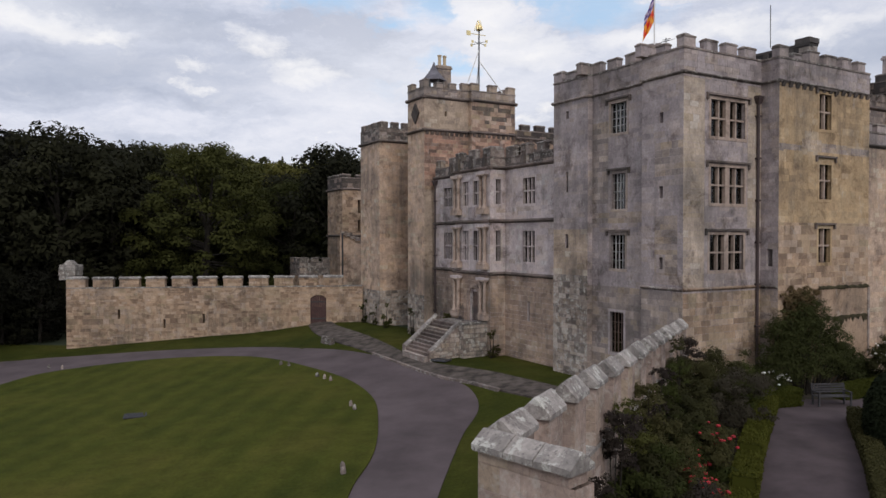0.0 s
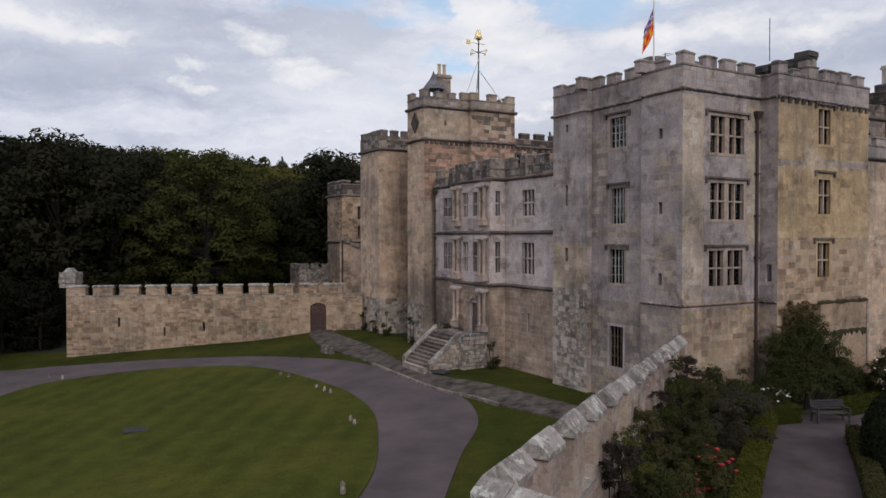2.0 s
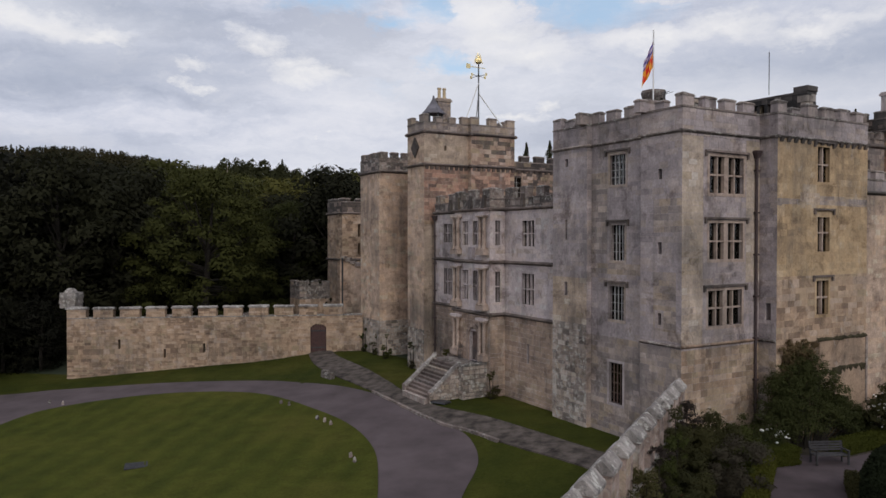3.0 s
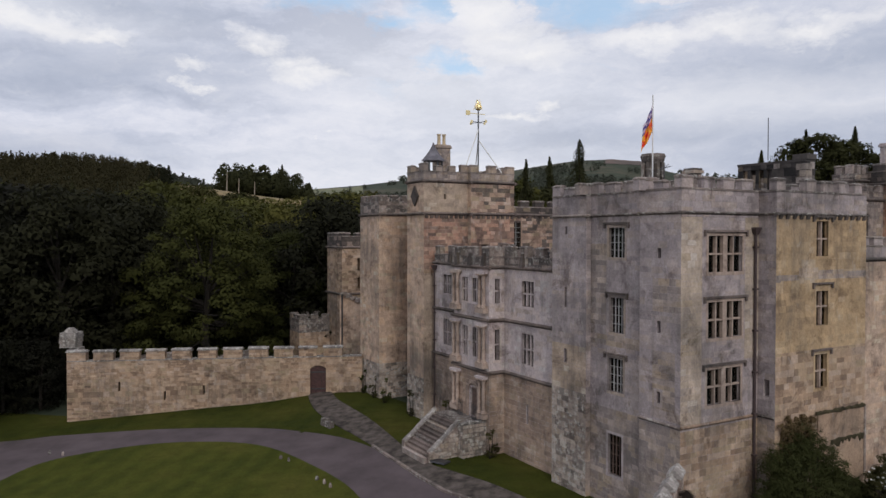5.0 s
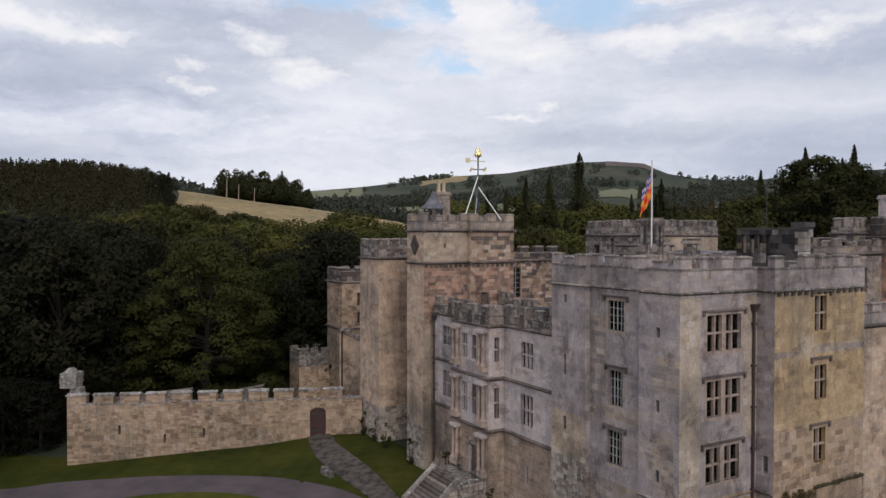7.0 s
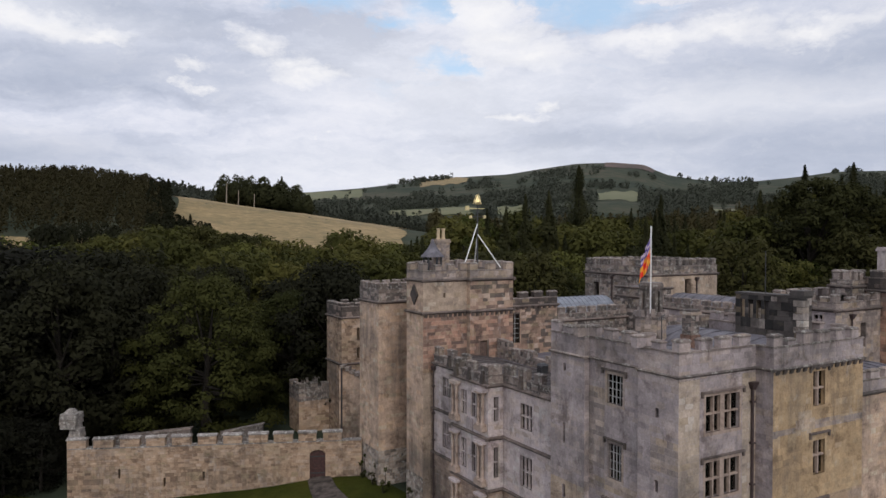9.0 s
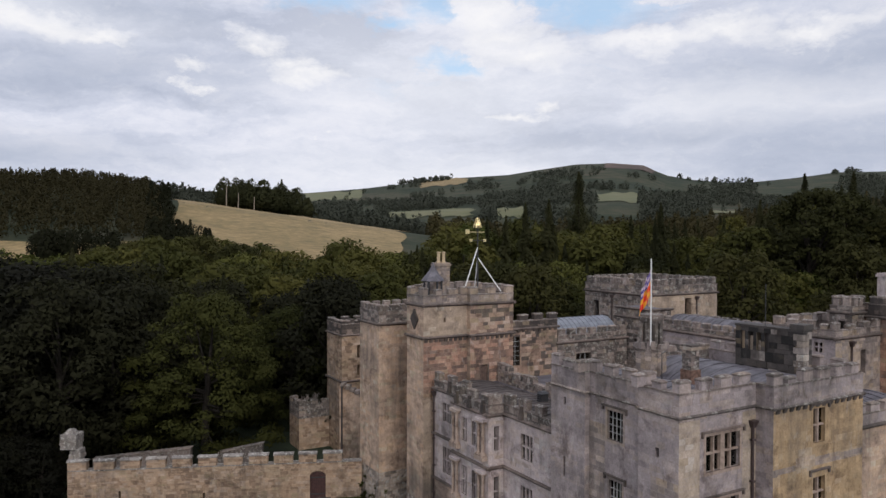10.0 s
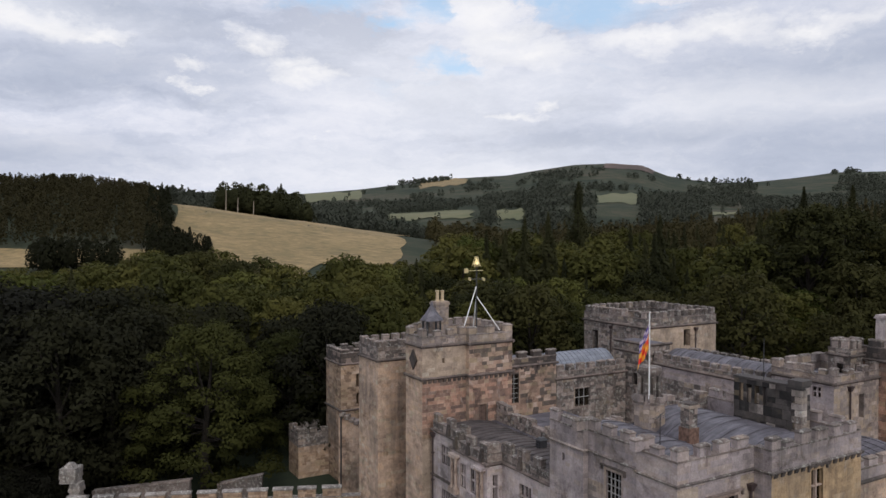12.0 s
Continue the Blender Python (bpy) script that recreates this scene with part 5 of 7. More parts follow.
# broken wall between the lesser tower and the corner tower
t = thing("broken_wall", "tall broken wall with a carved sloping head between the towers", "wall", Matrix())
bm = bmesh.new()
prism(bm, [(-11.4, 79.5), (-8.0, 79.0), (-8.0, 79.8), (-11.4, 80.3)], -1.0, [8.6, 7.0, 7.0, 8.6])
part("wall", bm, BROWN, t)
bw = Face((-11.4, 79.5), (-8.0, 79.0))
masonry(88, t, bw, -0.6, 6.5, [(1.9, 2.15, 3.6, 5.6)], BROWN)
for i in range(6):
    bm = bmesh.new()
    s = 0.1 + i * 0.56
    z = 8.55 - s * 0.46
    prism(bm, [bw.at(s, 0.25, 0)[:2], bw.at(s + 0.5, 0.25, 0)[:2], bw.at(s + 0.5, -0.9, 0)[:2], bw.at(s, -0.9, 0)[:2]], z, z + 0.3 + 0.12 * (i % 2))
    part("carved_stone", bm, CAPD, t)
t = thing("drainpipe", "dark lead drainpipe between the towers", "pipe", Matrix())
pipe(t, "pipe", (-11.1, 79.2, -0.6), (-11.1, 79.2, 8.6), 0.09, IRON)


def iron_gate(b0, b1):
    """One leaf of a low black iron gate beside the entrance."""
    t = thing("iron_gate", "black wrought iron gate leaf standing open by the entrance door", "gate")
    n = 6
    for i in range(n):
        b = b0 + (b1 - b0) * i / (n - 1)
        pipe(t, "bar", (-1.05, b, 2.2), (-1.05, b, 3.3 + 0.12 * (i % 2)), 0.018, IRON, 6)
    for z in (2.35, 3.1):
        pipe(t, "rail", (-1.05, b0, z), (-1.05, b1, z), 0.02, IRON, 6)


iron_gate(17.05, 17.65)
iron_gate(18.9, 19.5)


# ---- ground ----
def smooth(a, b, x):
    t = np.clip((x - a) / (b - a), 0, 1)
    return t * t * (3 - 2 * t)


RIDGE_R = np.array([-1.5, -0.8, -0.192, -0.113, -0.035, 0.013, 0.091, 0.139, 0.186, 0.233, 0.28, 0.312, 0.351, 0.398, 0.438, 0.5, 0.548, 0.617, 1.0, 1.6])
RIDGE_T = np.array([0.07, 0.07, 0.0598, 0.0661, 0.0756, 0.0811, 0.0858, 0.0937, 0.1008, 0.1024, 0.0992, 0.0858, 0.0795, 0.0756, 0.0772, 0.0835, 0.0906, 0.0921, 0.09, 0.08])


def land(x, y):
    """The height of the ground: a terrace round the castle, a falling lawn, woods, a valley and far hills."""
    x, y = np.asarray(x, float), np.asarray(y, float)
    dx, dy = x - CX, y - CY
    a = dx * math.cos(TURN_C) + dy * math.sin(TURN_C)
    front = np.interp(a, [-80, -40, -25, -13, -9, -3.5], [-3.4, -2.7, -2.1, -1.1, -0.85, 0.0])
    front = front * smooth(-60, 20, y)
    up = np.interp(y, [140, 220, 300, 450, 520, 700], [0, 7, 16, 37, 39, 20])
    side = np.interp(x, [-500, -260, -170, -100, -25, 60, 150, 300, 600], [1.0, 1.1, 1.12, 1.0, 0.74, 0.45, 0.55, 0.9, 1.0])
    near = front + up * side + 16 * np.exp(-((x - 190) / 85) ** 2 - ((y - 260) / 95) ** 2) + 18 * np.exp(-((x + 285) / 115) ** 2 - ((y - 470) / 130) ** 2)
    far_t = np.interp(x / np.maximum(y, 1), RIDGE_R, RIDGE_T)
    part_t = np.interp(y, [700, 1000, 1500, 2100, 2600, 2900, 4500], [-0.1, 0.4, 0.62, 0.88, 1.0, 0.93, 0.5])
    far = 28.6 + far_t * part_t * y
    far = far + 44 * np.exp(-((x + 340) / 110) ** 2 - ((y - 800) / 120) ** 2)
    k = smooth(560, 860, y)
    return near * (1 - k) + far * k


def spread(lo, hi, fine, grow):
    out, s = [0.0], fine
    while out[-1] < hi:
        out.append(out[-1] + s)
        if out[-1] > 90:
            s *= grow
    neg, s = [], fine
    v = 0.0
    while v > lo:
        v -= s
        neg.append(v)
        if v < -70:
            s *= grow
    return np.array(neg[::-1] + out)


def grid_mesh(name, xs, ys, z, mat):
    gx, gy = np.meshgrid(xs, ys)
    gz = z(gx, gy)
    nx, ny = len(xs), len(ys)
    v = np.stack([gx.ravel(), gy.ravel(), gz.ravel()], 1)
    i = (np.arange(ny - 1)[:, None] * nx + np.arange(nx - 1)[None]).ravel()
    f = np.stack([i, i + 1, i + nx + 1, i + nx], 1)
    me = bpy.data.meshes.new(name)
    me.from_pydata(v.tolist(), [], f.tolist())
    me.materials.append(mat)
    for p in me.polygons:
        p.use_smooth = True
    return me


ground = new("ground", grid_mesh("ground", spread(-3000, 3000, 2.5, 1.06), spread(-600, 4200, 2.5, 1.045), lambda x, y: land(x, y) - 0.12, MEADOW))
tagged(ground, "rough grass parkland rising to wooded hills", "ground", kind="structure")


def sheet(name, outline, lift, mat, label, category, step=1.2, thick=0.1):
    """A sheet of ground with a drawn outline, draped over the land and a little above it, with an edge."""
    bm = bmesh.new()
    vs = [bm.verts.new((x, y, 0)) for x, y in outline]
    bm.faces.new(vs)
    xs, ys = [p[0] for p in outline], [p[1] for p in outline]
    for axis, lo, hi in ((0, min(xs), max(xs)), (1, min(ys), max(ys))):
        c = lo + step
        while c < hi:
            co, no = ((c, 0, 0), (1, 0, 0)) if axis == 0 else ((0, c, 0), (0, 1, 0))
            bmesh.ops.bisect_plane(bm, geom=bm.verts[:] + bm.edges[:] + bm.faces[:], plane_co=co, plane_no=no)
            c += step
    for v in bm.verts:
        v.co.z = float(land(v.co.x, v.co.y)) + lift
    rim = [e for e in bm.edges if e.is_boundary]
    ext = bmesh.ops.extrude_edge_only(bm, edges=rim)
    for g in ext["geom"]:
        if isinstance(g, bmesh.types.BMVert):
            g.co.z -= thick
    bmesh.ops.recalc_face_normals(bm, faces=bm.faces)
    ob = part(name, bm, mat)
    return tagged(ob, label, category, kind="structure")


def spline(pts, n=10, closed=True):
    out, k = [], len(pts)
    for i in range(k if closed else k - 1):
        p0, p1, p2, p3 = [np.array(pts[j % k] if closed else pts[min(max(j, 0), k - 1)], float) for j in (i - 1, i, i + 1, i + 2)]
        for t in np.linspace(0, 1, n, endpoint=False):
            out.append(tuple(0.5 * (2 * p1 + (p2 - p0) * t + (2 * p0 - 5 * p1 + 4 * p2 - p3) * t * t + (3 * p1 - p0 - 3 * p2 + p3) * t ** 3)))
    if not closed:
        out.append(tuple(pts[-1]))
    return out


def patch(name, xs, ys, lift, mat, label, category, wob=0.12):
    """A field: a four-sided sheet given in bearing (x / y) and distance, with an uneven edge, draped over the land."""
    rng = random.Random(len(label) + int(ys[0]))
    (r0, r1), (d0, d1) = xs, ys
    nx, ny = 26, 14
    v, f = [], []
    for j in range(ny + 1):
        for i in range(nx + 1):
            u, w = i / nx, j / ny
            e = 1 + wob * (noise.noise((u * 3 + r0 * 50, w * 3, 0.3)))
            d = d0 + (d1 - d0) * w * e + (d1 - d0) * 0.3 * noise.noise((u * 5, 3.1 + r0 * 30, w))
            r = r0 + (r1 - r0) * (u + 0.12 * noise.noise((w * 4, u * 2, 8.0 + r0)))
            v.append((r * d, d, float(land(r * d, d)) + lift))
    for j in range(ny):
        for i in range(nx):
            k = j * (nx + 1) + i
            f.append((k, k + 1, k + nx + 2, k + nx + 1))
    ob = new(name, mesh(name, v, f, mat))
    return tagged(ob, label, category, kind="structure")


def streaky(name, a, b, c, scale):
    m, n, bs = material(name, 0.95)
    p = n.add("ShaderNodeNewGeometry").outputs["Position"]
    f = n.math("ADD", n.math("MULTIPLY", n.noise(n.scaled(p, 0.8, 1.1, 1), scale * 3.5, 8, 0.78), 0.62), n.math("MULTIPLY", n.noise(p, scale * 0.5, 6, 0.65), 0.38))
    n.put(bs.inputs["Base Color"], n.ramp(f, [(0.35, a), (0.5, b), (0.62, c)]))
    return m


STRAW = streaky("dry_pasture", (0.095, 0.083, 0.034), (0.23, 0.165, 0.07), (0.35, 0.245, 0.115), 0.06)
PASTURE = streaky("far_pasture", (0.09, 0.097, 0.041), (0.12, 0.124, 0.056), (0.155, 0.145, 0.075), 0.01)
MOOR = streaky("heather_moor", (0.038, 0.031, 0.023), (0.072, 0.047, 0.035), (0.14, 0.086, 0.064), 0.012)
patch("pasture", (-0.372, -0.052), (285, 525), 0.4, STRAW, "dry golden pasture on the hillside", "field")
patch("pasture", (-0.66, -0.37), (296, 328), 0.4, STRAW, "strip of dry pasture below the hill woods", "field")
LAWN_EDGE = [(-31.1, 50.4), (-29.5, 54.7), (-25.9, 56.4), (-21.7, 56.9), (-16.9, 56.0), (-12.9, 53.8), (-8.7, 49.1), (-5.8, 44.9), (-3.9, 40.1), (-3.2, 35.3), (-3.0, 31.0), (-3.4, 27.7), (-4.2, 23), (-9, 17), (-18, 16), (-28, 22), (-32, 35)]
ROAD_EDGE = [(-60, 56), (-48, 58.6), (-36.8, 60), (-33.0, 61.2), (-28.1, 61.3), (-23.3, 61.0), (-18.2, 60.1), (-13.1, 58.7), (-8.4, 55.6), (-5.1, 52.0), (-3.2, 48.9), (-1.4, 45.6), (0.9, 42.0), (1.7, 39.4), (1.8, 36.5), (0.9, 32.7), (0.0, 27.1), (-0.8, 22), (-3, 14), (-6, 4), (-40, 2), (-60, 30)]
sheet("lawn_verge", [(-70, 0), (-60, 75), (-36, 68), (-8, 71), (0, 60), (14, 34.5), (0.8, 12.3), (1, 5), (-5, -3)], -0.02, VERGE, "mown grass verge along the drive and the castle foot", "grass", step=2.0)
sheet("drive", spline(ROAD_EDGE, 6), 0.012, TARMAC, "grey gravelled drive that circles the lawn", "road", step=2.0)
sheet("lawn", spline(LAWN_EDGE, 6), 0.07, LAWN, "dark green mown lawn inside the drive", "lawn", step=2.0)
sheet("stone_path", spline([(-12.9, 69.3), (-11.0, 69.2), (-9.5, 65.3), (-6.2, 59.1), (-4.0, 54.2), (-2.7, 51.1), (-0.9, 47.6), (0.6, 45.8), (2.6, 43.6), (4.8, 40.7), (8.4, 35.8), (10.9, 32.9), (9.6, 30.6), (6.6, 34.8), (3.1, 39.2), (1.6, 41.4), (0.2, 42.9), (-1.4, 45.5), (-3.2, 48.8), (-5.1, 52.3), (-7.0, 55.6), (-9.0, 58.8), (-11.5, 63.8)], 3), 0.06, FLAGS, "worn grey stone path between the wall door and the castle steps", "path", step=1.0)
sheet("garden_path", [(7.6, 18.0), (10.1, 23.0), (11.5, 25.8), (13.7, 29.9), (15.9, 34.2), (17.5, 35.6), (20.2, 35.2), (24, 37.2), (27, 35), (19.3, 33.0), (17.6, 30.9), (14.8, 25.2), (11.9, 18)], 0.08, DAMP, "grey gravel garden path between clipped hedges", "path", step=2.0)
sheet("garden_bed", [(1.5, 11.3), (12, 33), (18, 37), (40, 52), (46, 40), (20, 5), (6, 6)], -0.01, plain("bed_soil", (0.05, 0.042, 0.03), 0.95, 0.4, 2.0), "dark planted soil of the garden", "soil", step=3.0)


def battled_wall(seed, name, label, p, q, z0, sill, merlon, gap, high, thick, mat, first=0.0, holes=(), stones=None, steep=0.0, singles=False, ledge=True, fall=0.0):
    """A free-standing wall from p to q with coped merlons."""
    t = thing(name, label, "wall", Matrix())
    f = Face(p, q)
    rng = random.Random(seed)
    back = Face(f.at(f.len, -thick, 0)[:2], f.at(0, -thick, 0)[:2])
    side = [f, back, Face(back.q, f.p), Face(f.q, back.p)]
    for k, g in enumerate(side):
        bm = bmesh.new()
        hh = holes if k == 0 else [(f.len - b, f.len - a, c, d) for a, b, c, d in holes] if k == 1 else ()
        wall_panel(bm, g, z0, sill, hh, thick * 0.5)
        part("wall", bm, mat, t)
        masonry(seed * 10 + k, t, g, z0, sill, hh, mat, singles and k == 0, **(stones or {}))
    bm = bmesh.new()
    prism(bm, [f.at(0, 0.04, 0)[:2], f.at(f.len, 0.04, 0)[:2], f.at(f.len, -thick - 0.04, 0)[:2], f.at(0, -thick - 0.04, 0)[:2]], sill, sill + 0.1)
    if ledge:
        part("coping", bm, CAP, t)
    else:
        bm.free()
    s = first
    while s + merlon <= f.len + 0.05:
        w = merlon * rng.uniform(0.95, 1.03)
        rise = high - fall * s / f.len
        m = thing("merlon", "", "", Matrix())
        for key in ("label", "category"):
            if key in m:
                del m[key]
        m.parent = t
        fm = Face(f.at(s, 0, 0)[:2], f.at(s + w, 0, 0)[:2])
        bk = Face(f.at(s + w, -thick, 0)[:2], f.at(s, -thick, 0)[:2])
        bm = bmesh.new()
        top = sill + rise - (steep or 0.12)
        low = sill + (0.08 if ledge else -0.02)
        prism(bm, [fm.p[:], fm.q[:], bk.p[:], bk.q[:]], low, top)
        part("core", bm, mat, m)
        for k, g in enumerate((fm, bk, Face(bk.q, fm.p), Face(fm.q, bk.p))):
            masonry(seed * 1000 + int(s * 10) + k, m, g, sill + (0.1 if ledge else 0.0), top, [], mat, **(stones or {}))
        cap_stones(rng, m, fm, top, sill + rise + rng.uniform(-0.03, 0.03), thick, steep)
        s += merlon + gap
    return t, f


def cap_stones(rng, parent, f, z0, z1, thick, steep):
    """Coping stones along a merlon: weathered, ridged, with rounded ends."""
    k = max(1, round(f.len / (0.75 if steep else 1.0)))
    o = 0.09 if steep else 0.06
    for i in range(k):
        s0 = -o if i == 0 else f.len * i / k + 0.008
        s1 = f.len + o if i == k - 1 else f.len * (i + 1) / k - 0.008
        lip = 0.11 if steep else 0.09
        ridge = 0.05 if steep else 0.16
        prof = [(o, z0), (o, z0 + lip), (-thick / 2 + ridge, z1 - 0.02), (-thick / 2, z1), (-thick / 2 - ridge, z1 - 0.02), (-thick - o, z0 + lip), (-thick - o, z0)]
        bm = bmesh.new()
        rings = []
        for s, inset in ((s0, 0.02 if i == 0 else 0.0), (s0 + 0.07, 0), ((s0 + s1) / 2, 0), (s1 - 0.07, 0), (s1, 0.02 if i == k - 1 else 0.0)):
            dz = rng.uniform(-0.012, 0.012)
            rings.append([bm.verts.new(f.at(s, (a + thick / 2) * (1 - inset * 2) - thick / 2, z + dz - (inset if z > z0 + 0.05 else 0))) for a, z in prof])
        n = len(prof)
        for ra, rb in zip(rings, rings[1:]):
            for j in range(n):
                bm.faces.new((ra[j], ra[(j + 1) % n], rb[(j + 1) % n], rb[j]))
        bm.faces.new(rings[0][::-1])
        bm.faces.new(rings[-1])
        bmesh.ops.recalc_face_normals(bm, faces=bm.faces)
        part("coping_stone", bm, CAP, parent)


CW_DOOR = (22.05, 23.55, -0.3, 2.72)
curtain_wall, CWF = battled_wall(21, "curtain_wall", "buff rubble curtain wall with battlements and arrow slits", (-34.55, 65.7), (-7.75, 69.05), -3.0, 3.42, 1.73, 0.605, 1.1, 0.7, BUFF, 0.0,
                                 [CW_DOOR, (4.5, 4.7, 0.6, 1.45), (8.55, 8.75, -0.35, 0.5), (12.1, 12.3, 0.1, 0.95)], steep=0.24, stones=dict(hi=(0.2, 0.32), wide=(0.3, 0.75), proud=0.024, joint=0.011))
garden_wall, GWF = battled_wall(22, "garden_wall", "lichened sandstone garden wall with steep coped merlons", (1.14, 12.85), (11.45, 33.55), -1.6, 2.6, 0.98, 0.96, 2.14, 0.55, WORN, 0.49, steep=0.42, fall=0.4)
# the return towards the garden: a tall coped end, then a lower length
battled_wall(23, "garden_wall", "weathered pinkish stone wall end with a ridged coping", (0.60, 12.22), (2.00, 10.78), -1.6, 4.28, 1.84, 0.4, 0.5, 0.5, WORN, 0.0, steep=0.30, singles=True, ledge=False)
battled_wall(24, "garden_wall", "lower length of weathered stone wall with a ridged coping", (2.13, 9.91), (5.6, 5.1), -1.6, 3.0, 2.6, 0.6, 1.22, 0.55, WORN, 0.46, steep=0.4)


def steps():
    t = thing("entrance_steps", "worn stone entrance steps with white-lichened rubble walls", "steps")
    n, rise, run = 11, 0.2, 0.245
    foot = -5.1
    for i in range(n):
        bm = bmesh.new()
        a = foot + i * run
        w = 0.3 if i < 2 else 0.0
        box(bm, a, a + run + 0.04, 17.5 - w, 20.4, -0.5, (i + 1) * rise - 0.06)
        box(bm, a - 0.04, a + run + 0.03, 17.51 - w, 20.39, (i + 1) * rise - 0.058, (i + 1) * rise)
        part("step", bm, DRIP if i % 4 else SOOTY, t)
    rng = random.Random(4)
    rough = dict(hi=(0.2, 0.38), wide=(0.25, 0.6), proud=0.07, joint=0.016)
    bm = bmesh.new()
    box(bm, -2.45, -0.5, 16.6, 20.9, -0.5, 2.2)
    part("landing", bm, SOOTY, t)
    for f in (Face((-2.45, 20.9), (-2.45, 16.6)), Face((-2.45, 16.6), (-0.5, 16.6))):
        masonry(rng.randint(0, 999), t, f, -0.4, 2.2, [], RUBBLE, **rough)
    for i in range(4):
        bm = bmesh.new()
        box(bm, -2.55 + i * 0.5, -2.07 + i * 0.5, 16.5, 16.95, 2.202, 2.32 + 0.05 * (i % 2))
        part("landing_coping", bm, CAP, t)
    for b, a0, over in ((17.15, -4.75, 0.04), (20.42, -4.95, 0.22)):
        w = thing("side_wall", "", "", Matrix())
        for key in ("label", "category"):
            if key in w:
                del w[key]
        w.parent = t

        def top(a):
            return max(0.25, (a - foot) / run * rise) + over

        v = [(a0, -0.5), (-2.3, -0.5), (-2.3, top(-2.45)), (-2.45, top(-2.45)), (a0 + 0.3, top(a0 + 0.3)), (a0, top(a0 + 0.3))]
        bm = bmesh.new()
        p = [bm.verts.new((a, b, z)) for a, z in v]
        q = [bm.verts.new((a, b + 0.36, z)) for a, z in v]
        bm.faces.new(p)
        bm.faces.new(q[::-1])
        for i in range(len(v)):
            bm.faces.new((p[i], q[i], q[(i + 1) % len(v)], p[(i + 1) % len(v)]))
        bmesh.ops.recalc_face_normals(bm, faces=bm.faces)
        part("core", bm, SOOTY, w)
        for f, flip in ((Face((a0, b), (-2.3, b)), False), (Face((-2.3, b + 0.36), (a0, b + 0.36)), True)):
            keep = []
            for s0, s1, z0, z1 in courses(rng, f, -0.4, 2.95, [], (0.18, 0.34), (0.25, 0.6)):
                s = f.len - s1 if flip else s0
                lim = top(max(a0 + 0.3, a0 + s))
                if z0 < lim - 0.12:
                    keep.append((s0, s1, z0, min(z1, lim)))
            vv, ff = [], []
            block_shell(rng, vv, ff, f, keep, 0.06, 0.016)
            tagged(share("masonry", mesh("masonry", vv, ff, RUBBLE), Matrix(), w), kind="stuff")
        k = max(4, round((-2.3 - a0) / 0.5))
        for i in range(k):
            x0 = a0 + 0.1 + (-2.4 - a0) * i / k
            x1 = a0 + 0.1 + (-2.4 - a0) * (i + 0.96) / k
            bm = bmesh.new()
            lo = [(x0, b - 0.06, top(x0)), (x1, b - 0.06, top(x1)), (x1, b + 0.42, top(x1)), (x0, b + 0.42, top(x0))]
            vs = [bm.verts.new((x, y, z + rng.uniform(-0.01, 0.01))) for x, y, z in lo] + [bm.verts.new((x, y + (0.05 if y < b else -0.05), z + 0.15 + rng.uniform(-0.025, 0.025))) for x, y, z in lo]
            for g in ((3, 2, 1, 0), (4, 5, 6, 7), (0, 1, 5, 4), (1, 2, 6, 5), (2, 3, 7, 6), (3, 0, 4, 7)):
                bm.faces.new([vs[c] for c in g])
            part("coping_stone", bm, CAP, w)


steps()

# door in the curtain wall
DOOR_RED = plain("maroon_door_paint", (0.06, 0.025, 0.022), 0.7, 0.4, 5.0)
cw_door = thing("wall_door", "maroon planked door in the curtain wall", "door", Matrix())
k = 7
for i in range(k):
    s0 = CW_DOOR[0] + (CW_DOOR[1] - CW_DOOR[0]) * i / k
    w = (CW_DOOR[1] - CW_DOOR[0]) / k - 0.02
    bm = bmesh.new()
    prism(bm, [CWF.at(s0, -0.18, 0)[:2], CWF.at(s0 + w, -0.18, 0)[:2], CWF.at(s0 + w, -0.25, 0)[:2], CWF.at(s0, -0.25, 0)[:2]], -0.3, 2.72)
    part("plank", bm, DOOR_RED, cw_door)
# the arched head: stone filling between the arch and the square opening
bm = bmesh.new()
sm, hw = (CW_DOOR[0] + CW_DOOR[1]) / 2, (CW_DOOR[1] - CW_DOOR[0]) / 2
for i in range(14):
    u0, u1 = -1 + i / 7, -1 + (i + 1) / 7
    um = (u0 + u1) / 2
    za = 2.2 + 0.42 * math.sqrt(max(0.0, 1 - um * um))
    prism(bm, [CWF.at(sm + u0 * hw, 0.012, 0)[:2], CWF.at(sm + u1 * hw, 0.012, 0)[:2], CWF.at(sm + u1 * hw, -0.17, 0)[:2], CWF.at(sm + u0 * hw, -0.17, 0)[:2]], za, 2.72)
part("door_head", bm, BUFF, curtain_wall)
for z in (0.3, 1.9):
    bm = bmesh.new()
    prism(bm, [CWF.at(CW_DOOR[0], -0.15, 0)[:2], CWF.at(CW_DOOR[1], -0.15, 0)[:2], CWF.at(CW_DOOR[1], -0.178, 0)[:2], CWF.at(CW_DOOR[0], -0.178, 0)[:2]], z, z + 0.12)
    part("hinge_strap", bm, IRON, cw_door)
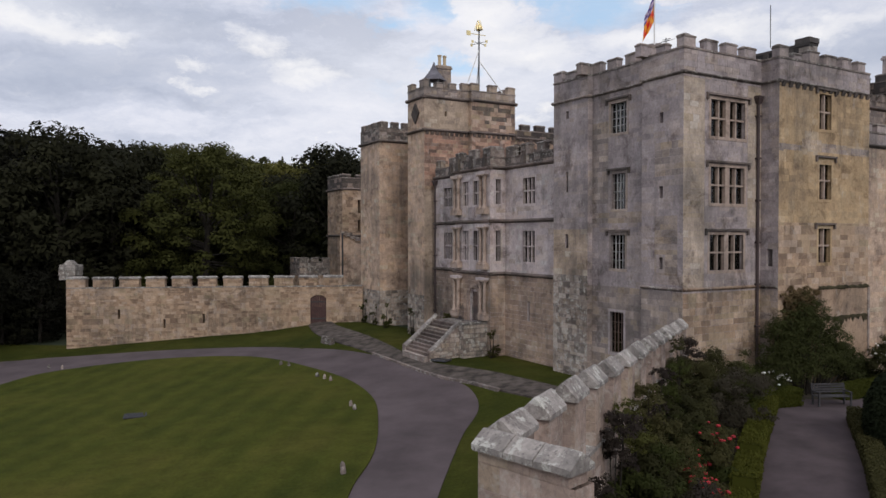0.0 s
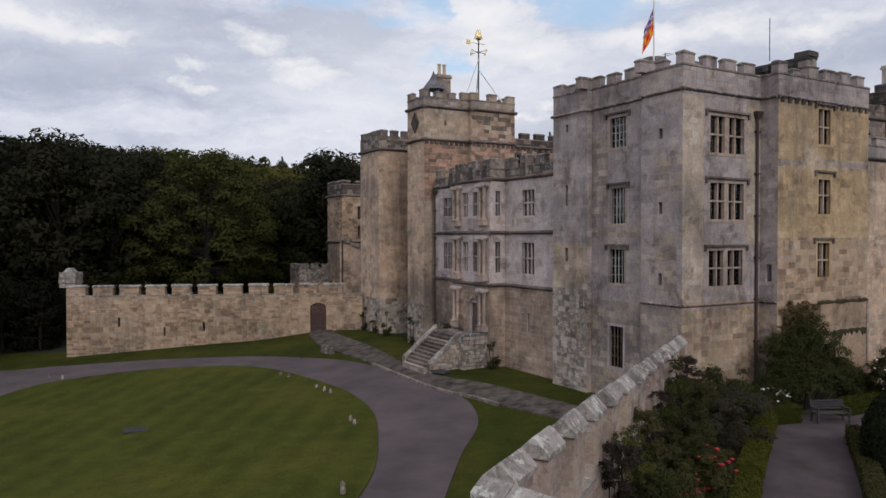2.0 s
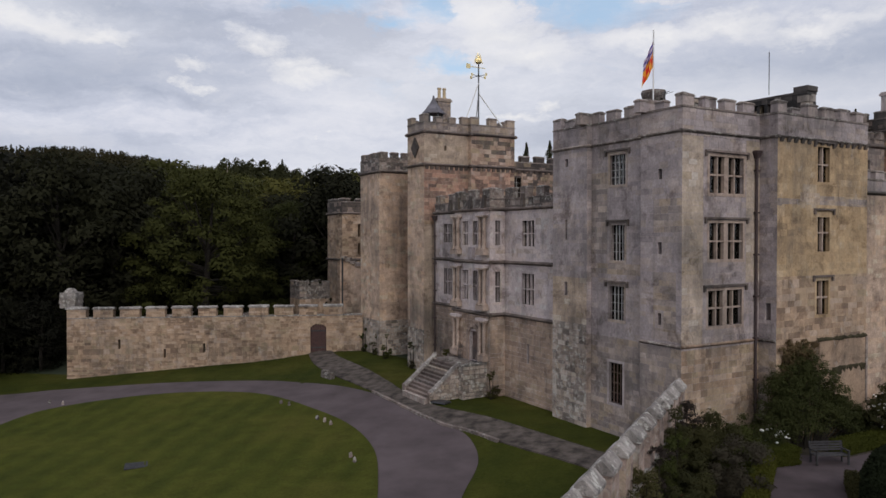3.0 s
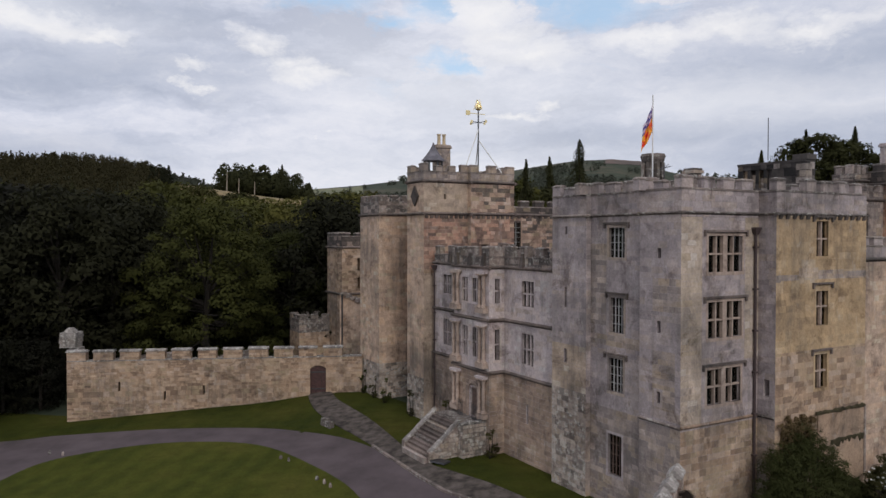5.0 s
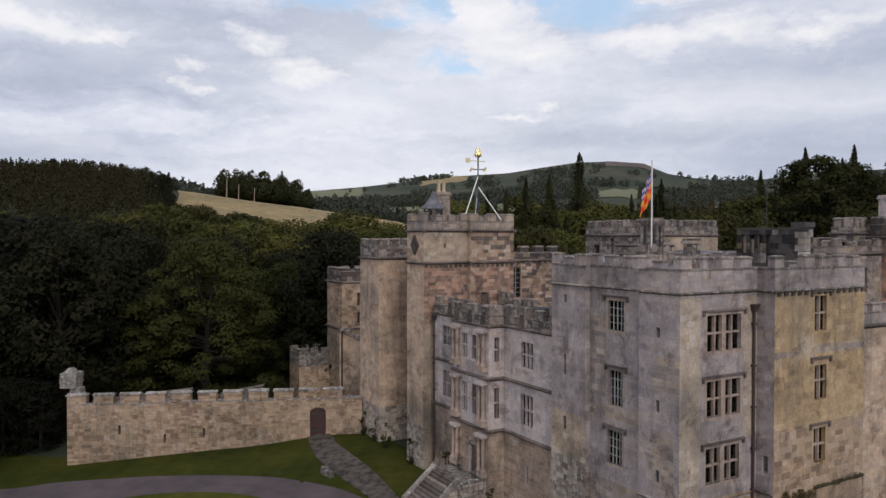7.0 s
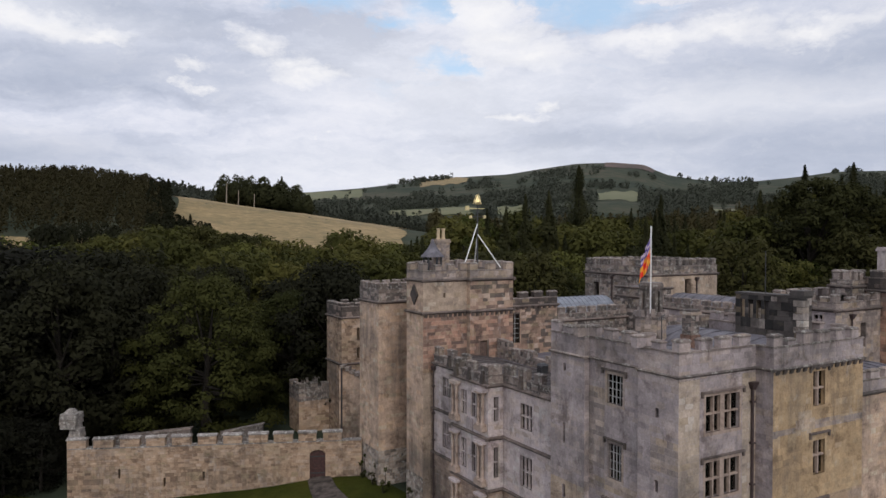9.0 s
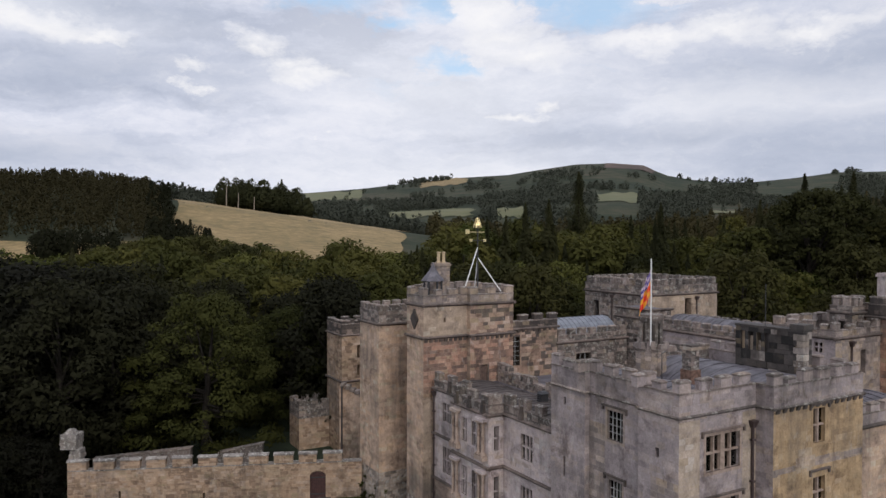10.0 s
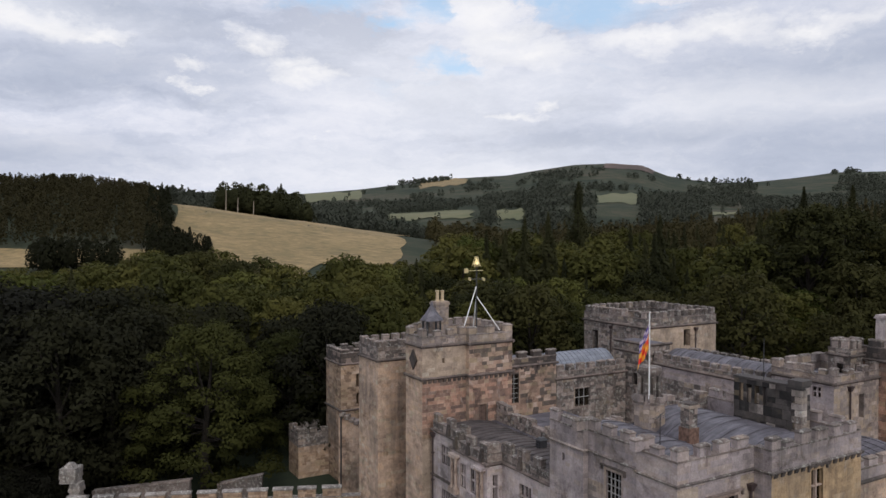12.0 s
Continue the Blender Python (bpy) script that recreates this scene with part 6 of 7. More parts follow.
# pillar and broken return at the wall's far end
t = thing("wall_pillar", "rough lichened pillar at the end of the curtain wall", "pillar", Matrix.Translation((-37.2, 71.6, 0)))
bm = bmesh.new()
rngp = random.Random(3)
z = -3.0
while z < 5.3:
    h = rngp.uniform(0.35, 0.6)
    w = (0.55 if z < 3.6 else 0.78) + rngp.uniform(-0.05, 0.05)
    a = rngp.uniform(-0.06, 0.06) + (0.6 if z < 3.6 else 0.0)
    prism(bm, [(-w + a, -w), (w + a, -w), (w + a, w), (-w + a, w)], z, z + h - 0.015, [(-w + a + 0.03, -w + 0.03), (w + a - 0.03, -w + 0.03), (w + a - 0.03, w - 0.03), (-w + a + 0.03, w - 0.03)])
    z += h
prism(bm, [(-0.5, -0.5), (0.5, -0.5), (0.5, 0.5), (-0.5, 0.5)], z, z + 0.4, [(-0.25, -0.25), (0.25, -0.25), (0.25, 0.25), (-0.25, 0.25)])
part("shaft", bm, CAP, t)

t = thing("lean_to_wall", "old stone gable wall with a sloping top behind the curtain wall", "wall", Matrix())
for p, q2, zs in (((-36.5, 74.5), (-26.3, 74.5), (1.8, 3.0)), ((-23.7, 75.5), (-19.0, 75.5), (2.2, 3.2))):
    bm = bmesh.new()
    prism(bm, [p, q2, (q2[0], q2[1] + 0.6), (p[0], p[1] + 0.6)], -3, [zs[0], zs[1], zs[1], zs[0]])
    part("wall", bm, SOOTY, t)
    bm = bmesh.new()
    prism(bm, [(p[0], p[1] - 0.1), (q2[0] + 0.1, q2[1] - 0.1), (q2[0] + 0.1, q2[1] + 0.7), (p[0], p[1] + 0.7)], -2.9, [zs[0] + 0.15, zs[1] + 0.15, zs[1] + 0.15, zs[0] + 0.15])
    for v in bm.verts:
        if v.co.z < -2.5:
            v.co.z = (zs[0] if abs(v.co.x - p[0]) < 0.2 else zs[1]) + 0.002
    part("coping", bm, CAPD, t)


def loose_stone(x, y, w, h, label, name="edging_stone", mat=None, group="stones along the drive"):
    rng = random.Random(int(x * 100 + y))
    t = thing(name, label, "stone", Matrix.Translation((x, y, float(land(x, y)))) @ Matrix.Rotation(rng.uniform(0, 3), 4, "Z"), group)
    bm = bmesh.new()
    bmesh.ops.create_icosphere(bm, subdivisions=2, radius=1)
    for v in bm.verts:
        k = 1 + 0.25 * noise.noise(v.co * 1.7 + Vector((x, y, 0)))
        v.co = Vector((v.co.x * w * k, v.co.y * w * 0.8 * k, max(-0.15, v.co.z * h * k + h * 0.5)))
    part("stone", bm, mat or SOOTY, t)


for x, y in ((-30.9, 56.1), (-29.6, 55.6), (-11.6, 51.2), (-10.9, 50.6), (-8.2, 46.6), (-7.6, 45.9), (-7.1, 45.2), (-5.0, 38.8), (-4.7, 38.0), (-4.1, 29.2), (-4.0, 28.6), (-26.0, 30.2)):
    loose_stone(x, y, 0.13, 0.24, "small weathered stone marking the lawn's edge")
t = thing("mounting_block", "low broken stone block beside the path", "stone block", Matrix.Translation((-9.4, 58.5, float(land(-9.4, 58.5)))) @ Matrix.Rotation(radians(-58), 4, "Z"))
bm = bmesh.new()
prism(bm, [(-0.9, -0.3), (-0.2, -0.34), (-0.15, 0.3), (-0.85, 0.28)], -0.2, 0.5, [(-0.8, -0.25), (-0.25, -0.27), (-0.2, 0.25), (-0.8, 0.22)])
prism(bm, [(-0.18, -0.3), (0.55, -0.26), (0.5, 0.3), (-0.14, 0.28)], -0.2, 0.36, [(-0.15, -0.25), (0.45, -0.2), (0.44, 0.25), (-0.1, 0.24)])
prism(bm, [(0.52, -0.22), (1.0, -0.26), (0.95, 0.2), (0.53, 0.24)], -0.2, 0.5, [(0.56, -0.18), (0.92, -0.2), (0.9, 0.15), (0.58, 0.2)])
part("block", bm, SOOTY, t)
# kerb between the drive and the path
kerb = thing("kerb", "dark worn kerb stones between the drive and the path", "kerb", Matrix())
rngk = random.Random(12)
line = [(-5.1, 52.3), (-3.2, 48.8), (-1.4, 45.5), (0.2, 42.9), (1.6, 41.4), (3.1, 39.2)]
for p, q in zip(line, line[1:]):
    f = Face(p, q)
    k = max(1, round(f.len / 0.9))
    for i in range(k):
        bm = bmesh.new()
        s0, s1 = f.len * i / k + 0.015, f.len * (i + 1) / k - 0.015
        o = rngk.uniform(-0.03, 0.03)
        z = float(land(*f.at((s0 + s1) / 2, 0, 0)[:2]))
        prism(bm, [f.at(s0, 0.12 + o, 0)[:2], f.at(s1, 0.12 + o, 0)[:2], f.at(s1, -0.1 + o, 0)[:2], f.at(s0, -0.1 + o, 0)[:2]][::-1], z - 0.1, z + 0.13 + o * 0.5)
        part("kerb_stone", bm, CAPD, kerb)
t = thing("boot_grating", "dark iron plate at the foot of the entrance steps", "cover", Matrix.Translation((-0.3, 47.7, float(land(-0.3, 47.7)) + 0.06)) @ Matrix.Rotation(radians(-35), 4, "Z"))
bm = bmesh.new()
prism(bm, [(-0.8, -0.4), (0.8, -0.4), (0.8, 0.4), (-0.8, 0.4)], -0.02, 0.08, [(-0.76, -0.36), (0.76, -0.36), (0.76, 0.36), (-0.76, 0.36)])
part("plate", bm, IRON, t)
t = thing("lawn_grating", "flat dark metal cover set in the lawn", "cover", Matrix.Translation((-16.9, 40.0, float(land(-16.9, 40.0)) + 0.07)) @ Matrix.Rotation(0.35, 4, "Z"))
bm = bmesh.new()
box(bm, -0.9, 0.9, -0.55, 0.55, -0.03, 0.01)
STEEL = plain("worn_steel", (0.045, 0.045, 0.048), 0.9, 0.3, 4.0)
part("plate", bm, STEEL, t)
for i in range(8):
    bm = bmesh.new()
    box(bm, -0.8 + i * 0.2, -0.7 + i * 0.2, -0.48, 0.48, 0.012, 0.03)
    part("bar", bm, STEEL, t)


# ---- trees ----
def foliage(name, tones, sheen=0.06):
    m, n, b = material(name, 0.8)
    pos = n.add("ShaderNodeNewGeometry")
    own = n.math("ADD", n.math("MULTIPLY", pos.outputs["Random Per Island"], 0.10), n.math("MULTIPLY", n.add("ShaderNodeObjectInfo").outputs["Random"], 0.6))
    f = n.math("ADD", own, n.math("MULTIPLY", n.noise(pos.outputs["Position"], 0.3, 4), 0.4))
    k = len(tones) - 1
    n.put(b.inputs["Base Color"], n.ramp(f, [(0.2 + 0.65 * i / k, t) for i, t in enumerate(tones)]))
    b.inputs["Specular IOR Level"].default_value = sheen
    thin = n.add("ShaderNodeBsdfTranslucent", ins={"Color": b.inputs["Base Color"].links[0].from_socket})
    out = [x for x in m.node_tree.nodes if x.type == "OUTPUT_MATERIAL"][0]
    n.put(out.inputs["Surface"], n.add("ShaderNodeMixShader", ins={0: 0.34, 1: b.outputs[0], 2: thin.outputs[0]}).outputs[0])
    return m


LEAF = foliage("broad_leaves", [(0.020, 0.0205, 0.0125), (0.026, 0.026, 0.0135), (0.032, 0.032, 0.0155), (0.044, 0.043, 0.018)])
# evergreen leaves, near black because the wood's shade is put into their colour
WOODSHADE_LEAF = foliage("dusk_leaves", [(0.014, 0.0137, 0.0102), (0.0175, 0.0175, 0.0115), (0.0235, 0.0235, 0.0135)])
MID_LEAF = foliage("park_leaves", [(0.042, 0.044, 0.014), (0.056, 0.058, 0.017), (0.076, 0.075, 0.021), (0.106, 0.098, 0.027)])
ASH_LEAF = foliage("ash_leaves", [(0.024, 0.028, 0.010), (0.032, 0.036, 0.012), (0.042, 0.046, 0.015), (0.060, 0.062, 0.018)])
DEEP_LEAF = foliage("deep_leaves", [(0.028, 0.030, 0.011), (0.038, 0.039, 0.014), (0.052, 0.052, 0.018), (0.074, 0.070, 0.023)])
LIGHT_LEAF = foliage("light_leaves", [(0.045, 0.054, 0.016), (0.062, 0.074, 0.019), (0.085, 0.093, 0.024), (0.11, 0.11, 0.03)])
NEEDLE = foliage("needles", [(0.036, 0.039, 0.019), (0.048, 0.050, 0.022), (0.064, 0.064, 0.028)])
# distance haze is put into this leaf colour: paler and greyer than near woods
HAZED_LEAF = foliage("far_woods", [(0.064, 0.070, 0.053), (0.076, 0.082, 0.060), (0.088, 0.092, 0.064)])
HILL_LEAF = foliage("hill_needles", [(0.030, 0.029, 0.015), (0.045, 0.040, 0.019), (0.066, 0.056, 0.025)])
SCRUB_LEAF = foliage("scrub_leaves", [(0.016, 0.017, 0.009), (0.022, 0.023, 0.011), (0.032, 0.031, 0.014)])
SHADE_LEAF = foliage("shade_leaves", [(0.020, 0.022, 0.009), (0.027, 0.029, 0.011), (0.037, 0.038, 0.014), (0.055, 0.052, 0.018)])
PALE_BARK = plain("pale_bark", (0.30, 0.255, 0.20), 0.9, 0.3, 0.6)
BARK = plain("bark", (0.024, 0.02, 0.016), 0.95, 0.4, 4.0, 0.0, 0.02)


def leaves(rng, centres, radii, count, size, flat=0.7, hang=0.35, shell=0.55):
    """Small leaf sprays spread over clumps: returns vertices and faces."""
    c = np.asarray(centres, float)
    r = np.asarray(radii, float)
    pick = rng.choice(len(c), count, p=r ** 2 / (r ** 2).sum())
    d = rng.normal(size=(count, 3))
    d[:, 2] = np.where(d[:, 2] < -0.4, -d[:, 2], d[:, 2])
    d /= np.linalg.norm(d, axis=1)[:, None]
    rad = r[pick] * rng.uniform(shell, 1.1, count)
    p = c[pick] + d * rad[:, None] * np.array([1, 1, flat])
    nrm = d + rng.normal(size=(count, 3)) * 0.42 + np.array([0, 0, hang])
    nrm /= np.linalg.norm(nrm, axis=1)[:, None]
    u = np.cross(nrm, rng.normal(size=(count, 3)))
    u /= np.linalg.norm(u, axis=1)[:, None]
    w = np.cross(nrm, u)
    s = size * rng.uniform(0.5, 1.35, count)[:, None]
    u, w = u * s, w * s * 0.85
    v = np.stack([p - u, p + u * 0.9 - w * 0.7, p + w * 1.2], 1).reshape(-1, 3)
    f = np.arange(count * 3).reshape(-1, 3)
    return v, f, c[pick]


def leafy(name, v, f, mat, heart, soft=0.7, clump=None):
    """A mesh of leaves whose shading follows the crown's swell as well as the single leaf."""
    me = mesh(name, v.tolist(), f.tolist(), mat)
    k = len(f[0])
    tri = v.reshape(-1, k, 3)
    flat = np.cross(tri[:, 1] - tri[:, 0], tri[:, 2] - tri[:, 0])
    flat /= np.linalg.norm(flat, axis=1)[:, None] + 1e-9
    out = tri.mean(1) - np.asarray(heart, float)
    out /= np.linalg.norm(out, axis=1)[:, None] + 1e-9
    if clump is not None:
        swell = tri.mean(1) - clump
        out += 0.8 * swell / (np.linalg.norm(swell, axis=1)[:, None] + 1e-9)
        out /= np.linalg.norm(out, axis=1)[:, None] + 1e-9
    flat *= np.sign((flat * out).sum(1) + 1e-9)[:, None]
    nrm = out * soft + flat * (1 - soft)
    nrm /= np.linalg.norm(nrm, axis=1)[:, None] + 1e-9
    me.normals_split_custom_set_from_vertices(np.repeat(nrm, k, axis=0).tolist())
    return me


def limb(bm, p, q, r0, r1, sides=6):
    p, q = Vector(p), Vector(q)
    m = (q - p).to_track_quat("Z", "Y").to_matrix()
    a = [bm.verts.new(p + m @ Vector((math.cos(i * math.tau / sides) * r0, math.sin(i * math.tau / sides) * r0, 0))) for i in range(sides)]
    b = [bm.verts.new(q + m @ Vector((math.cos(i * math.tau / sides) * r1, math.sin(i * math.tau / sides) * r1, 0))) for i in range(sides)]
    for i in range(sides):
        bm.faces.new((a[i], a[(i + 1) % sides], b[(i + 1) % sides], b[i]))
    bm.faces.new(b)


def broadleaf(seed, h, wide, count, size, label, low=0.16, mat=None, clumps=46, fine=(0.07, 0.14)):
    """A round-crowned tree: tapered trunk, limbs, and many clumps of leaf sprays with gaps between them."""
    rng = np.random.default_rng(seed)
    t = thing("tree", label, "tree", Matrix())
    bm = bmesh.new()
    limb(bm, (0, 0, -0.6), (0, 0, h * 0.3), h * 0.028, h * 0.021)
    limb(bm, (0, 0, h * 0.29), (rng.normal() * 0.6, rng.normal() * 0.6, h * 0.8), h * 0.021, h * 0.004)
    cs, rs = [], []
    for i in range(clumps):
        z = low + (0.95 - low) * (i + rng.uniform(0, 1)) / clumps
        q = (z - low * 0.7) / (1.03 - low * 0.7)
        prof = max(0.05, 1 - abs(2 * q - 0.75) ** 2.2 / 1.75)
        ang = i * 2.399 + rng.normal() * 0.45
        rr = wide * prof * math.sqrt(rng.uniform(0.2, 1.0)) * rng.uniform(0.75, 1.08)
        cs.append((math.cos(ang) * rr, math.sin(ang) * rr, z * h))
        rs.append(h * rng.uniform(*fine))
        if i % 5 == 0:
            limb(bm, (0, 0, h * (0.2 + z * 0.4)), cs[-1], h * 0.007, h * 0.0015, 5)
    part("trunk", bm, BARK, t)
    v, f, c = leaves(rng, cs, rs, count, size)
    share("crown", leafy("crown", v, f, mat or LEAF, (0, 0, h * 0.35), 0.84, c), Matrix(), t)
    return t


def conifer(seed, h, r, count, size, label, mat=None, tiers=60, power=0.85):
    rng = np.random.default_rng(seed)
    t = thing("conifer", label, "tree", Matrix())
    bm = bmesh.new()
    limb(bm, (0, 0, -0.6), (0, 0, h * 0.98), h * 0.018, h * 0.002)
    part("trunk", bm, BARK, t)
    z = rng.uniform(0.05, 1.0, count) ** 0.85
    ang = rng.uniform(0, math.tau, count)
    tier = 0.66 + 0.34 * np.sin(z * tiers + ang * 0.5)
    rr = r * (1 - z) ** power * np.sqrt(rng.uniform(0.1, 1, count)) * tier * (1 + 0.25 * np.sin(ang * 5 + z * 9)) + 0.05
    p = np.stack([np.cos(ang) * rr, np.sin(ang) * rr, z * h - rr * 0.25], 1)
    out = np.stack([np.cos(ang), np.sin(ang), np.full(count, -0.45)], 1)
    u = out * size * rng.uniform(0.6, 1.3, count)[:, None]
    w = np.stack([-np.sin(ang), np.cos(ang), rng.normal(size=count) * 0.5], 1) * size * 0.5
    small = (0.3 + 0.8 * (1 - z) ** 0.7)[:, None]
    u, w = u * small, w * small
    v = np.stack([p - u, p + u * 0.8 - w, p + w * 1.2], 1).reshape(-1, 3)
    axis = np.stack([0 * z, 0 * z, z * h - rr * 0.6], 1)
    share("crown", leafy("crown", v, np.arange(count * 3).reshape(-1, 3), mat or NEEDLE, axis, 0.65), Matrix(), t)
    return t


def stand(x, y, s, turn, lift=-0.2, tall=1.0):
    return Matrix.Translation((x, y, float(land(x, y)) + lift)) @ Matrix.Rotation(turn, 4, "Z") @ Matrix.Diagonal((s, s, s * tall, 1))


def on_pasture(x, y, m=0.0):
    r = x / y
    return (-0.372 - m < r < -0.02 + m and 285 < y < 525) or (-0.66 - m < r < -0.37 + m and 294 < y < 330)


def in_castle(x, y):
    a = (x - CX) * math.cos(TURN_C) + (y - CY) * math.sin(TURN_C)
    b = -(x - CX) * math.sin(TURN_C) + (y - CY) * math.cos(TURN_C)
    return -6 < a < 46 and -12 < b < 63


CANOPY_R = np.array([-0.62, -0.578, -0.543, -0.52, -0.46, -0.409, -0.389, -0.346, -0.31, -0.28, -0.247, -0.2, -0.188, -0.165, -0.145, -0.113, -0.06, 0.0])
LOW_T = np.array([0.152, 0.146, 0.157, 0.151, 0.141, 0.144, 0.13, 0.14, 0.132, 0.118, 0.113, 0.098, 0.12, 0.125, 0.13, 0.12, 0.14, 0.15])
HIGH_R = np.array([-0.62, -0.567, -0.452, -0.417, -0.382, -0.336, -0.296, -0.266, -0.236, -0.221, -0.19, -0.175, -0.151, -0.121, -0.096, -0.066, 0.0])
HIGH_T = np.array([0.039, 0.046, 0.039, 0.021, 0.009, 0.006, 0.009, 0.021, 0.024, 0.037, 0.062, 0.06, 0.03, 0.027, 0.037, 0.03, 0.03])


def canopy(x, y):
    """The height that the wood's tops keep under, as seen from the lawn and from high above it."""
    r, d = x / y, y
    if r > 0.0:
        return 99.0
    return min(8.1 + d * float(np.interp(r, CANOPY_R, LOW_T)), 28.6 - d * float(np.interp(r, HIGH_R, HIGH_T)))


def woods():
    rng = random.Random(5)
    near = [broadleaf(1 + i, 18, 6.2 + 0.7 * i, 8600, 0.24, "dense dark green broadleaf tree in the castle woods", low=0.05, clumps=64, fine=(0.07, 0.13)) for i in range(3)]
    dusk = [broadleaf(15 + i, 18, 6.5, 4600, 0.31, "evergreen tree at the wood's edge, shade darkening its leaf colour", low=0.02, clumps=60, mat=WOODSHADE_LEAF) for i in range(2)]
    pale = [broadleaf(21, 18, 8.6, 26000, 0.17, "lighter green ash tree among the dark woods", low=0.03, mat=ASH_LEAF, clumps=130, fine=(0.05, 0.10))]
    mid = [broadleaf(31 + i, 20, 7.0 + i, 5200, 0.34, "tall green broadleaf tree in the park woods", mat=MID_LEAF, clumps=90, fine=(0.06, 0.115)) for i in range(3)]
    midp = [broadleaf(41, 20, 7.2, 5600, 0.33, "yellow-green broadleaf tree in the park woods", mat=LIGHT_LEAF, clumps=90, fine=(0.06, 0.115))]
    back = [broadleaf(35 + i, 20, 7.0 + i, 2500, 0.49, "green broadleaf tree deep in the park woods", mat=MID_LEAF, clumps=50) for i in range(2)]
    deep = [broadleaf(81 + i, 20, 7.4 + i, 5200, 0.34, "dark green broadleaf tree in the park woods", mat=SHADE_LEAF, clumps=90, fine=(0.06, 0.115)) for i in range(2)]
    firs = [conifer(51 + i, 22, 5.0 + 0.8 * i, 4200, 0.5, "dark green spruce in the park woods", tiers=34, power=1.0) for i in range(2)]
    giant = conifer(61, 30, 7.4, 13000, 0.4, "broad dark giant conifer above the woods", tiers=20, power=0.75)
    grand = broadleaf(71, 34, 11.5, 17000, 0.36, "great spreading dark green tree in the park woods", mat=DEEP_LEAF, clumps=150, fine=(0.045, 0.08))
    spots = []
    made = set()

    def plant(src, x, y, h, base, turn=None, tall=1.0):
        room = canopy(x, y) - float(land(x, y))
        h = max(6.0, min(h, room * rng.uniform(0.9, 1.04)))
        m = stand(x, y, h / base, rng.uniform(0, 6.28) if turn is None else turn, tall=tall)
        spots.append((x, y))
        if src.name not in made:
            made.add(src.name)
            src.matrix_world = m
            ob = src
        else:
            ob = copy_thing(src, m @ Matrix.Diagonal((*[1 / c for c in src.scale], 1)))
        ob["group"] = "park woods"

    # trees that stand out
    edge = ((pale[0], -27.2, 82, 20.5, 18), (pale[0], -20.5, 97, 16, 18), (dusk[0], -46, 88, 20, 18), (near[1], -36, 97, 19, 18), (dusk[1], -52, 90, 24, 18), (dusk[0], -58.5, 89, 24.5, 18), (near[0], -47, 97, 23, 18), (dusk[1], -66, 87, 22.5, 18), (near[0], -13.5, 98, 19.5, 18), (near[1], -17, 103, 18, 18))
    broad = ((midp[0], -12, 141, 17.5, 20), (mid[0], -24, 158, 18, 20), (grand, 72, 140, 35, 34), (grand, 84, 149, 34, 34), (mid[0], 61, 143, 27, 20), (grand, 92, 140, 32, 34), (grand, -50, 148, 31.5, 34), (grand, -40, 143, 30, 34), (grand, -33, 146, 28, 34), (grand, -62, 146, 28, 34), (mid[1], -20, 150, 26.5, 20), (midp[0], -12.5, 147, 24, 20), (mid[2], -5.5, 150, 29, 20), (grand, -72, 140, 26, 34), (mid[0], -86, 138, 25, 20), (midp[0], 66, 130, 19, 20), (midp[0], 9, 195, 26, 20))
    pointed = ((giant, 45, 236, 42, 30), (firs[0], 67.5, 152, 32.5, 22), (firs[1], 92, 165, 35, 22), (firs[0], 97, 169, 38, 22), (firs[1], 102, 163, 37, 22), (firs[0], 87, 172, 38, 22), (firs[1], 107, 170, 40, 22), (firs[0], 53, 178, 28, 22), (firs[1], 58, 190, 32, 22), (firs[1], 37, 190, 29, 22), (firs[0], -3.5, 128, 30.5, 22), (firs[1], 15, 168, 29, 22), (firs[0], 20, 172, 32, 22), (firs[1], 26.5, 178, 33, 22), (firs[0], 29, 190, 29, 22))
    for src, x, y, h, base in (*edge, *broad, *pointed):
        plant(src, x, y, h, base)
    # low dark row added to stand in for the shade under the trees
    for i in range(20):
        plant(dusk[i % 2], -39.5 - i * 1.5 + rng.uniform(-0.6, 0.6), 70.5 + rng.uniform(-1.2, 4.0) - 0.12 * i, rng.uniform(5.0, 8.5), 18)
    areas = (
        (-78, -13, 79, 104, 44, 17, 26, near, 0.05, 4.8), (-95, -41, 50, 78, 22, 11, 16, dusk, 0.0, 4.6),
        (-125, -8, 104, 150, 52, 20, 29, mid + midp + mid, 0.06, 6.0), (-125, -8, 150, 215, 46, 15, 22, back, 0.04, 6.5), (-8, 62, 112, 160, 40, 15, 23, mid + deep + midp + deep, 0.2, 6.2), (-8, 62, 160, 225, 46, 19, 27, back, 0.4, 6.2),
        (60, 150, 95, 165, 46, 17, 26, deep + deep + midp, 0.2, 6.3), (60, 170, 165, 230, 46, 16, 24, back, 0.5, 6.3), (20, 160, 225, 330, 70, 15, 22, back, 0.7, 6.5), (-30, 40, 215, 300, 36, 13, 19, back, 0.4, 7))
    for x0, x1, y0, y1, n, lo, hi, kinds, fir, gap in areas:
        tries = 0
        while n and tries < 3000:
            tries += 1
            x, y = rng.uniform(x0, x1), rng.uniform(y0, y1)
            if on_pasture(x, y) or in_castle(x, y) or (-39 < x < -15 and y < 95) or any((x - a) ** 2 + (y - b) ** 2 < gap * gap for a, b in spots):
                continue
            n -= 1
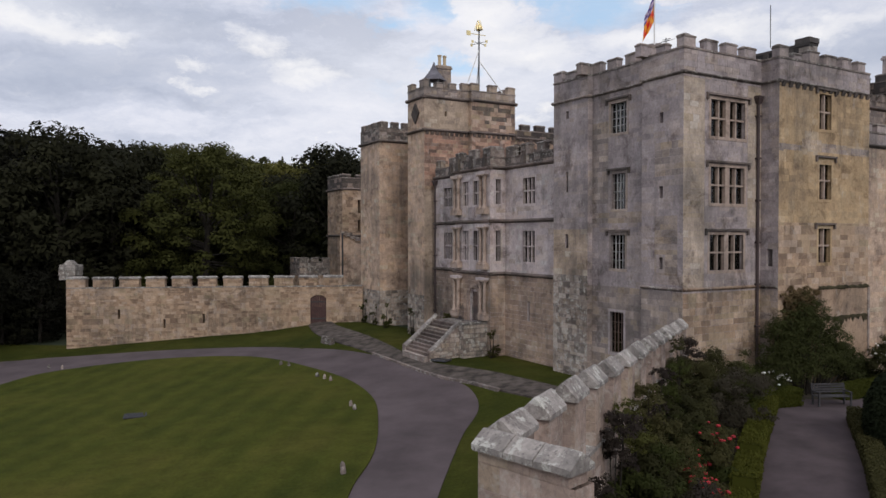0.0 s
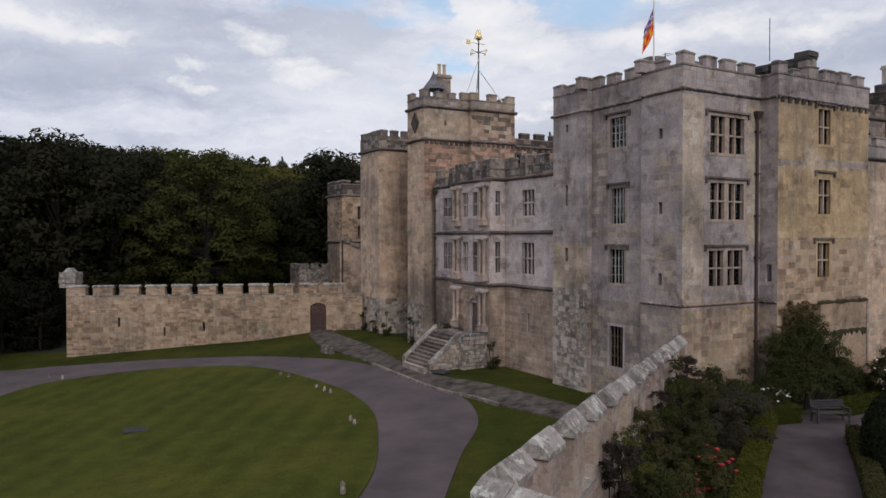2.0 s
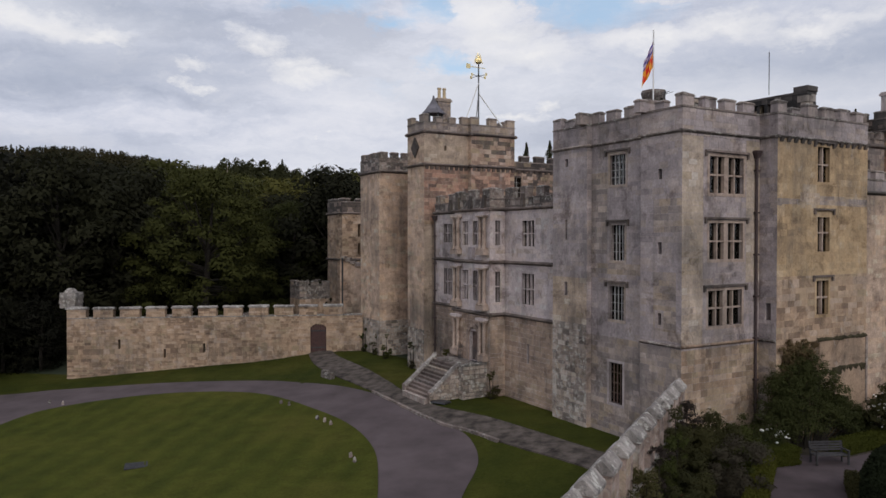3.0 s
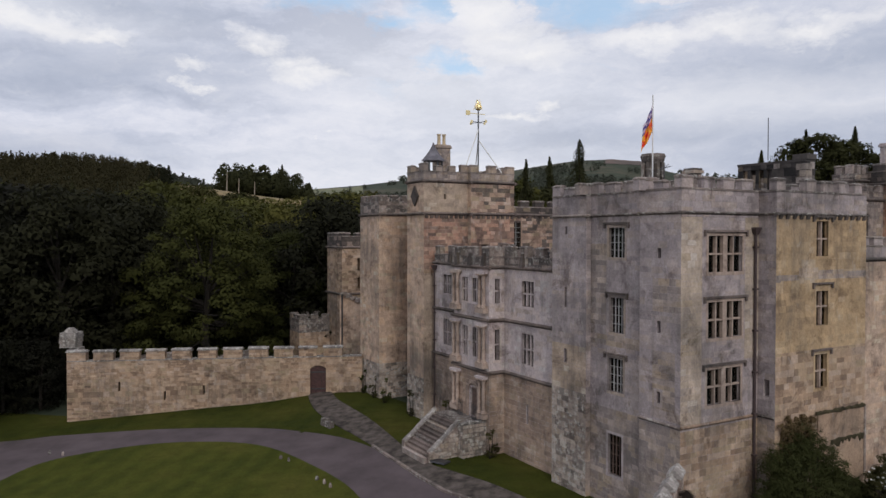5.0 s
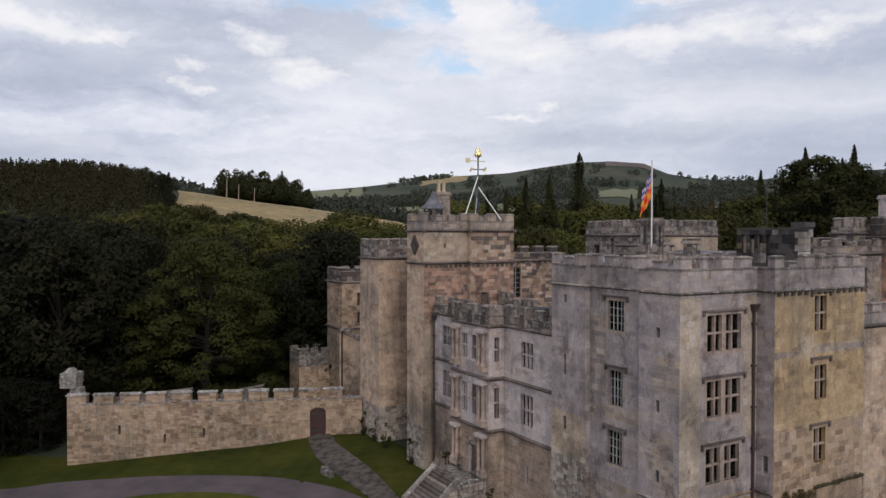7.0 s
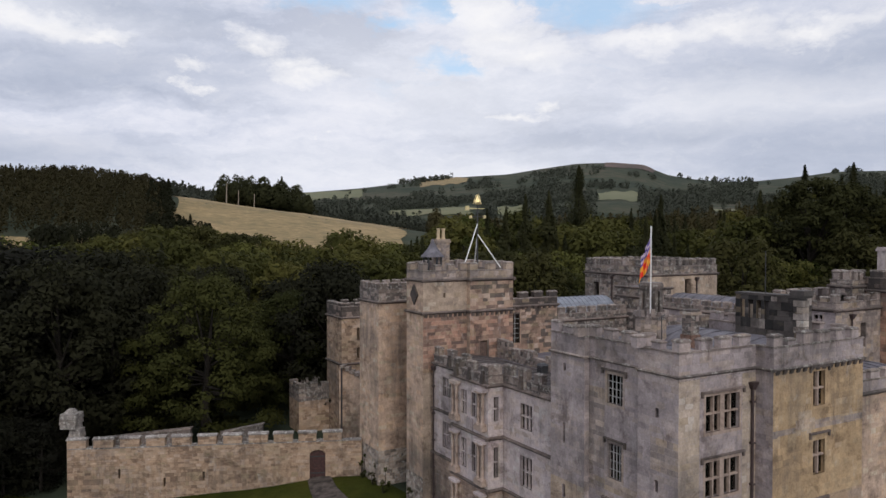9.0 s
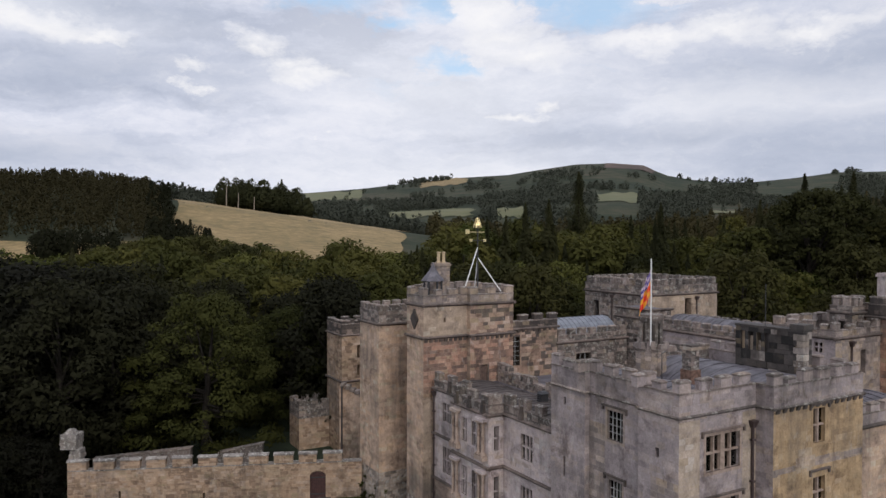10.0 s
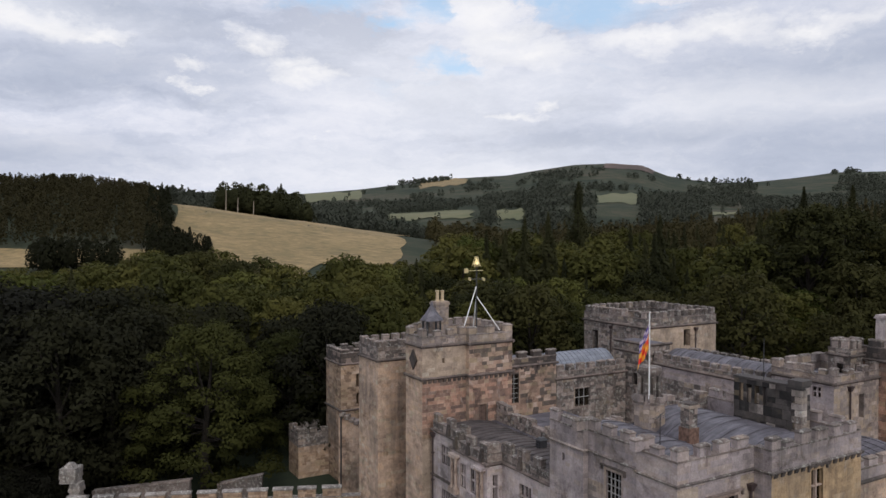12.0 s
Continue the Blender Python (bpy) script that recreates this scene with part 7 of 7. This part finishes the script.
            if rng.random() < fir:
                plant(rng.choice(firs), x, y, rng.uniform(lo, hi) * 1.05, 22)
            else:
                # far left, the shade-coloured trees replace the ordinary near ones
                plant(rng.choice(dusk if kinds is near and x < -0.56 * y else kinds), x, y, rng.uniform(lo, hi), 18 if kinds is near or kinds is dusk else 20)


woods()


def wood_mass(name, label, seed, spots, mat, quads, size):
    """Far woods as one mass of small crowns, conical or round."""
    rng = np.random.default_rng(seed)
    vs, fs, hs, k = [], [], [], 0
    for x, y, h, r, pointed in spots:
        z0 = float(land(x, y))
        u = rng.uniform(0, 1, quads)
        ang = rng.uniform(0, math.tau, quads)
        prof = (1 - u) ** 0.8 if pointed else np.sqrt(np.clip(1 - (1.6 * u - 0.6) ** 2, 0.03, 1))
        rr = r * prof * np.sqrt(rng.uniform(0.35, 1.0, quads))
        p = np.stack([x + np.cos(ang) * rr, y + np.sin(ang) * rr, z0 + h * (0.12 + 0.88 * u)], 1)
        d = np.stack([np.cos(ang), np.sin(ang), 0.4 + rng.normal(size=quads) * 0.4], 1) + rng.normal(size=(quads, 3)) * 0.4
        a = np.cross(d, rng.normal(size=(quads, 3)))
        a /= np.linalg.norm(a, axis=1)[:, None]
        b = np.cross(d, a)
        b /= np.linalg.norm(b, axis=1)[:, None]
        s = (size * r * rng.uniform(0.6, 1.3, quads))[:, None]
        v = np.stack([p - a * s, p + a * s * 0.9 - b * s * 0.7, p + b * s * 1.1], 1).reshape(-1, 3)
        vs.append(v)
        hs.append(np.repeat([[x, y, z0 + h * 0.35]], quads, axis=0))
        fs.append(np.arange(k, k + quads * 3).reshape(-1, 3))
        k += quads * 3
    ob = new(name, leafy(name, np.concatenate(vs), np.concatenate(fs), mat, np.concatenate(hs), 0.86))
    return tagged(ob, label, "woods", kind="stuff")


# far fields, given by bearing and distance
FIELDS = [((-0.075, 0.045), (950, 1090)), ((0.075, 0.115), (920, 1080)), ((0.215, 0.275), (1150, 1420)), ((0.375, 0.415), (1000, 1110)), ((-0.19, -0.11), (1900, 2500)), ((-0.03, 0.035), (2100, 2560)), ((0.225, 0.295), (2330, 2620))]


def far_woods():
    rng = random.Random(9)
    hill = []
    # plantation on the hill beyond the curtain wall
    while len(hill) < 2300:
        x, y = rng.uniform(-420, -70), rng.uniform(232, 560)
        r = x / y
        if y < 330 or on_pasture(x, y) or r > -0.392 - 0.00012 * max(0, y - 380) - 0.012 * noise.noise((y * 0.03, 0, 0)) or r < -0.85:
            continue
        hill.append((x, y, rng.uniform(10.5, 13.5), rng.uniform(1.7, 2.6), rng.random() < 0.6))
    wood_mass("hill_plantation", "dark conifer plantation covering the hill", 3, hill, HILL_LEAF, 62, 0.26)
    scrub = []
    for i in range(34):
        r = rng.uniform(-0.412, -0.322)
        y = rng.uniform(296, 316)
        scrub.append((r * y, y, rng.uniform(9, 17) * (1.0 if r < -0.35 else 0.75), rng.uniform(2.4, 4.2), rng.random() < 0.4))
    for i in range(30):
        r = rng.uniform(-0.57, -0.455)
        y = rng.uniform(280, 294)
        scrub.append((r * y, y, rng.uniform(9, 14), rng.uniform(2.6, 4.4), False))
    for i in range(64):
        y = rng.uniform(332, 515)
        r = rng.uniform(-0.402, -0.374) - 0.00006 * (y - 332) + 0.01 * noise.noise((y * 0.05, 1.0, 4.0))
        scrub.append((r * y, y, rng.uniform(6, 12), rng.uniform(2.2, 4.0), rng.random() < 0.5))
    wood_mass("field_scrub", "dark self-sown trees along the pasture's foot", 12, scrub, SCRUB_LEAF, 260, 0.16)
    clump = []
    while len(clump) < 74:
        x, y = rng.uniform(-165, -92), rng.uniform(520, 560)
        if x / y < -0.312 or x / y > -0.185:
            continue
        clump.append((x, y, rng.uniform(17, 25) if x / y < -0.2 else 14, rng.uniform(4, 7.5), rng.random() < 0.25))
    wood_mass("shelter_belt", "dark clump of old pines on the pasture's crest", 4, clump, NEEDLE, 260, 0.15)
    for r, y, h in ((-0.3005, 515, 15), (-0.284, 520, 11), (-0.262, 517, 10)):
        x = r * y
        z = float(land(x, y))
        t = thing("bare_trunk", "tall pale bare tree trunk at the shelter belt", "tree", Matrix.Translation((x, y, z)))
        bm = bmesh.new()
        limb(bm, (0, 0, -0.5), (0.3, 0, h), 0.42, 0.25, 7)
        part("trunk", bm, PALE_BARK, t)
    back = []
    while len(back) < 500:
        r, y = rng.uniform(-0.55, -0.25), rng.uniform(680, 900)
        back.append((r * y, y, rng.uniform(12, 18), rng.uniform(3, 5), True))
    # back, valley and ridge woods all carry the haze in their leaf colour
    wood_mass("back_plantation", "plantation behind the hill with bluish haze in its leaf colour", 6, back, HAZED_LEAF, 40, 0.4)
    valley = []
    while len(valley) < 7000:
        r, y = rng.uniform(-0.36, 0.75), math.exp(rng.uniform(math.log(540), math.log(2300)))
        if any(a < r < b and c - 330 < y < d for (a, b), (c, d) in FIELDS) and rng.random() < 0.985:
            continue
        if on_pasture(r * y, y):
            continue
        if noise.noise((r * 14, y * 0.004, 1.0)) < -0.28 or (y > 1450 and (noise.noise((r * 9, y * 0.003, 7.0)) < 0.0 or y > 2250)):
            continue
        s = 1 + y / 1500
        valley.append((r * y, y, rng.uniform(11, 17), rng.uniform(3.2, 5.4) * s * 0.62, False))
    wood_mass("valley_woods", "far woods across the valley and the hill's foot, haze in their leaf colour", 7, valley, HAZED_LEAF, 30, 0.36)
    ridge = []
    for i in range(70):
        r = rng.uniform(-0.06, 0.02) if i < 36 else rng.uniform(0.33, 0.44) if i < 56 else rng.uniform(0.545, 0.585)
        y = rng.uniform(2450, 2590)
        ridge.append((r * y, y, rng.uniform(10, 20), rng.uniform(7, 11), False))
    wood_mass("ridge_trees", "small trees along the far ridge", 8, ridge, HAZED_LEAF, 26, 0.4)
    right = []
    while len(right) < 420:
        x, y = rng.uniform(60, 320), rng.uniform(300, 560)
        right.append((x, y, rng.uniform(13, 22), rng.uniform(2.6, 4.2), rng.random() < 0.7))
    while len(right) < 900:
        x, y = rng.uniform(-40, 240), rng.uniform(320, 640)
        if on_pasture(x, y) or x / y < -0.03:
            continue
        right.append((x, y, rng.uniform(11, 17), rng.uniform(3, 5), rng.random() < 0.4))
    wood_mass("slope_woods", "mixed dark woods on the slope behind the castle", 11, right, HILL_LEAF, 130, 0.22)


for i, (r, d) in enumerate(FIELDS):
    if i == 6:
        patch("moor", r, d, 1.2, MOOR, "brown heather moor on the far hilltop", "moor")
    else:
        patch("far_field", r, d, 1.0, STRAW if i == 5 else PASTURE, "pale green far pasture between the woods" if i != 5 else "sunlit tawny slope on the far ridge", "field")
far_woods()


# ---- the garden ----
SHRUB = foliage("shrub_leaves", [(0.032, 0.033, 0.015), (0.042, 0.042, 0.018), (0.056, 0.054, 0.022), (0.076, 0.069, 0.028)])
BOX_LEAF = foliage("box_leaves", [(0.05, 0.058, 0.011), (0.072, 0.077, 0.014), (0.094, 0.095, 0.018)])
YEW_LEAF = foliage("yew_leaves", [(0.014, 0.019, 0.010), (0.023, 0.029, 0.013), (0.034, 0.041, 0.016)])
DUSKY = foliage("dusky_leaves", [(0.040, 0.031, 0.027), (0.053, 0.043, 0.034), (0.066, 0.057, 0.039)])
GARDEN_LEAF = foliage("garden_leaves", [(0.036, 0.042, 0.014), (0.048, 0.056, 0.016), (0.066, 0.072, 0.02), (0.088, 0.088, 0.026)])
RED_BLOOM = plain("red_petals", (0.33, 0.012, 0.018), 0.7, 0.4, 8.0)
WHITE_BLOOM = plain("white_petals", (0.75, 0.73, 0.70), 0.7, 0.1, 8.0)


def shrub(seed, label, clumps, count, size, mat, blooms=0, bloom_mat=None, name="shrub", bloom_size=0.07):
    """A bush of leaf clumps (x, y, z, radius above the ground), with stems and, where it has them, blossoms."""
    rng = np.random.default_rng(seed)
    cx, cy = clumps[0][0], clumps[0][1]
    z0 = float(land(cx, cy))
    t = thing(name, label, "shrub", Matrix.Translation((cx, cy, z0)), "garden shrubs")
    bm = bmesh.new()
    cs, rs = [], []
    for x, y, z, r in clumps:
        limb(bm, ((x - cx) * 0.4, (y - cy) * 0.4, -0.2), (x - cx, y - cy, z), 0.05, 0.015, 5)
        for k in range(16):
            d = rng.normal(size=3)
            d /= np.linalg.norm(d)
            o = r * rng.uniform(0.45, 1.0)
            cs.append((x - cx + d[0] * o, y - cy + d[1] * o, max(0.15, z + d[2] * o)))
            rs.append(r * rng.uniform(0.22, 0.5))
    part("stem", bm, BARK, t)
    v, f, c = leaves(rng, cs, rs, count, size, 0.9, 0.2, 0.3)
    v[:, 2] = np.maximum(v[:, 2], -0.05)
    share("leaves", leafy("leaves", v, f, mat, np.mean(cs, 0) * (1, 1, 0.5), 0.6, c), Matrix(), t)["kind"] = "stuff"
    if blooms:
        pick = rng.choice(len(cs), blooms)
        for i in pick:
            d = np.array((rng.normal() * 0.7, rng.normal() * 0.7 - 0.5, abs(rng.normal()) + 0.25))
            d /= np.linalg.norm(d)
            p = np.array(cs[i]) + d * rs[i] * 1.3
            bm = bmesh.new()
            bmesh.ops.create_icosphere(bm, subdivisions=1, radius=bloom_size * rng.uniform(0.7, 1.3), matrix=Matrix.Translation(p.tolist()) @ Matrix.Diagonal((1, 1, 0.7, 1)))
            part("bloom", bm, bloom_mat, t)
    return t


def wall_shrub():
    """A bell of foliage against the tower wall, with a browned climber above it."""
    rng = random.Random(17)
    big, climb = [], []
    for i in range(96):
        a = rng.uniform(1.6, 12.3)
        top = np.interp(a, [2.0, 3.5, 4.7, 5.7, 6.6, 7.8, 9.0, 10.4, 12.4], [1.2, 2.1, 3.3, 4.5, 5.0, 5.0, 4.1, 2.7, 1.2])
        r = rng.uniform(0.6, 1.0)
        z = max(0.5, (top - r * 0.8) * math.sqrt(rng.uniform(0.1, 1.0)))
        b = -1.5 - (1 - z / (top + 0.2)) * rng.uniform(0.4, 1.4)
        big.append((*(CASTLE @ Vector((a, b, 0)))[:2], z, r))
    for i in range(7):
        for k in range(6):
            a, z = 6.4 + i * 0.36 + rng.uniform(-0.12, 0.12), 3.0 + k * 0.42 + rng.uniform(-0.15, 0.12)
            climb.append((*(CASTLE @ Vector((a, -1.22, 0)))[:2], z, rng.uniform(0.26, 0.4)))
    shrub(1, "large dark bell-shaped shrub against the tower wall", big, 82000, 0.042, BUSH_LEAF, name="wall_shrub")
    shrub(2, "browned climber on the tower wall above the shrub", climb, 17000, 0.045, BROWNED, name="climber")


BUSH_LEAF = foliage("bush_leaves", [(0.046, 0.052, 0.019), (0.062, 0.067, 0.023), (0.082, 0.087, 0.029), (0.108, 0.106, 0.036)])
BROWNED = foliage("browned_leaves", [(0.10, 0.07, 0.038), (0.135, 0.095, 0.05), (0.17, 0.125, 0.065)])
wall_shrub()
for i, (c, k, label) in enumerate((
        ([(11.9, 31.6, 2.0, 1.1), (12.7, 31.8, 2.4, 1.0), (11.6, 30.6, 1.4, 1.0)], 6500, "dark green shrub under the tower wall"),
        ([(13.3, 32.0, 1.5, 1.0), (13.2, 32.8, 1.3, 0.9), (12.9, 31.2, 1.2, 0.9)], 6000, "dense green garden shrub"),
        ([(12.6, 29.4, 1.3, 1.1), (11.4, 28.6, 1.3, 1.0)], 5000, "bushy garden shrub beside the hedge"))):
    shrub(10 + i, label, c, int(k * 2.4), 0.042, (SHRUB, GARDEN_LEAF, DUSKY)[i])
WALL_SIDE = (
    ([(5.9, 20.6, 2.00, 0.95), (6.6, 21.9, 1.90, 0.95), (6.9, 20.6, 1.10, 1.0)], 9500, SHRUB, 0),
    ([(7.3, 23.4, 2.00, 1.0), (8.2, 25.1, 1.80, 1.0), (8.5, 23.7, 1.00, 1.0)], 9500, GARDEN_LEAF, 0),
    ([(9.1, 26.9, 1.90, 1.0), (10.1, 28.8, 1.80, 1.0), (10.2, 27.0, 1.00, 1.0)], 9000, SHRUB, 0),
    ([(10.9, 30.6, 1.90, 1.0), (11.3, 32.0, 1.60, 0.8)], 6000, SHRUB, 0),
    ([(5.4, 19.2, 2.10, 0.85), (6.0, 20.6, 2.20, 0.9), (5.9, 19.4, 1.00, 1.0)], 9000, GARDEN_LEAF, 0),
    ([(6.7, 22.0, 2.30, 0.9), (7.4, 23.4, 2.30, 0.9), (7.6, 22.2, 1.10, 1.0)], 9500, SHRUB, 0),
    ([(8.1, 24.9, 2.20, 0.9), (8.9, 26.4, 2.20, 0.9), (9.2, 25.2, 1.10, 1.0)], 9500, SHRUB, 0))
PATH_SIDE = (
    ([(7.7, 21.8, 1.2, 0.9), (8.3, 22.9, 1.1, 0.8)], 5500, SHRUB, 34),
    ([(9.4, 25.4, 1.3, 0.9), (8.8, 24.2, 1.2, 0.8)], 5500, SHRUB, 26),
    ([(7.2, 19.9, 0.9, 0.8), (6.9, 18.9, 1.0, 0.8)], 5000, SHRUB, 30),
    ([(4.3, 15.5, 2.4, 1.0), (4.8, 17.2, 2.4, 0.95), (4.0, 14.4, 1.9, 0.9)], 9500, DUSKY, 0),
    ([(5.4, 16.7, 2.1, 1.0), (6.4, 18.0, 1.9, 1.0)], 7500, DUSKY, 0),
    ([(4.6, 13.6, 1.9, 1.0), (5.7, 14.8, 1.6, 1.0), (6.7, 15.9, 1.1, 0.9)], 8500, DUSKY, 0),
    ([(7.8, 17.4, 0.8, 0.9)], 3500, DUSKY, 8))
for i, (c, k, mat, red) in enumerate((*WALL_SIDE, *PATH_SIDE)):
    shrub(30 + i, "dusky purplish shrub below the garden wall" if mat is DUSKY else "green garden shrub with deep red blossoms" if red else "green shrub growing against the garden wall", c, int(k * 2.3), 0.038, mat, red * 2, RED_BLOOM, bloom_size=0.072)
shrub(60, "white-flowered plant at the foot of the wall shrub", [(15.9, 34.9, 0.9, 0.55), (16.6, 35.2, 0.95, 0.5)], 2200, 0.06, SHRUB, 46, WHITE_BLOOM, bloom_size=0.07)
shrub(61, "white-flowered bush beside the pale wall", [(23.4, 38.2, 1.2, 0.9), (24.2, 38.8, 1.6, 0.8)], 3800, 0.07, SHRUB, 40, WHITE_BLOOM, bloom_size=0.07)
rngw = random.Random(31)
for i in range(9):
    u0 = 0.08 + i * 0.1
    clump = []
    for k in range(5):
        u = u0 + rngw.uniform(-0.04, 0.06)
        p = GWF.at(GWF.len * u, -0.05 + rngw.uniform(0.1, 0.7), 0)
        clump.append((p[0], p[1], rngw.uniform(2.3, 4.3), rngw.uniform(0.3, 0.55)))
    shrub(70 + i, "tangled green creeper on the inner face of the garden wall", clump, 5200, 0.038, (GARDEN_LEAF, SHRUB, DUSKY)[i % 3], name="creeper")
shrub(63, "dark bush behind the hedge at the tower's far corner", [(25.6, 39.8, 1.6, 1.3), (27.2, 40.8, 1.8, 1.4)], 4500, 0.09, SHRUB)


# weeds on the rubble footings of the towers
for i, (a, b) in enumerate(((0.0, 36.4), (-0.1, 38.6), (-0.2, 28.4), (-0.1, 33.9), (-0.7, 15.7), (0.5, 23.6))):
    p = CASTLE @ Vector((a, b, 0))
    shrub(90 + i, "small weeds rooted in the rubble footing", [(p.x + dx, p.y + dy, z, r) for dx, dy, z, r in ((0, 0, 0.25, 0.4), (0.3, 0.5, 0.5, 0.3), (-0.2, -0.4, 1.0 + 0.5 * (i % 3), 0.28), (0.1, 0.2, 1.7 + 0.3 * (i % 2), 0.2))], 1500, 0.05, (SHRUB, GARDEN_LEAF)[i % 2], name="weeds")


def hedge(seed, label, pts, wide, high, mat=None):
    """A clipped hedge along a line: a solid heart and a close coat of small leaves."""
    rng = np.random.default_rng(seed)
    t = thing("hedge", label, "hedge", Matrix(), "clipped hedges")
    vs, fs, k = [], [], 0
    bm = bmesh.new()
    for p, q in zip(pts, pts[1:]):
        f = Face(p, q)
        z = float(land(*p))
        h = high
        prism(bm, [f.at(-0.05, wide / 2 - 0.06, 0)[:2], f.at(f.len + 0.05, wide / 2 - 0.06, 0)[:2], f.at(f.len + 0.05, -wide / 2 + 0.06, 0)[:2], f.at(-0.05, -wide / 2 + 0.06, 0)[:2]], z - 0.1, z + h - 0.06)
        n = int(f.len * (wide + 2 * h) * 850)
        s = rng.uniform(-0.1, f.len + 0.1, n)
        c = rng.uniform(0, wide + 2 * h, n)
        o = np.where(c < h, wide / 2, np.where(c < h + wide, wide / 2 - (c - h), -wide / 2))
        zz = np.where(c < h, c, np.where(c < h + wide, h, wide + 2 * h - c))
        o = o + rng.normal(size=n) * 0.025
        zz = zz + rng.normal(size=n) * 0.025
        base = np.stack([f.p.x + f.d.x * s + f.n.x * o, f.p.y + f.d.y * s + f.n.y * o, z + np.maximum(zz, 0.02)], 1)
        d = rng.normal(size=(n, 3)) + np.stack([f.n.x * np.sign(o) * (c < h), f.n.y * np.sign(o) * (c < h), np.full(n, 0.8)], 1)
        a = np.cross(d, rng.normal(size=(n, 3)))
        a /= np.linalg.norm(a, axis=1)[:, None]
        b = np.cross(d, a)
        b /= np.linalg.norm(b, axis=1)[:, None]
        sz = 0.035 * rng.uniform(0.6, 1.4, n)[:, None]
        vs.append(np.stack([base - a * sz, base - b * sz * 0.7, base + a * sz, base + b * sz * 0.7], 1).reshape(-1, 3))
        fs.append(np.arange(k, k + 4 * n).reshape(-1, 4))
        k += 4 * n
    part("heart", bm, mat or BOX_LEAF, t)
    ob = share("leaves", mesh("leaves", np.concatenate(vs).tolist(), np.concatenate(fs).tolist(), mat or BOX_LEAF), Matrix(), t)
    ob["kind"] = "stuff"
    return t


hedge(1, "low clipped box hedge along the garden path", [(15.5, 34.0), (13.3, 29.9), (11.1, 25.8), (9.7, 23.0), (7.4, 18.4)], 0.8, 0.7)
hedge(2, "clipped box hedge beside the garden bench", [(14.3, 33.7), (16.9, 34.5)], 1.1, 0.9)
hedge(3, "long low hedge behind the garden path", [(19.9, 35.9), (22.0, 37.0), (25.5, 39.0)], 0.8, 0.7)
hedge(4, "low hedge on the path's outer side", [(18.0, 31.2), (15.2, 25.2), (12.3, 19.5)], 0.6, 0.7, SHRUB)


def topiary(x, y, r, h, label):
    rng = np.random.default_rng(int(x * 10))
    t = thing("topiary", label, "topiary", Matrix.Translation((x, y, float(land(x, y)))))
    bm = bmesh.new()
    lathe(bm, 0, 0, [(r * 0.85, -0.1), (r * 0.93, h * 0.3), (r * 0.9, h * 0.6), (r * 0.6, h * 0.85), (0.1, h * 0.95)], 16)
    part("heart", bm, YEW_LEAF, t)
    n = 9000
    z = rng.uniform(0, 1, n)
    ang = rng.uniform(0, math.tau, n)
    rr = r * np.interp(z, [0, 0.3, 0.6, 0.85, 0.95, 1.0], [0.92, 1.0, 0.97, 0.68, 0.36, 0.02]) + rng.normal(size=n) * 0.03
    p = np.stack([np.cos(ang) * rr, np.sin(ang) * rr, z * h], 1)
    d = np.stack([np.cos(ang), np.sin(ang), 0.4 + z], 1) + rng.normal(size=(n, 3)) * 0.5
    a = np.cross(d, rng.normal(size=(n, 3)))
    a /= np.linalg.norm(a, axis=1)[:, None]
    b = np.cross(d, a)
    b /= np.linalg.norm(b, axis=1)[:, None]
    v = np.stack([p - a * 0.06, p - b * 0.04, p + a * 0.06, p + b * 0.04], 1).reshape(-1, 3)
    share("leaves", mesh("leaves", v.tolist(), np.arange(n * 4).reshape(-1, 4).tolist(), YEW_LEAF), Matrix(), t)["kind"] = "stuff"


topiary(17.2, 26.6, 1.35, 3.3, "dark clipped yew dome beside the path")
topiary(18.3, 28.6, 1.2, 2.6, "dark clipped yew mound behind the low hedge")


def bench():
    t = thing("garden_bench", "grey weathered slatted wooden garden bench", "bench", Matrix.Translation((18.6, 34.2, float(land(18.6, 34.2)) + 0.08)) @ Matrix.Rotation(radians(4), 4, "Z") @ Matrix.Scale(1.05, 4))
    wood = plain("weathered_teak", (0.055, 0.052, 0.054), 0.9, 0.3, 6.0)
    for x in (-0.75, 0.75):
        for y, h in ((-0.25, 0.62), (0.25, 0.42)):
            bm = bmesh.new()
            box(bm, x - 0.035, x + 0.035, y - 0.035, y + 0.035, 0, h)
            part("leg", bm, wood, t)
        bm = bmesh.new()
        box(bm, x - 0.04, x + 0.04, -0.3, 0.28, 0.622, 0.66)
        part("armrest", bm, wood, t)
    for i in range(5):
        y = -0.26 + i * 0.11
        bm = bmesh.new()
        box(bm, -0.8, 0.8, y, y + 0.085, 0.422, 0.45)
        part("seat_slat", bm, wood, t)
    for x in (-0.75, 0.75):
        bm = bmesh.new()
        prism(bm, [(x - 0.035, 0.25), (x + 0.035, 0.25), (x + 0.035, 0.31), (x - 0.035, 0.31)], 0.42, 0.95, [(x - 0.035, 0.36), (x + 0.035, 0.36), (x + 0.035, 0.42), (x - 0.035, 0.42)])
        part("back_post", bm, wood, t)
    for i in range(4):
        z = 0.54 + i * 0.11
        y = 0.25 + (z - 0.42) * 0.2
        bm = bmesh.new()
        box(bm, -0.8, 0.8, y - 0.02, y + 0.004, z, z + 0.08)
        part("back_slat", bm, wood, t)


bench()
